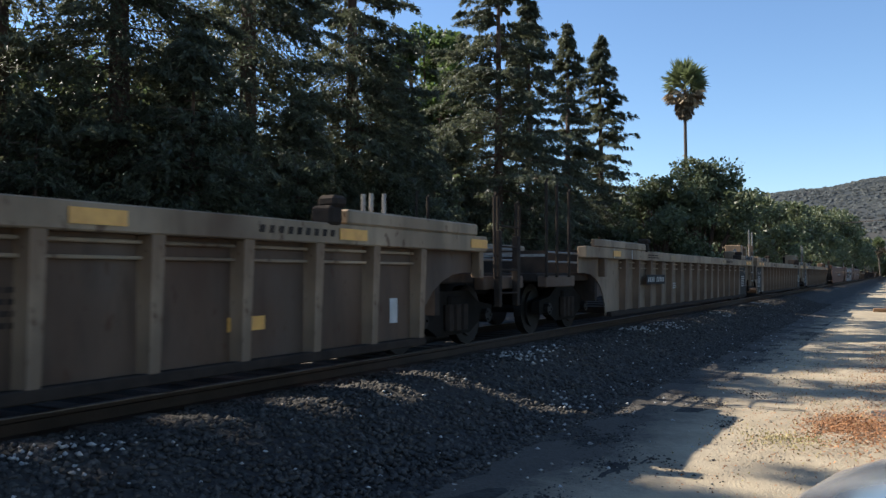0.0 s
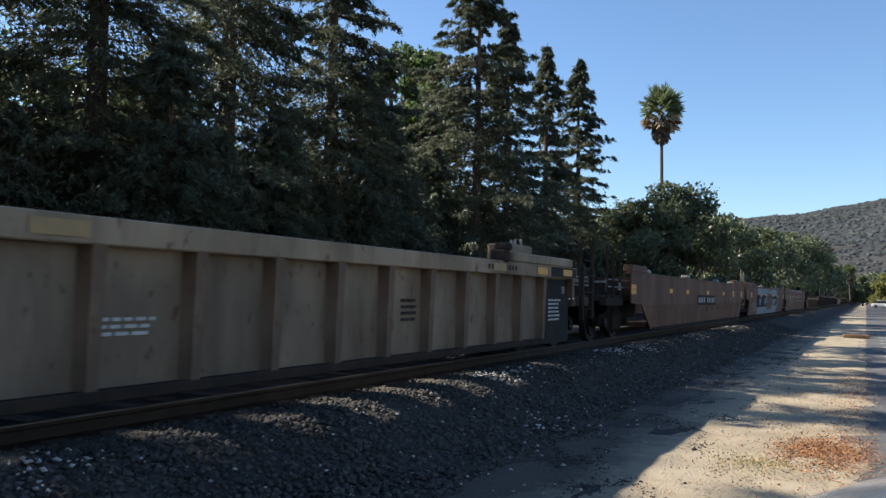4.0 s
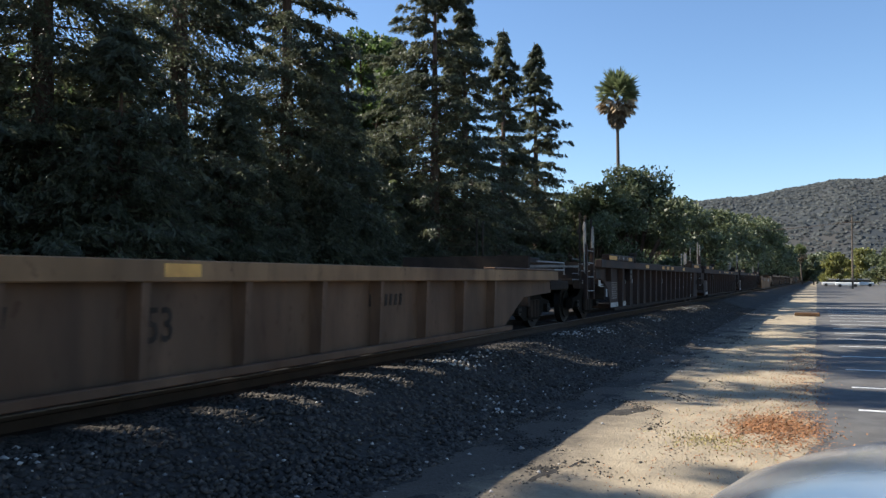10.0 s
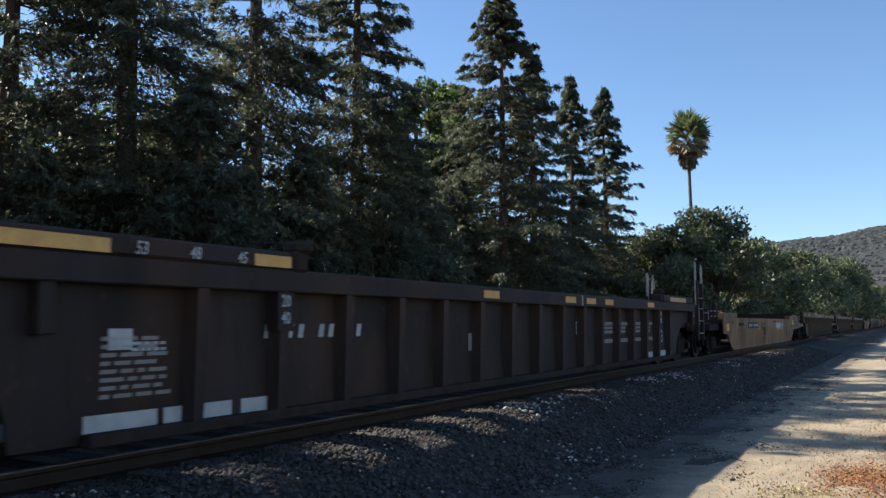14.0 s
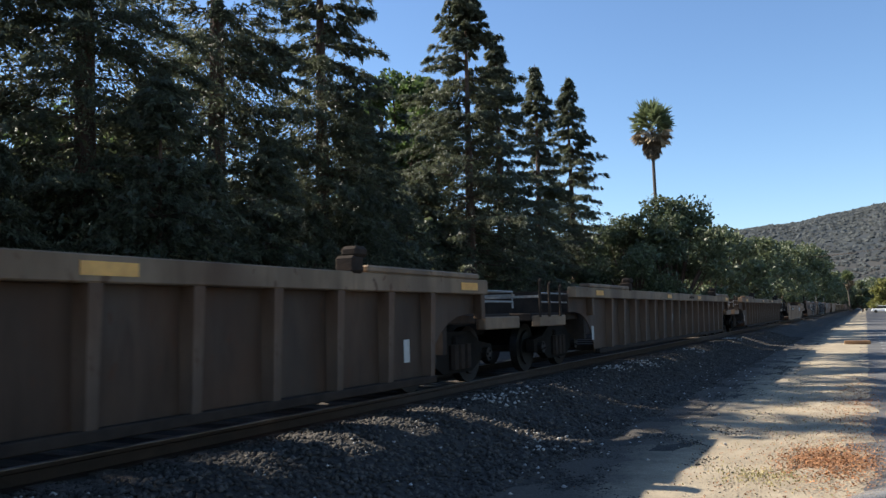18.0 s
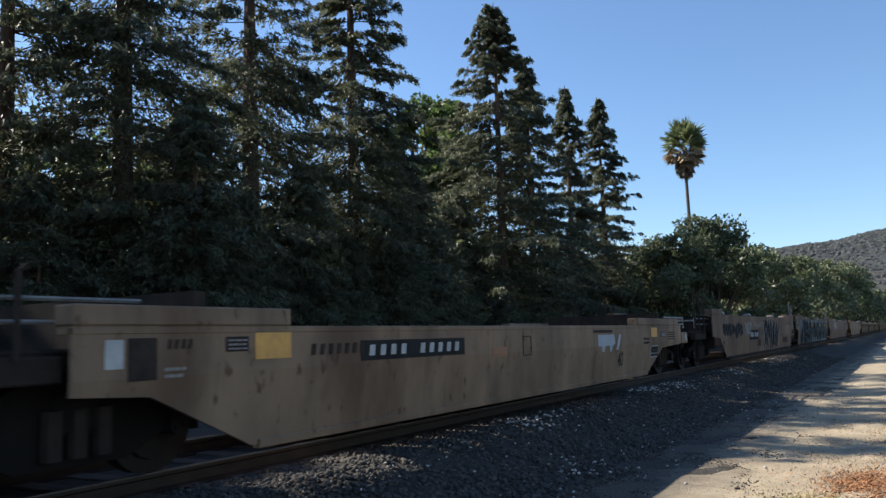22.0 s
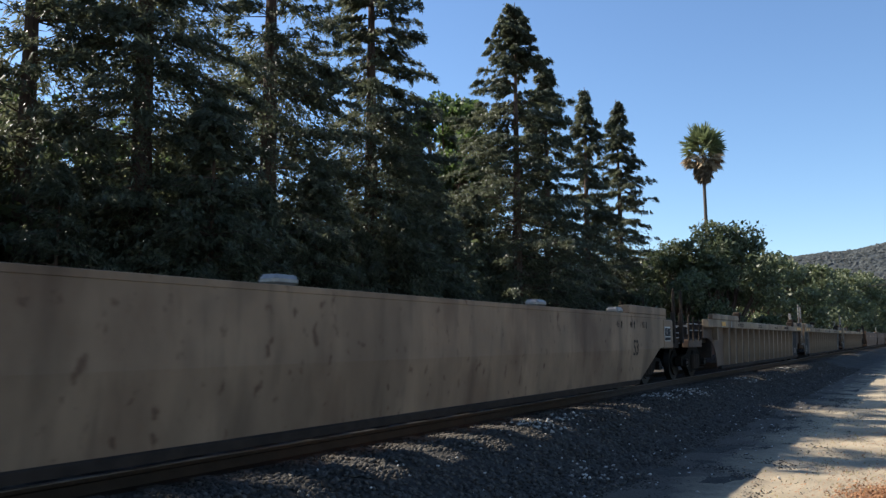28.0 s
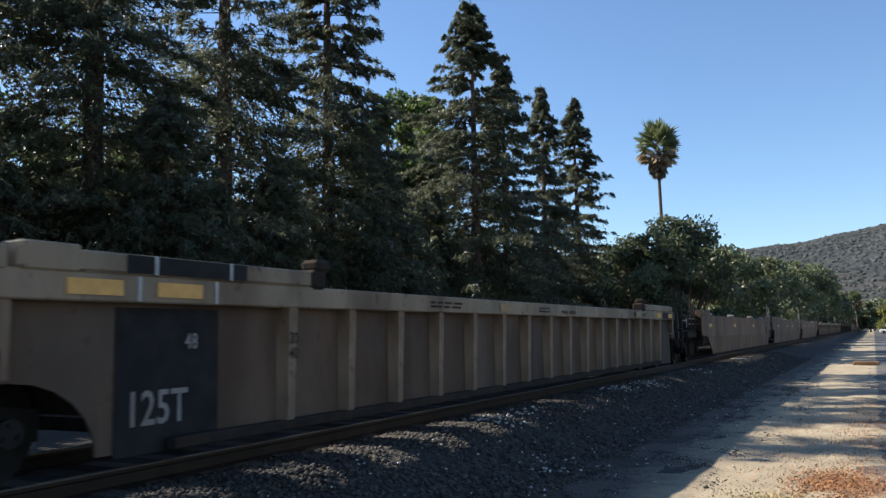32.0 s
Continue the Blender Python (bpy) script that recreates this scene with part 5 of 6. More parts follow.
        for z, from_y, to_y in ((1.26, 0.9, 1.6), (1.13, 1.1, 1.9), (1.02, 0.95, 1.75), (0.9, 1.2, 1.8)):
            part("step_bar", tube(bmesh.new(), [(1.3, y1 + from_y, z), (1.3, y1 + to_y, z)], 0.012, 5), M_GRAB, u)
    elif kind not in ("yellow", "yellowrib", "grey"):
        ladder(u, L - (1.2 if e1 else ({"dark": 0.97, "tan": 0.78}.get(kind, 0.72 if close[1] else 0.53))), M_RUST if kind == "beige" and e1 else (M_BEIGEDARK if kind == "tan" else side), 2.1 if kind == "beige" and e1 else tall, M_RUST if kind == "beige" and e1 else M_GRAB)
    if kind == "dark":
        if e0:
            ladder(u, 0.95, side, 2.3)
        for end, s in ((0, 1), (L, -1)):
            for z in (1.46, 1.28, 1.14, 1.0):
                part("handrail", tube(bmesh.new(), [(1.28, end + s * 0.12, z), (1.28, end + s * 0.8, z)], 0.011, 5), M_GRAB, u)
    if e0 or kind not in ("beige", "dark", "tan"):
        deck_rails(u, 1.2 if e0 else 0.7, 1.52 if kind == "beige" and a > 80 and e0 else tall - 0.15)
    axles = truck(u, 2.05 if e0 else 0.0)
    if e1:
        axles += truck(u, L - 2.05)
    UNITS.append((u, a * D, axles))
    return u, L, y0, y1


# kind, couplings at both ends, whether each end is a set's end
COUPLINGS = (-11.5, -6.8, -2.3, 2.42, 6.92, 10.92, 15.3, 19.82, 23.91, 28.54, 33.38, 37.86, 41.91, 46.5, 51.25, 56.09, 60.9, 65.7, 69.85, 74.18, 78.05, 82.5, 87.2, 91.5, 95.593, 100.15, 104.65, 108.75, 113.2)
KINDS = ("grey", "beige", "beige", "beige", "beige", "beige", "brown", "brown", "brown", "yellowrib", "dark", "dark", "dark", "yellow", "grey", "grey", "grey", "yellow",
         "tan", "tan", "tan", "tan", "beige", "beige", "beige", "tan", "tan", "tan")
JOINTS = {4, 5, 7, 8, 11, 12, 19, 20, 23, 24, 26, 27}   # couplings inside a set
NOTES = {17: "pale cream-yellow shallow well car with a black number panel", 21: "pale beige smooth-sided well car", 7: "oxide brown smooth-sided well car with pale and dark blue graffiti", 8: "oxide brown smooth-sided well car with pale scribbles", 18: "tan smooth-sided well car with dark blue graffiti",
         19: "tan smooth-sided well car covered in teal and black graffiti", 20: "tan smooth-sided well car with a jagged white graffiti", 13: "golden yellow shallow well car with a black number panel"}
cars = [make_unit(k, COUPLINGS[i], COUPLINGS[i + 1], i not in JOINTS, i + 1 not in JOINTS, NOTES.get(i, ""), i in (17, 21)) for i, k in enumerate(KINDS)]
at = 113.2
for k in range(12):
    kind = ("beige", "dark", "tan", "brown")[k // 3]
    step = (4.5, 4.1, 4.5)[k % 3]
    cars.append(make_unit(kind, at, at + step, k % 3 == 0, k % 3 == 2, ""))
    at += step

# markings, car by car; y from the car's leading coupling
CHORD = 1.39
for i, k in enumerate(KINDS):
    u, L, y0, y1 = cars[i]
    if k == "beige":
        low0, low1 = i in (4, 5, 23, 24), i in (3, 4, 22, 23)
        for y in ((y0 + 0.72, y0 + 1.49) if low0 else (y0 + 1.73,)) + (L * 0.385, L * (0.645 if i < 3 else 0.70 if low1 else 0.734)) + ((y1 - 1.43, y1 - 0.81) if low1 else (y1 - (3.0 if i < 3 else 1.8), y1 - (0.25 if i < 3 else 0.55))):
            patch(u, "reflector", y, CHORD, 0.46, 0.11, M_OCHRE if i >= 3 and y0 + 2.5 < y < y1 - 2.5 else M_REFLECT, HALF + 0.009)
        bars(u, L * 0.74, CHORD, 1.1, 0.09, 9, M_STENCIL)
        bars(u, L * 0.30, CHORD, 0.9, 0.10, 7, M_STENCIL, rows=2)
        for y in (y0 + 1.1, y0 + 1.88) if low0 else (y0 + 1.55, y0 + 2.75):
            patch(u, "white_stripe", y, CHORD, 0.03, 0.18, M_WHITE)
        if low0:
            for y in (y0 + 1.24, y0 + 2.03):
                patch(u, "white_stripe", y, TOP + 0.075, 0.03, 0.14, M_WHITE, HALF + 0.022)
        if low1:
            patch(u, "white_stripe", y1 - 1.8, CHORD, 0.03, 0.18, M_WHITE)
            for y in (y1 - 1.69, y1 - 0.9):
                patch(u, "white_stripe", y, TOP + 0.075, 0.03, 0.14, M_WHITE, HALF + 0.022)
            patch(u, "black_panel", y1 - 1.2, TOP + 0.075, 1.38, 0.13, M_BLACK, HALF + 0.017, "black paint on the top chord")
            words(u, "53", y1 - 2.48, 0.81, 0.27, M_STENCIL, 1.355, 0.0, 0.9)
            words(u, "20", y1 - 3.0, 1.02, 0.11, M_STENCIL, 1.492)
            words(u, "40", y1 - 3.0, 0.88, 0.11, M_STENCIL, 1.492)
            if i > 20:
                words(u, "5", y1 - 1.17, 1.02, 0.11, M_TAGFAINT, 1.357)
                bars(u, y1 - 1.52, 0.5, 0.52, 0.22, 5, M_TAGFAINT, 1.355, rows=3)
            patch(u, "placard", y1 - 0.86, 0.66, 0.09, 0.2, M_TAGFAINT, 1.36, "small worn paper placard")
        patch(u, "placard", y0 + (0.38 if low0 else 0.6), TOP + 0.075, 0.5, 0.12, M_CREAM, HALF + 0.017, "cream placard with fine print")
        if i >= 22:
            bars(u, 12.54 if i == 22 else 10.97, 1.365, 0.76, 0.07, 10, M_STENCIL)
            bars(u, L * 0.46, CHORD, 0.6, 0.1, 5, M_STENCIL, rows=2)
        if i in (23, 24):
            patch(u, "painted_panel", y0 + 1.54, 0.72, 1.04, 1.08, M_BLACK, 1.349, "dark painted data panel")
            words(u, "125T", y0 + 1.42, 0.50, 0.27, M_TAGFAINT, 1.355)
            words(u, "48", y0 + 1.76, 1.0, 0.13, M_TAGFAINT, 1.355)
            words(u, "20", y0 + 2.89, 1.01, 0.11, M_STENCIL, 1.492)
            words(u, "40", y0 + 2.89, 0.87, 0.11, M_STENCIL, 1.492)
            patch(u, "black_panel", y0 + 1.6, TOP + 0.075, 1.25, 0.13, M_BLACK, HALF + 0.017, "black paint on the top chord")
        if i in (4, 5):
            patch(u, "black_panel", y0 + 1.54, 0.72, 1.1, 1.08, M_BLACK, 1.349, "black painted data panel")
            words(u, "125T", y0 + 1.4, 0.60, 0.27, M_WHITE, 1.355)
            words(u, "48", y0 + 1.74, 1.03, 0.13, M_WHITE, 1.355)
            words(u, "3", y0 + 1.14, 1.03, 0.13, M_WHITE, 1.355)
            part("emblem", prism(bmesh.new(), [(y0 + 1.38 + 0.08 * math.cos(q), 1.02 + 0.08 * math.sin(q)) for q in np.linspace(0, 2 * math.pi, 14, endpoint=False)], 1.353, 1.357), M_TAGFAINT, u, "round pale emblem")
            bars(u, y0 + 1.45, 0.84, 0.6, 0.14, 6, M_WHITE, 1.353, rows=3)
            bars(u, y0 + 1.45, 0.30, 0.25, 0.06, 4, M_WHITE, 1.353, rows=2)
            bars(u, y0 + 2.3, 0.31, 0.25, 0.06, 4, M_WHITE, 1.353, rows=2)
            words(u, "20", y0 + 2.89, 1.0, 0.11, M_STENCIL, 1.492)
            words(u, "40", y0 + 2.89, 0.84, 0.11, M_STENCIL, 1.492)
            patch(u, "black_panel", y0 + 1.75, TOP + 0.075, 1.37, 0.13, M_BLACK, HALF + 0.017, "black paint on the top chord")
        if i >= 3:
            patch(u, "black_panel" if i < 20 else "painted_panel", y1 - (1.47 if low1 else 0.72), 0.72, 1.15 if low1 else 1.3, 1.1, M_BLACK if i < 20 or low1 else M_GREYRIB, 1.349, "dark painted data panel")
            if not low1:
                patch(u, "black_panel", y1 - 0.72, CHORD, 1.3, 0.17, M_BLACK, None, "black paint on the top chord")
            if i < 20:
                bars(u, y1 - (1.52 if low1 else 0.8), 0.75, 0.6, 0.4, 7, M_WHITE, 1.353, rows=6)
                words(u, "53", y1 - (1.2 if low1 else 0.35), 1.08, 0.13, M_WHITE, 1.355)
            for y in (y1 - 0.02, y1 + 0.2):
                patch(u, "placard", y, 1.0, 0.1, 0.16, M_WHITE, 1.36, "small white paper placard")
        if 3 <= i < 20:
            part("guide_housing", bx(0.95, 1.32, y1 - 2.78, y1 - 1.78, 1.3, 1.79, bevel=0.03), M_BEIGE, u, "beige container guide housing")
        for y in (y1 - 1.73, y1 - 1.32) if low1 and i > 20 else ():
            hook_post("guide_post", u, 1.22, y, 1.3, 2.03, 1, M_RUST, M_GRAB, 0.04)
        for k, y in enumerate((y1 - 2.4, y1 - 2.25, y1 - 2.0) if i < 20 else ()):
            part("stanchion", tube(bmesh.new(), [(1.2, y, 1.3), (1.2, y, 1.86 + 0.02 * k)], 0.022, 6), M_GRAB, u)
        if i < 20:
            bars(u, L * 0.62, 0.8, 0.36, 0.3, 3, M_STENCIL, 1.351, rows=4, label="faded dark emblem painted on the sheet")
            bars(u, L * 0.42, 0.72, 0.5, 0.16, 5, M_WHITE, 1.351, rows=3)
    elif k == "dark":
        for y in (L * 0.367, L * 0.50, L * 0.545, L * 0.59, L * 0.718):
            patch(u, "reflector", y, CHORD, 0.46, 0.10, M_REFLECT)
        for y, w in ((y0 + 1.13, 0.86), (y0 + 3.2, 0.46), (y1 - 1.8, 1.5)):
            patch(u, "reflector", y, TOP + 0.06, w, 0.10, M_REFLECT, HALF + 0.017)
        patch(u, "white_stripe", L * 0.525, CHORD, 0.04, 0.17, M_WHITE)
        for q, txt in enumerate(("53", "48", "45")):
            words(u, txt, y0 + 1.82 + 0.5 * q, TOP + 0.06, 0.10, M_WHITE, HALF + 0.022, 0.2)
            words(u, txt, y1 - 1.3 - 0.5 * q, TOP + 0.06, 0.10, M_WHITE, HALF + 0.024, 0.2)
        for y in (y0 + 3.4, y1 - 3.3):
            part("label_plate", bx(1.345, 1.488, y - 0.1, y + 0.1, 0.95, 1.3), M_DARK, u)
            words(u, "20", y, 1.21, 0.11, M_WHITE, 1.492)
            words(u, "40", y, 1.06, 0.11, M_WHITE, 1.492)
        words(u, "53", y1 - 2.85, 0.70, 0.30, M_WHITE, 1.355)
        for y, z1 in ((y1 - 3.95, 2.06), (y1 - 1.42, 2.40)) if i < 12 else ():
            p = part("guide_post", tube(bmesh.new(), [(1.2, y, 1.3), (1.2, y, z1)], 0.016, 5), M_GRAB, u)
            part("sign_plate", bx(1.19, 1.2, y + 0.02, y + 0.36, z1 - 0.12, z1 - 0.01), M_DARK, p, "small dark sign plate")
            words(u, "IBC", y + 0.19, z1 - 0.065, 0.085, M_WHITE, 1.204)
        for y, z1 in ((y1 - 3.5, 2.1), (y1 - 3.05, 2.08)):
            hook_post("guide_post", u, 1.25, y, 1.3, z1, 1, M_RUST, M_GRAB, 0.03)
        for q in range(4):
            y = y1 - 6.5 + 0.9 * q
            for za, zb in ((0.82, 0.875), (0.9, 0.945), (0.97, 1.03)):
                cut = (0.0, 0.12, 0.06, 0.16)[q] if za < 0.96 else 0.0
                part("emblem", prism(bmesh.new(), [(y - 0.27 + 0.3 * (za - 0.9) + (cut if q == 2 and za > 0.85 else 0), za), (y + 0.24 + 0.3 * (za - 0.9) - (cut if q != 2 else 0), za), (y + 0.24 + 0.3 * (zb - 0.9) - (cut if q != 2 else 0), zb), (y - 0.27 + 0.3 * (zb - 0.9) + (cut if q == 2 and za > 0.85 else 0), zb)], 1.351, 1.355), M_TAGFAINT, u, "pale slanted band of a company emblem")
            patch(u, "underline", y, 0.68, 0.55, 0.07, M_TAGFAINT, 1.349)
        for y, w in ((y0 + 1.83, 0.62), (y0 + 2.55, 0.7), (y0 + 3.25, 0.48), (y1 - 3.74, 0.36), (y1 - 2.62, 1.4)):
            patch(u, "white_sill_stripe", y, 0.33, w, 0.13, M_WHITE, 1.349)
        bars(u, y0 + 4.0, 0.95, 1.5, 0.17, 10, M_WHITE, 1.349)
        bars(u, y0 + 1.95, 0.72, 0.62, 0.46, 4, M_TAGFAINT, 1.349, rows=8)
        patch(u, "placard", L * 0.36, 0.78, 0.45, 0.22, M_TAGFAINT, 1.349, "pale data placard")
        words(u, "ACB"[i - 10] if i < 13 else "A", L * 0.53, 0.92, 0.22, M_WHITE, 1.355)
    elif k == "grey":
        for y in (y0 + 1.5, L * 0.44, 14.37, y1 - 0.6):
            patch(u, "reflector", y, CHORD, 0.5, 0.10, M_REFLECT)
        for y in (y0 + 1.42, y1 - 2.05):
            patch(u, "placard", y, 0.60, 0.13, 0.27, M_WHITE, 1.349, "small white paper placard")
        bars(u, L * 0.58, CHORD, 0.7, 0.10, 7, M_STENCIL)
        bars(u, L * 0.55, 0.95, 1.5, 0.2, 5, M_STENCIL, 1.349)
        if i == 15:
            bm = bmesh.new()
            ribbon(bm, [(10.72 + 0.21 * math.cos(a), 0.86 + 0.2 * math.sin(a)) for a in np.linspace(0, 2 * math.pi, 22)], 0.035, 1.351)
            ribbon(bm, [(10.58, 1.0), (10.72, 0.86), (10.88, 0.72)], 0.03, 1.352)
            ribbon(bm, [(10.86, 1.0), (10.72, 0.86), (10.6, 0.74)], 0.03, 1.353)
            part("graffiti", bm, M_TAGPALE, u, "pale ringed cross graffiti tag")
            bm = bmesh.new()
            ribbon(bm, [(11.52, 1.04), (11.52, 0.88), (11.44, 0.84), (11.46, 0.94)], 0.03, 1.351)
            part("graffiti", bm, M_TAGPALE, u, "short pale graffiti stroke")
    elif k == "brown":
        for q, y in enumerate({6: (2.05, 6.0, 8.25, 11.7, 15.06, 17.5, 19.8), 7: (2.02, 6.0, 8.25, 11.68, 14.58, y1 - 0.9), 8: (2.1, 4.43, 6.87, 9.6, 12.0, 14.3, 18.3)}[i]):
            double = q == 0 or y > L - 4.0
            patch(u, "reflector", y, 1.16, 0.43, 0.22 if double else 0.12, M_REFLECT, HALF + 0.022)
            if double:
                patch(u, "reflector_seam", y, 1.16, 0.43, 0.008, M_STENCIL, HALF + 0.027)
        words(u, "125", 0.9, 1.2, 0.16, M_WHITE)
    elif k == "tan":
        for y in (3.4, 8.6, L - 7.2) if i > 21 else ():
            patch(u, "reflector", y, 1.16, 0.5, 0.11, M_REFLECT)
        for q, txt in enumerate(("45", "48", "53")):
            words(u, txt, y1 - 3.1 + 0.75 * q, 1.26, 0.12, M_STENCIL)
            patch(u, "stencil_bar", y1 - 2.9 + 0.75 * q, 1.26, 0.03, 0.13, M_STENCIL)
        if i > 21:
            bars(u, y1 - 2.0, 0.95, 0.9, 0.3, 6, M_STENCIL, rows=4)

for idx in (10, 12):
    u, L, y0, y1 = cars[idx]
    words(u, "END", 0.75, 0.94, 0.08, M_WHITE, 1.357)
    patch(u, "placard", 2.3, 0.91, 0.2, 0.15, M_WHITE, 1.349, "white paper placard")
    patch(u, "placard", 3.04, 0.66, 0.12, 0.2, M_WHITE, 1.349, "white paper placard")
    bars(u, 2.55, 0.86, 0.3, 0.09, 5, M_WHITE, 1.349, rows=2)
u, L, y0, y1 = cars[2]
patch(u, "reflector", 15.9, 0.58, 0.45, 0.12, M_REFLECT, 1.349)
patch(u, "placard", 18.2, 0.60, 0.15, 0.27, M_WHITE, 1.349, "small white paper placard")
u, L, y0, y1 = cars[3]
patch(u, "number_panel", 6.6, 0.88, 1.56, 0.21, M_BLACK, 1.492, "black number panel")
bars(u, 6.6, 0.88, 1.4, 0.15, 10, M_WHITE, 1.498)
u, L, y0, y1 = cars[6]
patch(u, "number_panel", 11.6, 0.92, 3.4, 0.32, M_STENCIL, None, "dark number panel")
bars(u, 11.6, 0.92, 3.1, 0.22, 10, M_WHITE, HALF + 0.012)
bm = bmesh.new()
ribbon(bm, [(11.4 + 0.05 * q, 0.725 + (0.12 + 0.03 * math.sin(q * 0.11)) * math.cos(2 * math.pi * (11.4 + 0.05 * q - 15.45) / 1.045 + 0.35 * math.sin(q * 0.07))) for q in range(178)], 0.042, HALF + 0.005)
part("graffiti", bm, M_STENCIL, u, "dark wavy spray line")
u, L, y0, y1 = cars[7]
patch(u, "painted_field", 9.1, 0.86, 9.2, 1.3, M_TAGFIELD, None, "pale grey painted field")
patch(u, "painted_field", 6.4, 0.86, 4.6, 0.62, M_TAGBLUE, HALF + 0.009, "dark blue painted field")
patch(u, "painted_field", 12.6, 0.86, 2.9, 0.6, M_TAGBLUE, HALF + 0.009, "dark blue painted field")
patch(u, "painted_field", 9.95, 0.85, 2.44, 0.86, M_TAN, HALF + 0.014, "tan emblem panel")
M_LOGO = mat("dark_red_emblem", (0.075, 0.022, 0.02), (0.06, 0.02, 0.018), scale=4, rough=0.7)
for y in (9.42, 10.12):
    part("emblem", prism(bmesh.new(), [(y - 0.33, 1.18), (y + 0.33, 1.18), (y + 0.31, 1.06), (y + 0.1, 1.0), (y + 0.08, 0.62), (y - 0.08, 0.62), (y - 0.1, 1.0), (y - 0.31, 1.06)], HALF + 0.019, HALF + 0.023), M_LOGO, u, "dark red block of an emblem")
part("emblem", prism(bmesh.new(), [(10.45, 1.18), (11.15, 1.18), (10.9, 0.9), (11.15, 0.62), (10.45, 0.62), (10.7, 0.9)], HALF + 0.019, HALF + 0.023), M_LOGO, u, "dark red hourglass block of an emblem")
graffiti(u, 7.9, 0.86, 1.7, 0.48, 5, M_TAGPALE, None, 7, 0.035, HALF + 0.014)
words(u, "roll", 5.5, 0.88, 0.52, M_TAGPALE, HALF + 0.015, 0, 0.9, "pale bubble graffiti letters")
words(u, "slayer", 12.2, 0.86, 0.62, M_TAGPALE, HALF + 0.015, 0, 0.98, "pale bubble graffiti letters")
words(u, "S", 13.85, 0.92, 1.02, M_TAGPALE, HALF + 0.019, 0, 0.75, "large pale graffiti letter")
for start, count in ((4.2, 47), (11.2, 29)):
    bm = bmesh.new()
    ribbon(bm, [(start + 0.1 * q, 0.555 + 0.014 * math.sin(q * 0.65)) for q in range(count)], 0.03, HALF + 0.016)
    part("graffiti", bm, M_TAGPALE, u, "pale underline of graffiti")
bars(u, 10.0, 1.45, 0.95, 0.06, 9, M_STENCIL, HALF + 0.01)
graffiti(u, 3.2, 0.6, 2.0, 0.5, 6, M_TAGPALE, None, 8, 0.025)
u, L, y0, y1 = cars[8]
graffiti(u, 4.45, 1.19, 1.35, 0.26, 6, M_TAGFAINT, None, 10, 0.022, n=4, label="thin pale scribbled graffiti")
graffiti(u, 4.7, 0.98, 2.2, 0.2, 9, M_TAGFAINT, None, 14, 0.02, n=4, label="thin pale scribbled graffiti")
graffiti(u, 6.4, 1.24, 1.3, 0.18, 7, M_TAGFAINT, None, 12, 0.02, n=3, label="thin pale scribbled graffiti")
graffiti(u, 7.9, 1.2, 0.9, 0.2, 4, M_TAGFAINT, None, 13, 0.02, n=3, label="thin pale scribbled graffiti")
rnd = random.Random(77)
bm = bmesh.new()
for q in range(110):
    ya, za = rnd.gauss(4.8, 0.8), rnd.gauss(0.72, 0.11)
    ln, up = rnd.uniform(0.05, 0.32), rnd.uniform(-0.02, 0.05)
    ribbon(bm, [(ya + ln * f, za + up * f + 0.02 * math.sin(5 * f + q)) for f in (0, 0.3, 0.6, 1.0)], rnd.uniform(0.008, 0.028), HALF + 0.004 + 0.00005 * q)
part("graffiti", bm, M_TAGFAINT, u, "worn pale scratches and flaking spray paint")
for ya, w in ((8.75, 0.9), (9.95, 0.72)):
    patch(u, "primer_patch", ya, 0.42, w, 0.28, M_TAN, None, "faded primer patch")
patch(u, "number_panel", 12.8, 0.87, 2.9, 0.30, M_STENCIL, None, "dark number panel")
bars(u, 12.8, 0.87, 2.6, 0.2, 10, M_WHITE, HALF + 0.012)
for y, w in ((4.45, 0.36), (6.72, 0.92), (9.78, 1.1), (12.63, 0.98), (15.17, 0.61)):
    part("ridge_plate", bx(HALF - 0.24, HALF + 0.005, y - w, y + w, 1.562, 1.65, bevel=0.04), M_GRAB, u, "grey ridge plate on the top edge")
part("hose_reel", tube(bmesh.new(), [(1.05, L - 3.75, 1.90), (1.05, L - 3.70, 1.92), (1.05, L - 2.65, 1.92), (1.05, L - 2.60, 1.90)], 0.16, 14, [0.12, 0.16, 0.16, 0.12]), M_IRON, u, "dark cylinder lying on the end")
graffiti(u, 17.2, 0.88, 0.7, 0.42, 2, M_GREYRIB, None, 15, 0.15, label="smudged dark sprayed patch", n=4)
u, L, y0, y1 = cars[9]
words(u, "53", 10.4, 0.62, 0.30, M_STENCIL, 1.355)
for y in (4.0, 8.6, 14.2):
    bars(u, y, 0.75, 0.9, 0.2, 7, M_STENCIL, 1.351)
patch(u, "rust_patch", 10.5, 1.08, 0.42, 0.11, M_REFLECT)
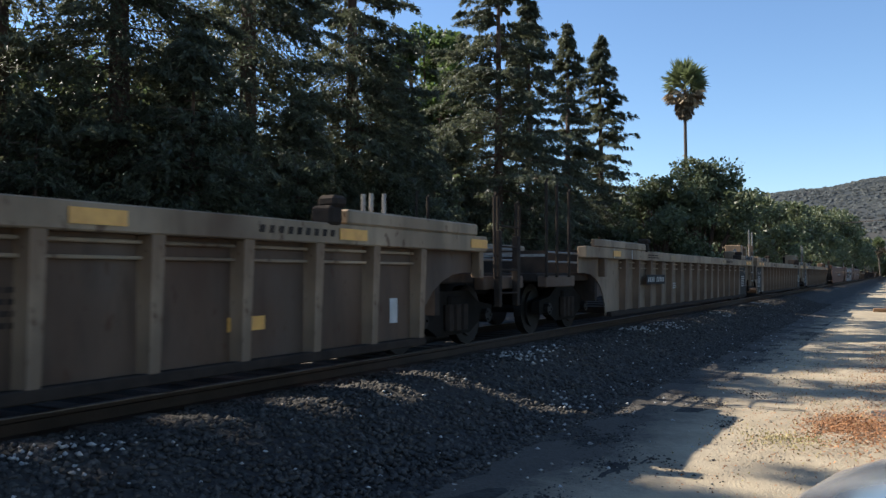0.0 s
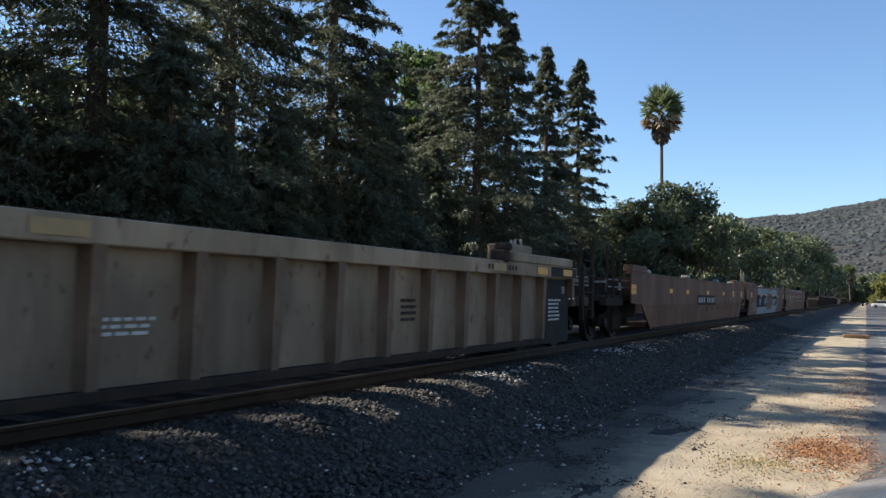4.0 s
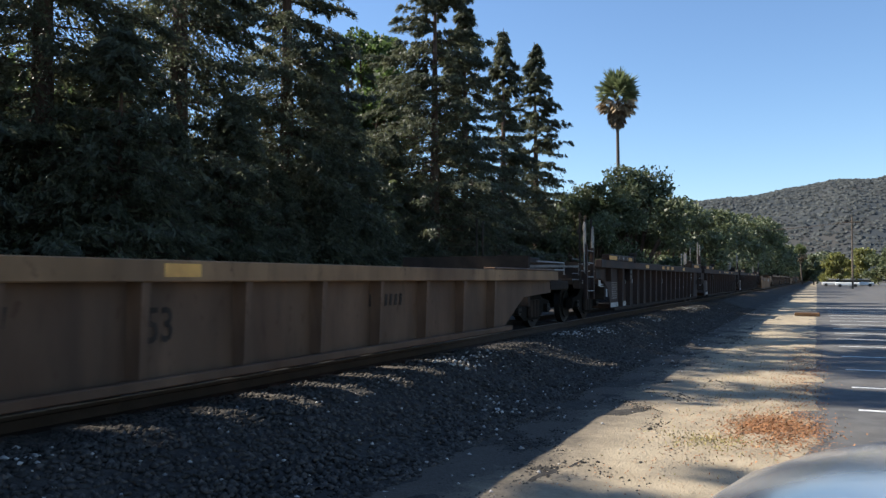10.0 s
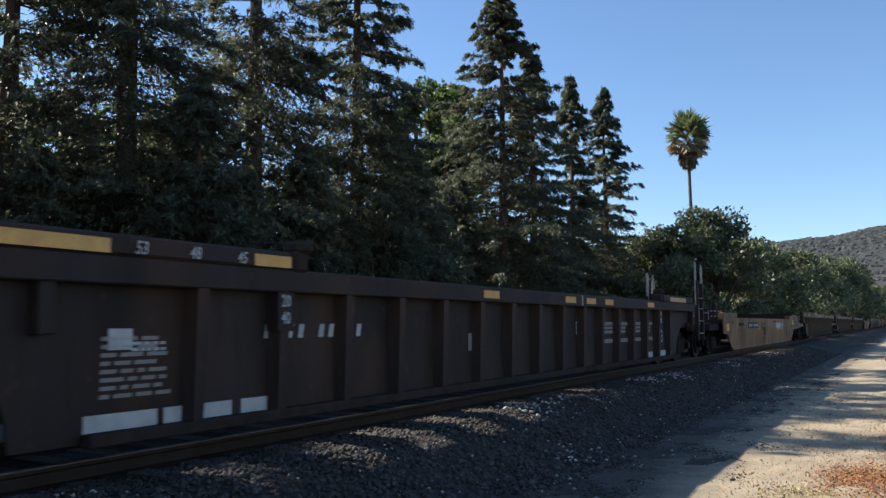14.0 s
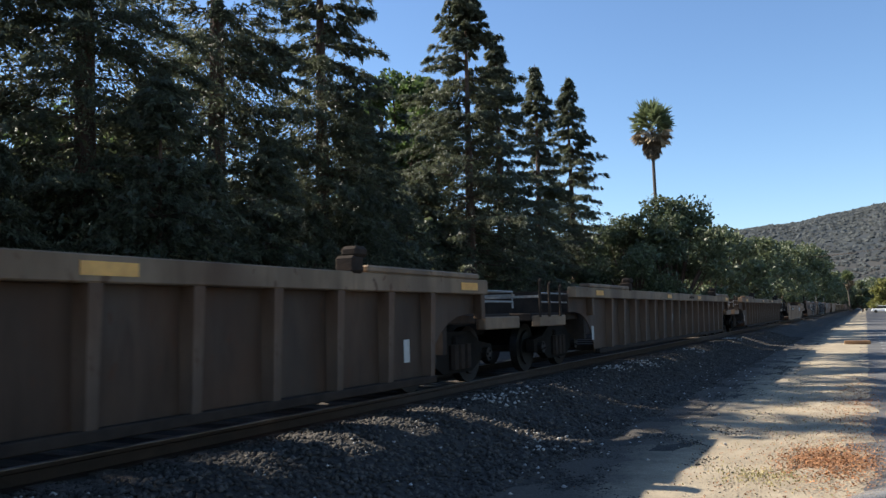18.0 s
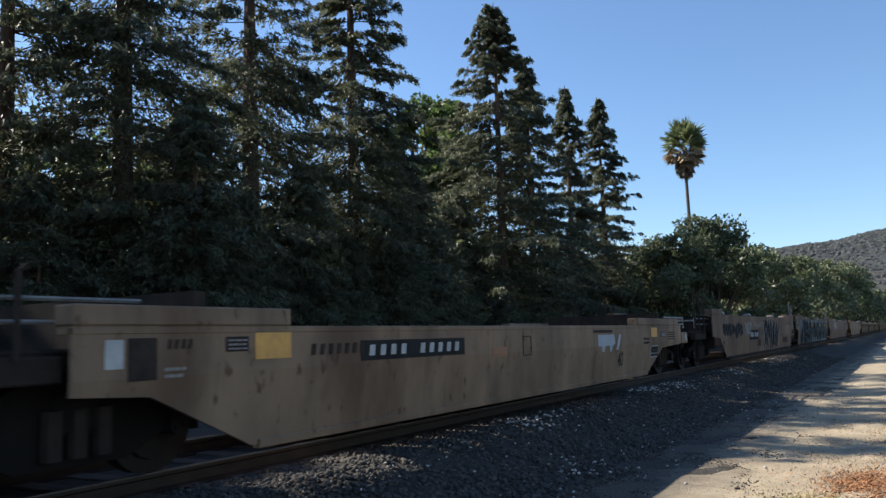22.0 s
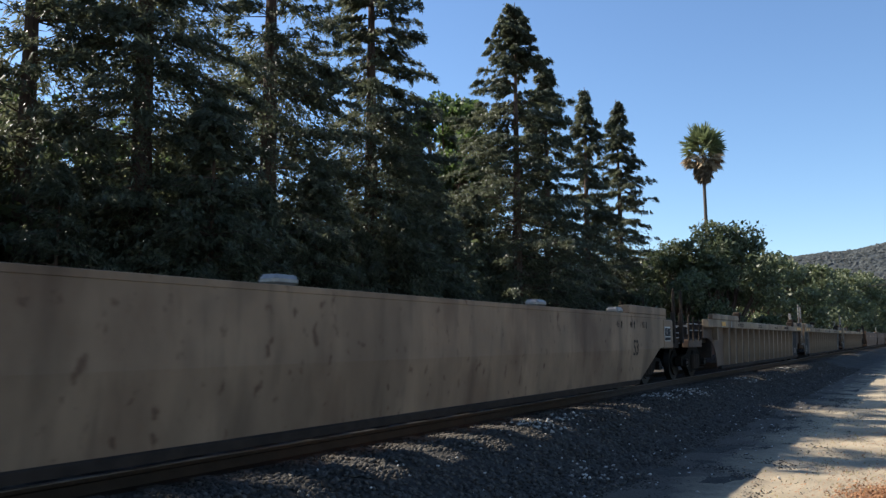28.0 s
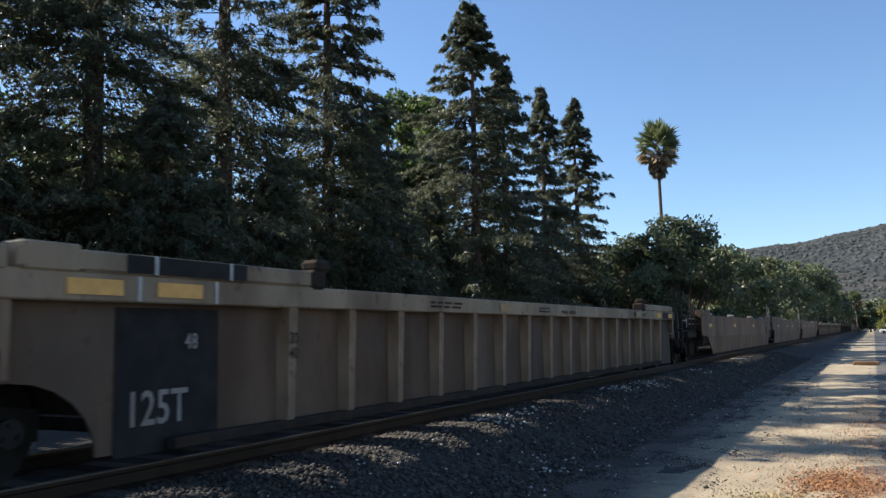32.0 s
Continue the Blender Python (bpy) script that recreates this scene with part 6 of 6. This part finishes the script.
for idx, marks in ((13, 0.0), (17, 0.6)):
    u, L, y0, y1 = cars[idx]
    yn = 6.95 if idx == 13 else 5.96
    patch(u, "number_panel", yn, 0.92, 2.14, 0.20, M_BLACK, None, "black number panel")
    bars(u, yn, 0.92, 1.95, 0.15, 10, M_WHITE, HALF + 0.012)
    for y, z, w, h in ((2.3 if idx == 13 else 3.62, 0.87 if idx == 13 else 1.0, 0.45, 0.22), (8.32 if idx == 13 else 8.0, 0.82, 0.44, 0.12), (L - 4.02, 1.02, 0.46, 0.2)):
        patch(u, "reflector", y, z, w, h, M_REFLECT if y > L - 5 or y < 4 else M_FADED)
    ye = 12.6 if idx == 13 else 11.9
    k = 1.0 if idx == 13 else 0.62
    part("emblem", prism(bmesh.new(), [(ye + k * a, 1.0 - b) for a, b in ((0, 0), (1.45, 0), (1.5, 0.16), (1.28, 0.2), (1.2, 0.3), (1.05, 0.3), (1.0, 0.2), (0.62, 0.2), (0.55, 0.3), (0.36, 0.3), (0.3, 0.2), (0.02, 0.2))], HALF + 0.004, HALF + 0.008), M_TAGPALE, u, "white blocky emblem")
    part("emblem", prism(bmesh.new(), [(ye + k * a, 1.0 - b) for a, b in ((1.62, 0.28), (1.82, 0.28), (2.1, 0.0), (1.9, 0.0))], HALF + 0.004, HALF + 0.008), M_TAGPALE, u, "white slanted bar of an emblem")
    for ya, za, w, h in ((8.89, 1.01, 0.28, 0.015), (8.89, 0.75, 0.28, 0.015), (8.755, 0.88, 0.015, 0.26), (9.03, 0.88, 0.015, 0.26)):
        patch(u, "stencil_frame", ya, za, w, h, M_STENCIL)
    patch(u, "stencil_bar", 12.2, 1.06, 1.0, 0.05, M_STENCIL)
    if idx == 17:
        patch(u, "placard", 2.02, 0.97, 0.15, 0.2, M_WHITE, None, "small white paper placard")
        patch(u, "dark_plate", 2.26, 0.93, 0.25, 0.3, M_STENCIL, None, "dark grimy plate in a recess")
        bars(u, 2.6, 1.03, 0.26, 0.1, 4, M_STENCIL)
        bars(u, 2.55, 0.83, 0.2, 0.1, 3, M_TAGFAINT, rows=2)
    patch(u, "lettered_plate", 3.19, 1.02, 0.25, 0.12, M_STENCIL, None, "small dark lettered plate")
    bars(u, 3.19, 1.02, 0.21, 0.1, 4, M_TAGFAINT, HALF + 0.009, rows=3)
    words(u, "40", L - 6.3, 0.52, 0.30, M_STENCIL)
    patch(u, "placard_frame", L - 4.02, 0.62, 0.56, 0.24, M_WHITE, None, "white framed data placard")
    for dy in (-0.135, 0.135):
        patch(u, "placard_pane", L - 4.02 + dy, 0.655, 0.25, 0.14, M_BLACK, HALF + 0.009)
    patch(u, "placard_pane", L - 4.02, 0.545, 0.53, 0.06, M_BLACK, HALF + 0.009)
    patch(u, "placard", L - 3.3, 0.97, 0.36, 0.10, M_BLACK, None, "small dark lettered plate")
    bars(u, L - 3.3, 0.97, 0.32, 0.08, 6, M_WHITE, HALF + 0.009, rows=3)
    bars(u, L - 2.62, 0.94, 0.6, 0.2, 7, M_STENCIL, rows=4)
    bars(u, L - 4.6, 0.86, 0.45, 0.16, 4, M_STENCIL, rows=2)
    part("end_panel", bx(1.36, HALF + 0.012, y1 + 0.02, y1 + 0.6, 0.74, 1.0, bevel=0.02), M_PALETAN if idx == 17 else M_YELLOW, u)
    patch(u, "placard", y1 + 0.42, 0.88, 0.13, 0.15, M_WHITE, HALF + 0.014, "small white paper placard")
    bars(u, 4.6, 0.95, 1.0, 0.14, 8, M_STENCIL)
for k, (ya, za, ra, rb) in enumerate(((9.32, 0.86, 0.16, 0.13), (9.62, 0.87, 0.15, 0.14), (9.4, 0.55, 0.17, 0.16), (9.72, 0.48, 0.14, 0.24), (9.55, 0.7, 0.3, 0.12))):
    bm = bmesh.new()
    ribbon(bm, [(ya + ra * math.cos(a + k), za + rb * math.sin(a + k)) for a in np.linspace(0, 5.8, 22)], 0.04, HALF + 0.005 + 0.0006 * k)
    part("graffiti", bm, M_STENCIL, cars[13][0], "dark looping graffiti tag")
u, L, y0, y1 = cars[18]
words(u, "53", 3.4, 0.52, 0.34, M_STENCIL, None, 0.1)
graffiti(u, 4.9, 1.05, 3.2, 0.42, 7, M_TAGBLUE, None, 31, 0.13, label="dark blue block graffiti")
graffiti(u, 7.6, 1.05, 1.2, 0.5, 4, M_TAGPALE, None, 32, 0.03)
graffiti(u, 9.75, 1.17, 2.1, 0.2, 11, M_TAGFAINT, None, 36, 0.022, label="thin faded grey graffiti letter", n=4)
patch(u, "number_panel", 8.7, 0.84, 1.9, 0.34, M_TAGBLUE, None, "dark blue number panel")
bars(u, 8.7, 0.84, 1.7, 0.2, 10, M_WHITE, HALF + 0.012)
words(u, "A", 9.85, 0.92, 0.23, M_TAGBLUE, None, 0.0, 0.95, "dark painted letter A")
for k in range(4):
    ya, za, w, h = ((10.44, 1.02, 0.25, 0.015), (10.44, 0.78, 0.25, 0.015), (10.33, 0.9, 0.015, 0.25), (10.56, 0.9, 0.015, 0.25))[k]
    patch(u, "stencil_frame", ya, za, w, h, M_STENCIL)
bars(u, 10.44, 0.9, 0.15, 0.16, 3, M_STENCIL, rows=2)
bars(u, 10.88, 1.345, 0.28, 0.07, 4, M_STENCIL)
graffiti(u, 9.87, 0.55, 0.8, 0.26, 6, M_STENCIL, None, 37, 0.028, label="dark scribbled graffiti tag", n=4)


def bubble(u, strokes, lift, edge=None, rim=0.02, label="swollen dark blue-black graffiti letter"):
    """One swollen letter: thick dark strokes with round ends over a thin pale rim."""
    for name, grow, x, material in (("letter_outline", rim, HALF + 0.004 + lift, edge or M_TAGPALE), ("graffiti_letter", 0.0, HALF + 0.012 + lift, M_TAGBLUE)):
        bm = bmesh.new()
        for q, (pts, w0, w1) in enumerate(strokes):
            fine = []
            for i in range(len(pts) - 1):
                p0, p1, p2, p3 = (pts[max(0, min(len(pts) - 1, i + o))] for o in (-1, 0, 1, 2))
                for f in np.linspace(0, 1, 6, endpoint=i == len(pts) - 2):
                    fine.append([0.5 * (2 * b + (c - a) * f + (2 * a - 5 * b + 4 * c - d) * f * f + (3 * b - a - 3 * c + d) * f ** 3) for a, b, c, d in zip(p0, p1, p2, p3)])
            prev = None
            for i, p in enumerate(fine):
                w = (w0 + (w1 - w0) * i / (len(fine) - 1)) / 2 + grow
                nx, pv = fine[min(i + 1, len(fine) - 1)], fine[max(i - 1, 0)]
                dy, dz = nx[0] - pv[0], nx[1] - pv[1]
                m = math.hypot(dy, dz)
                a = bm.verts.new((x + 0.0007 * q, p[0] - dz / m * w, p[1] + dy / m * w))
                b = bm.verts.new((x + 0.0007 * q, p[0] + dz / m * w, p[1] - dy / m * w))
                if prev:
                    bm.faces.new((prev[0], prev[1], b, a))
                prev = (a, b)
            for p, w, o in ((fine[0], w0, 0.0003), (fine[-1], w1, 0.0005)):
                bm.faces.new([bm.verts.new((x + 0.0007 * q + o, p[0] + (w / 2 + grow) * math.cos(a), p[1] + (w / 2 + grow) * math.sin(a))) for a in np.linspace(0, 2 * math.pi, 18, endpoint=False)])
        part(name, bm, material, u, "pale rim of a graffiti letter" if grow else label)


bubble(u, [([(11.62, 0.98), (11.66, 1.16), (11.42, 1.26), (11.12, 1.14), (11.06, 0.95), (11.25, 0.8), (11.52, 0.74), (11.62, 0.5)], 0.30, 0.30), ([(11.42, 0.76), (11.1, 0.52), (10.88, 0.29)], 0.34, 0.03)], 0.0)
bubble(u, [([(11.98, 1.12), (12.05, 1.22), (12.2, 1.1), (12.2, 0.92), (12.08, 0.8), (11.95, 0.9)], 0.36, 0.36)], 0.004)
bubble(u, [([(12.66, 1.26), (12.62, 0.8), (12.6, 0.34)], 0.30, 0.26)], 0.0)
bubble(u, [([(13.02, 0.36), (13.06, 0.8), (13.12, 1.06)], 0.24, 0.20), ([(13.2, 0.9), (13.45, 1.2), (13.6, 1.26), (13.7, 1.0), (13.62, 0.5)], 0.26, 0.26), ([(13.3, 0.75), (13.25, 0.45)], 0.3, 0.2)], 0.004)
bubble(u, [([(14.0, 0.42), (14.08, 0.9), (14.17, 1.24)], 0.24, 0.22), ([(14.3, 0.4), (14.42, 0.8), (14.72, 1.14)], 0.26, 0.26)], 0.0)
bm = bmesh.new()
for pts in (((12.1, 1.32), (12.09, 1.12), (11.98, 0.89)), ((13.6, 1.36), (13.61, 1.1), (13.58, 0.8)), ((11.2, 0.9), (11.36, 1.03), (11.42, 0.9), (11.22, 0.87), (11.5, 0.68)), ((13.9, 0.9), (13.87, 0.5))):
    ribbon(bm, pts, 0.028, HALF + 0.0185)
part("graffiti", bm, M_TAGPALE, u, "thin pale highlights of the graffiti")
graffiti(u, L - 3.4, 0.55, 1.6, 0.3, 6, M_STENCIL, None, 34, 0.03)
words(u, "40", y1 - 4.4, 1.28, 0.14, M_STENCIL)
words(u, "20", y1 - 4.4, 1.10, 0.14, M_STENCIL)
u, L, y0, y1 = cars[19]
patch(u, "painted_field", 9.55, 0.83, 14.5, 1.16, M_TAGTEAL, None, "teal painted field of a graffiti")
graffiti(u, 13.9, 0.8, 5.0, 0.8, 5, M_TAGPINK, None, 45, 0.3, HALF + 0.009)
graffiti(u, 6.4, 0.72, 6.4, 0.4, 6, M_TAGPINK, None, 46, 0.16, HALF + 0.009)
SHAPES = {
    "ring": [([(0.42, 0.1), (0.1, 0.42), (-0.36, 0.2), (-0.3, -0.3), (0.14, -0.42), (0.42, -0.1)], 0.26, 0.26)],
    "arch": [([(-0.36, -0.48), (-0.34, 0.2), (0.0, 0.42), (0.34, 0.2), (0.3, -0.42)], 0.26, 0.2)],
    "zed": [([(-0.42, 0.3), (-0.1, 0.28), (0.36, 0.4), (0.3, 0.1), (-0.2, -0.3), (-0.4, -0.45)], 0.26, 0.26), ([(-0.3, -0.4), (0.1, -0.25), (0.46, -0.46)], 0.2, 0.08)],
    "peak": [([(-0.45, -0.48), (-0.1, 0.1), (0.06, 0.48)], 0.3, 0.06), ([(0.02, 0.3), (0.2, -0.2), (0.44, -0.5)], 0.14, 0.26), ([(-0.2, -0.22), (0.3, -0.2)], 0.2, 0.2)],
    "leg": [([(-0.4, 0.3), (0.0, 0.44), (0.3, 0.22), (0.1, -0.05), (-0.2, -0.1)], 0.28, 0.16), ([(-0.1, 0.2), (-0.05, -0.2), (0.36, -0.46)], 0.3, 0.2)],
    "comb": [([(-0.44, -0.4), (-0.3, 0.1), (-0.16, 0.46)], 0.24, 0.06), ([(-0.16, 0.3), (0.0, -0.3), (0.2, 0.42)], 0.16, 0.1), ([(0.16, 0.3), (0.3, -0.2), (0.44, -0.44)], 0.16, 0.2)],
    "blob": [([(-0.3, -0.3), (0.0, 0.05), (0.25, -0.15), (0.3, -0.4)], 0.42, 0.34), ([(-0.1, 0.1), (-0.05, 0.46)], 0.2, 0.03)],
}


def wild(u, cells, seed, size, lift):
    rnd = random.Random(seed)
    for k, (y, z, w, h, name) in enumerate(cells):
        strokes = [([(y + w * a + rnd.uniform(-0.03, 0.03), z + h * b + rnd.uniform(-0.03, 0.03)) for a, b in pts], w0 * size, w1 * size) for pts, w0, w1 in SHAPES[name]]
        bubble(u, strokes, lift + 0.003 * (k % 2), M_TAGEDGE, 0.014, "black wild-style graffiti letter with pale teal rims")


wild(u, ((2.7, 0.75, 1.1, 1.0, "blob"), (3.68, 1.13, 0.8, 0.5, "ring"), (4.1, 0.56, 0.95, 0.5, "ring"), (4.55, 1.0, 0.6, 0.8, "arch"), (5.2, 0.85, 0.85, 1.05, "zed"), (5.9, 0.75, 0.95, 1.0, "peak"), (6.75, 0.85, 1.1, 1.05, "leg")), 41, 1.3, 0.012)
wild(u, ((7.8, 0.82, 1.2, 1.0, "comb"), (8.9, 0.85, 1.1, 0.9, "leg"), (9.9, 0.86, 1.1, 1.0, "comb"), (11.1, 0.86, 1.2, 1.0, "arch"), (12.1, 0.86, 0.8, 1.0, "peak")), 42, 1.25, 0.012)
wild(u, ((13.0, 0.9, 0.7, 0.95, "arch"), (13.8, 0.88, 0.7, 0.95, "comb"), (14.6, 0.9, 0.7, 0.95, "zed"), (15.4, 0.9, 0.7, 0.9, "arch"), (16.2, 0.9, 0.7, 0.9, "peak")), 43, 0.9, 0.012)
for y in (7.55, 11.9, 14.9):
    patch(u, "reflector", y, 1.16, 0.46, 0.12, M_REFLECT, HALF + 0.034)
words(u, "53", 2.3, 0.5, 0.34, M_STENCIL, None, 0.1)
u, L, y0, y1 = cars[20]
words(u, "53", 2.06, 0.585, 0.44, M_BLACK, None, 0.12, 1.12)
rnd = random.Random(3)
for q in range(5):
    ya = 4.55 + 0.5 * q
    r = [rnd.uniform(-1, 1) for _ in range(8)]
    bm = prism(bmesh.new(), [(ya - 0.05 + 0.05 * r[0], 1.34 + 0.05 * r[1]), (ya + 0.14, 1.40), (ya + 0.42 + 0.06 * r[2], 1.28 + 0.08 * r[3]), (ya + 0.58, 0.62 + 0.16 * r[4]), (ya + 0.40 + 0.04 * r[5], 0.66),
                             (ya + 0.17, 1.00 + 0.1 * r[6]), (ya + 0.07, 0.78), (ya - 0.08 + 0.05 * r[7], 0.60 + 0.1 * r[2])], HALF + 0.004, HALF + 0.008 + 0.0009 * q)
    part("graffiti_letter", bm, M_TAGWORN, u, "jagged worn white graffiti letter")
patch(u, "number_panel", 12.2, 0.90, 2.1, 0.23, M_STENCIL, None, "dark number panel")
bars(u, 12.2, 0.90, 1.9, 0.16, 10, M_WHITE, HALF + 0.012)
for idx in (19, 20):
    u, L, y0, y1 = cars[idx]
    patch(u, "black_panel", y0 + 0.4, 1.26, 0.78, 0.3, M_BLACK, None, "black painted data panel")
    bars(u, y0 + 0.38, 1.15, 0.42, 0.1, 6, M_TAGFAINT, HALF + 0.01, rows=2)
    words(u, "125 T", y0 + 0.4, 1.29, 0.19, M_WHITE, HALF + 0.012, 0.0, 0.95)
    patch(u, "placard", y0 + 0.95, 0.95, 0.14, 0.22, M_CREAM, None, "small pale paper placard")
u, L, y0, y1 = cars[21]
words(u, "53", 18.05, 0.82, 0.30, M_STENCIL)
patch(u, "placard_frame", y1 + 0.035, 1.10, 0.44, 0.30, M_WHITE, HALF + 0.014, "white framed data placard")
for dy in (-0.1, 0.1):
    patch(u, "placard_pane", y1 + 0.035 + dy, 1.135, 0.185, 0.175, M_BLACK, HALF + 0.019)
patch(u, "placard_pane", y1 + 0.035, 0.998, 0.39, 0.065, M_BLACK, HALF + 0.019)
bars(u, y1 - 0.03, 1.15, 0.12, 0.12, 1, M_TAGFAINT, HALF + 0.024, rows=4)
patch(u, "placard", y1 + 0.36, 1.1, 0.12, 0.24, M_CREAM, HALF + 0.014, "small cream notice with fine print")


for i, k in enumerate(KINDS):
    if k in ("brown", "tan", "yellow"):
        settle(cars[i][0])


def motions():
    for u, y, axles in UNITS:
        walk(u, [(t, pose(TRACK_X, y - SPEED * t, RAIL_Z)) for t in (0, 8, 16, 24, 32)])
        for w, ya, local in axles:
            rows = [(0.0, 0)]
            t0, t1 = max(0.1, (y + ya - 42) / SPEED), min(31.9, (y + ya + 6) / SPEED)
            if t1 > t0 + 0.1:
                f0, f1 = int(t0 * FPS), int(t1 * FPS)
                rows += [(f / FPS, (f - f0) * math.degrees(SPEED / FPS / WHEEL_R)) for f in range(max(f0, 1), f1)]
            rows.append((32.0, rows[-1][1]))
            walk(w, [(t, pose(0, local, WHEEL_R, a)) for t, a in rows])


motions()
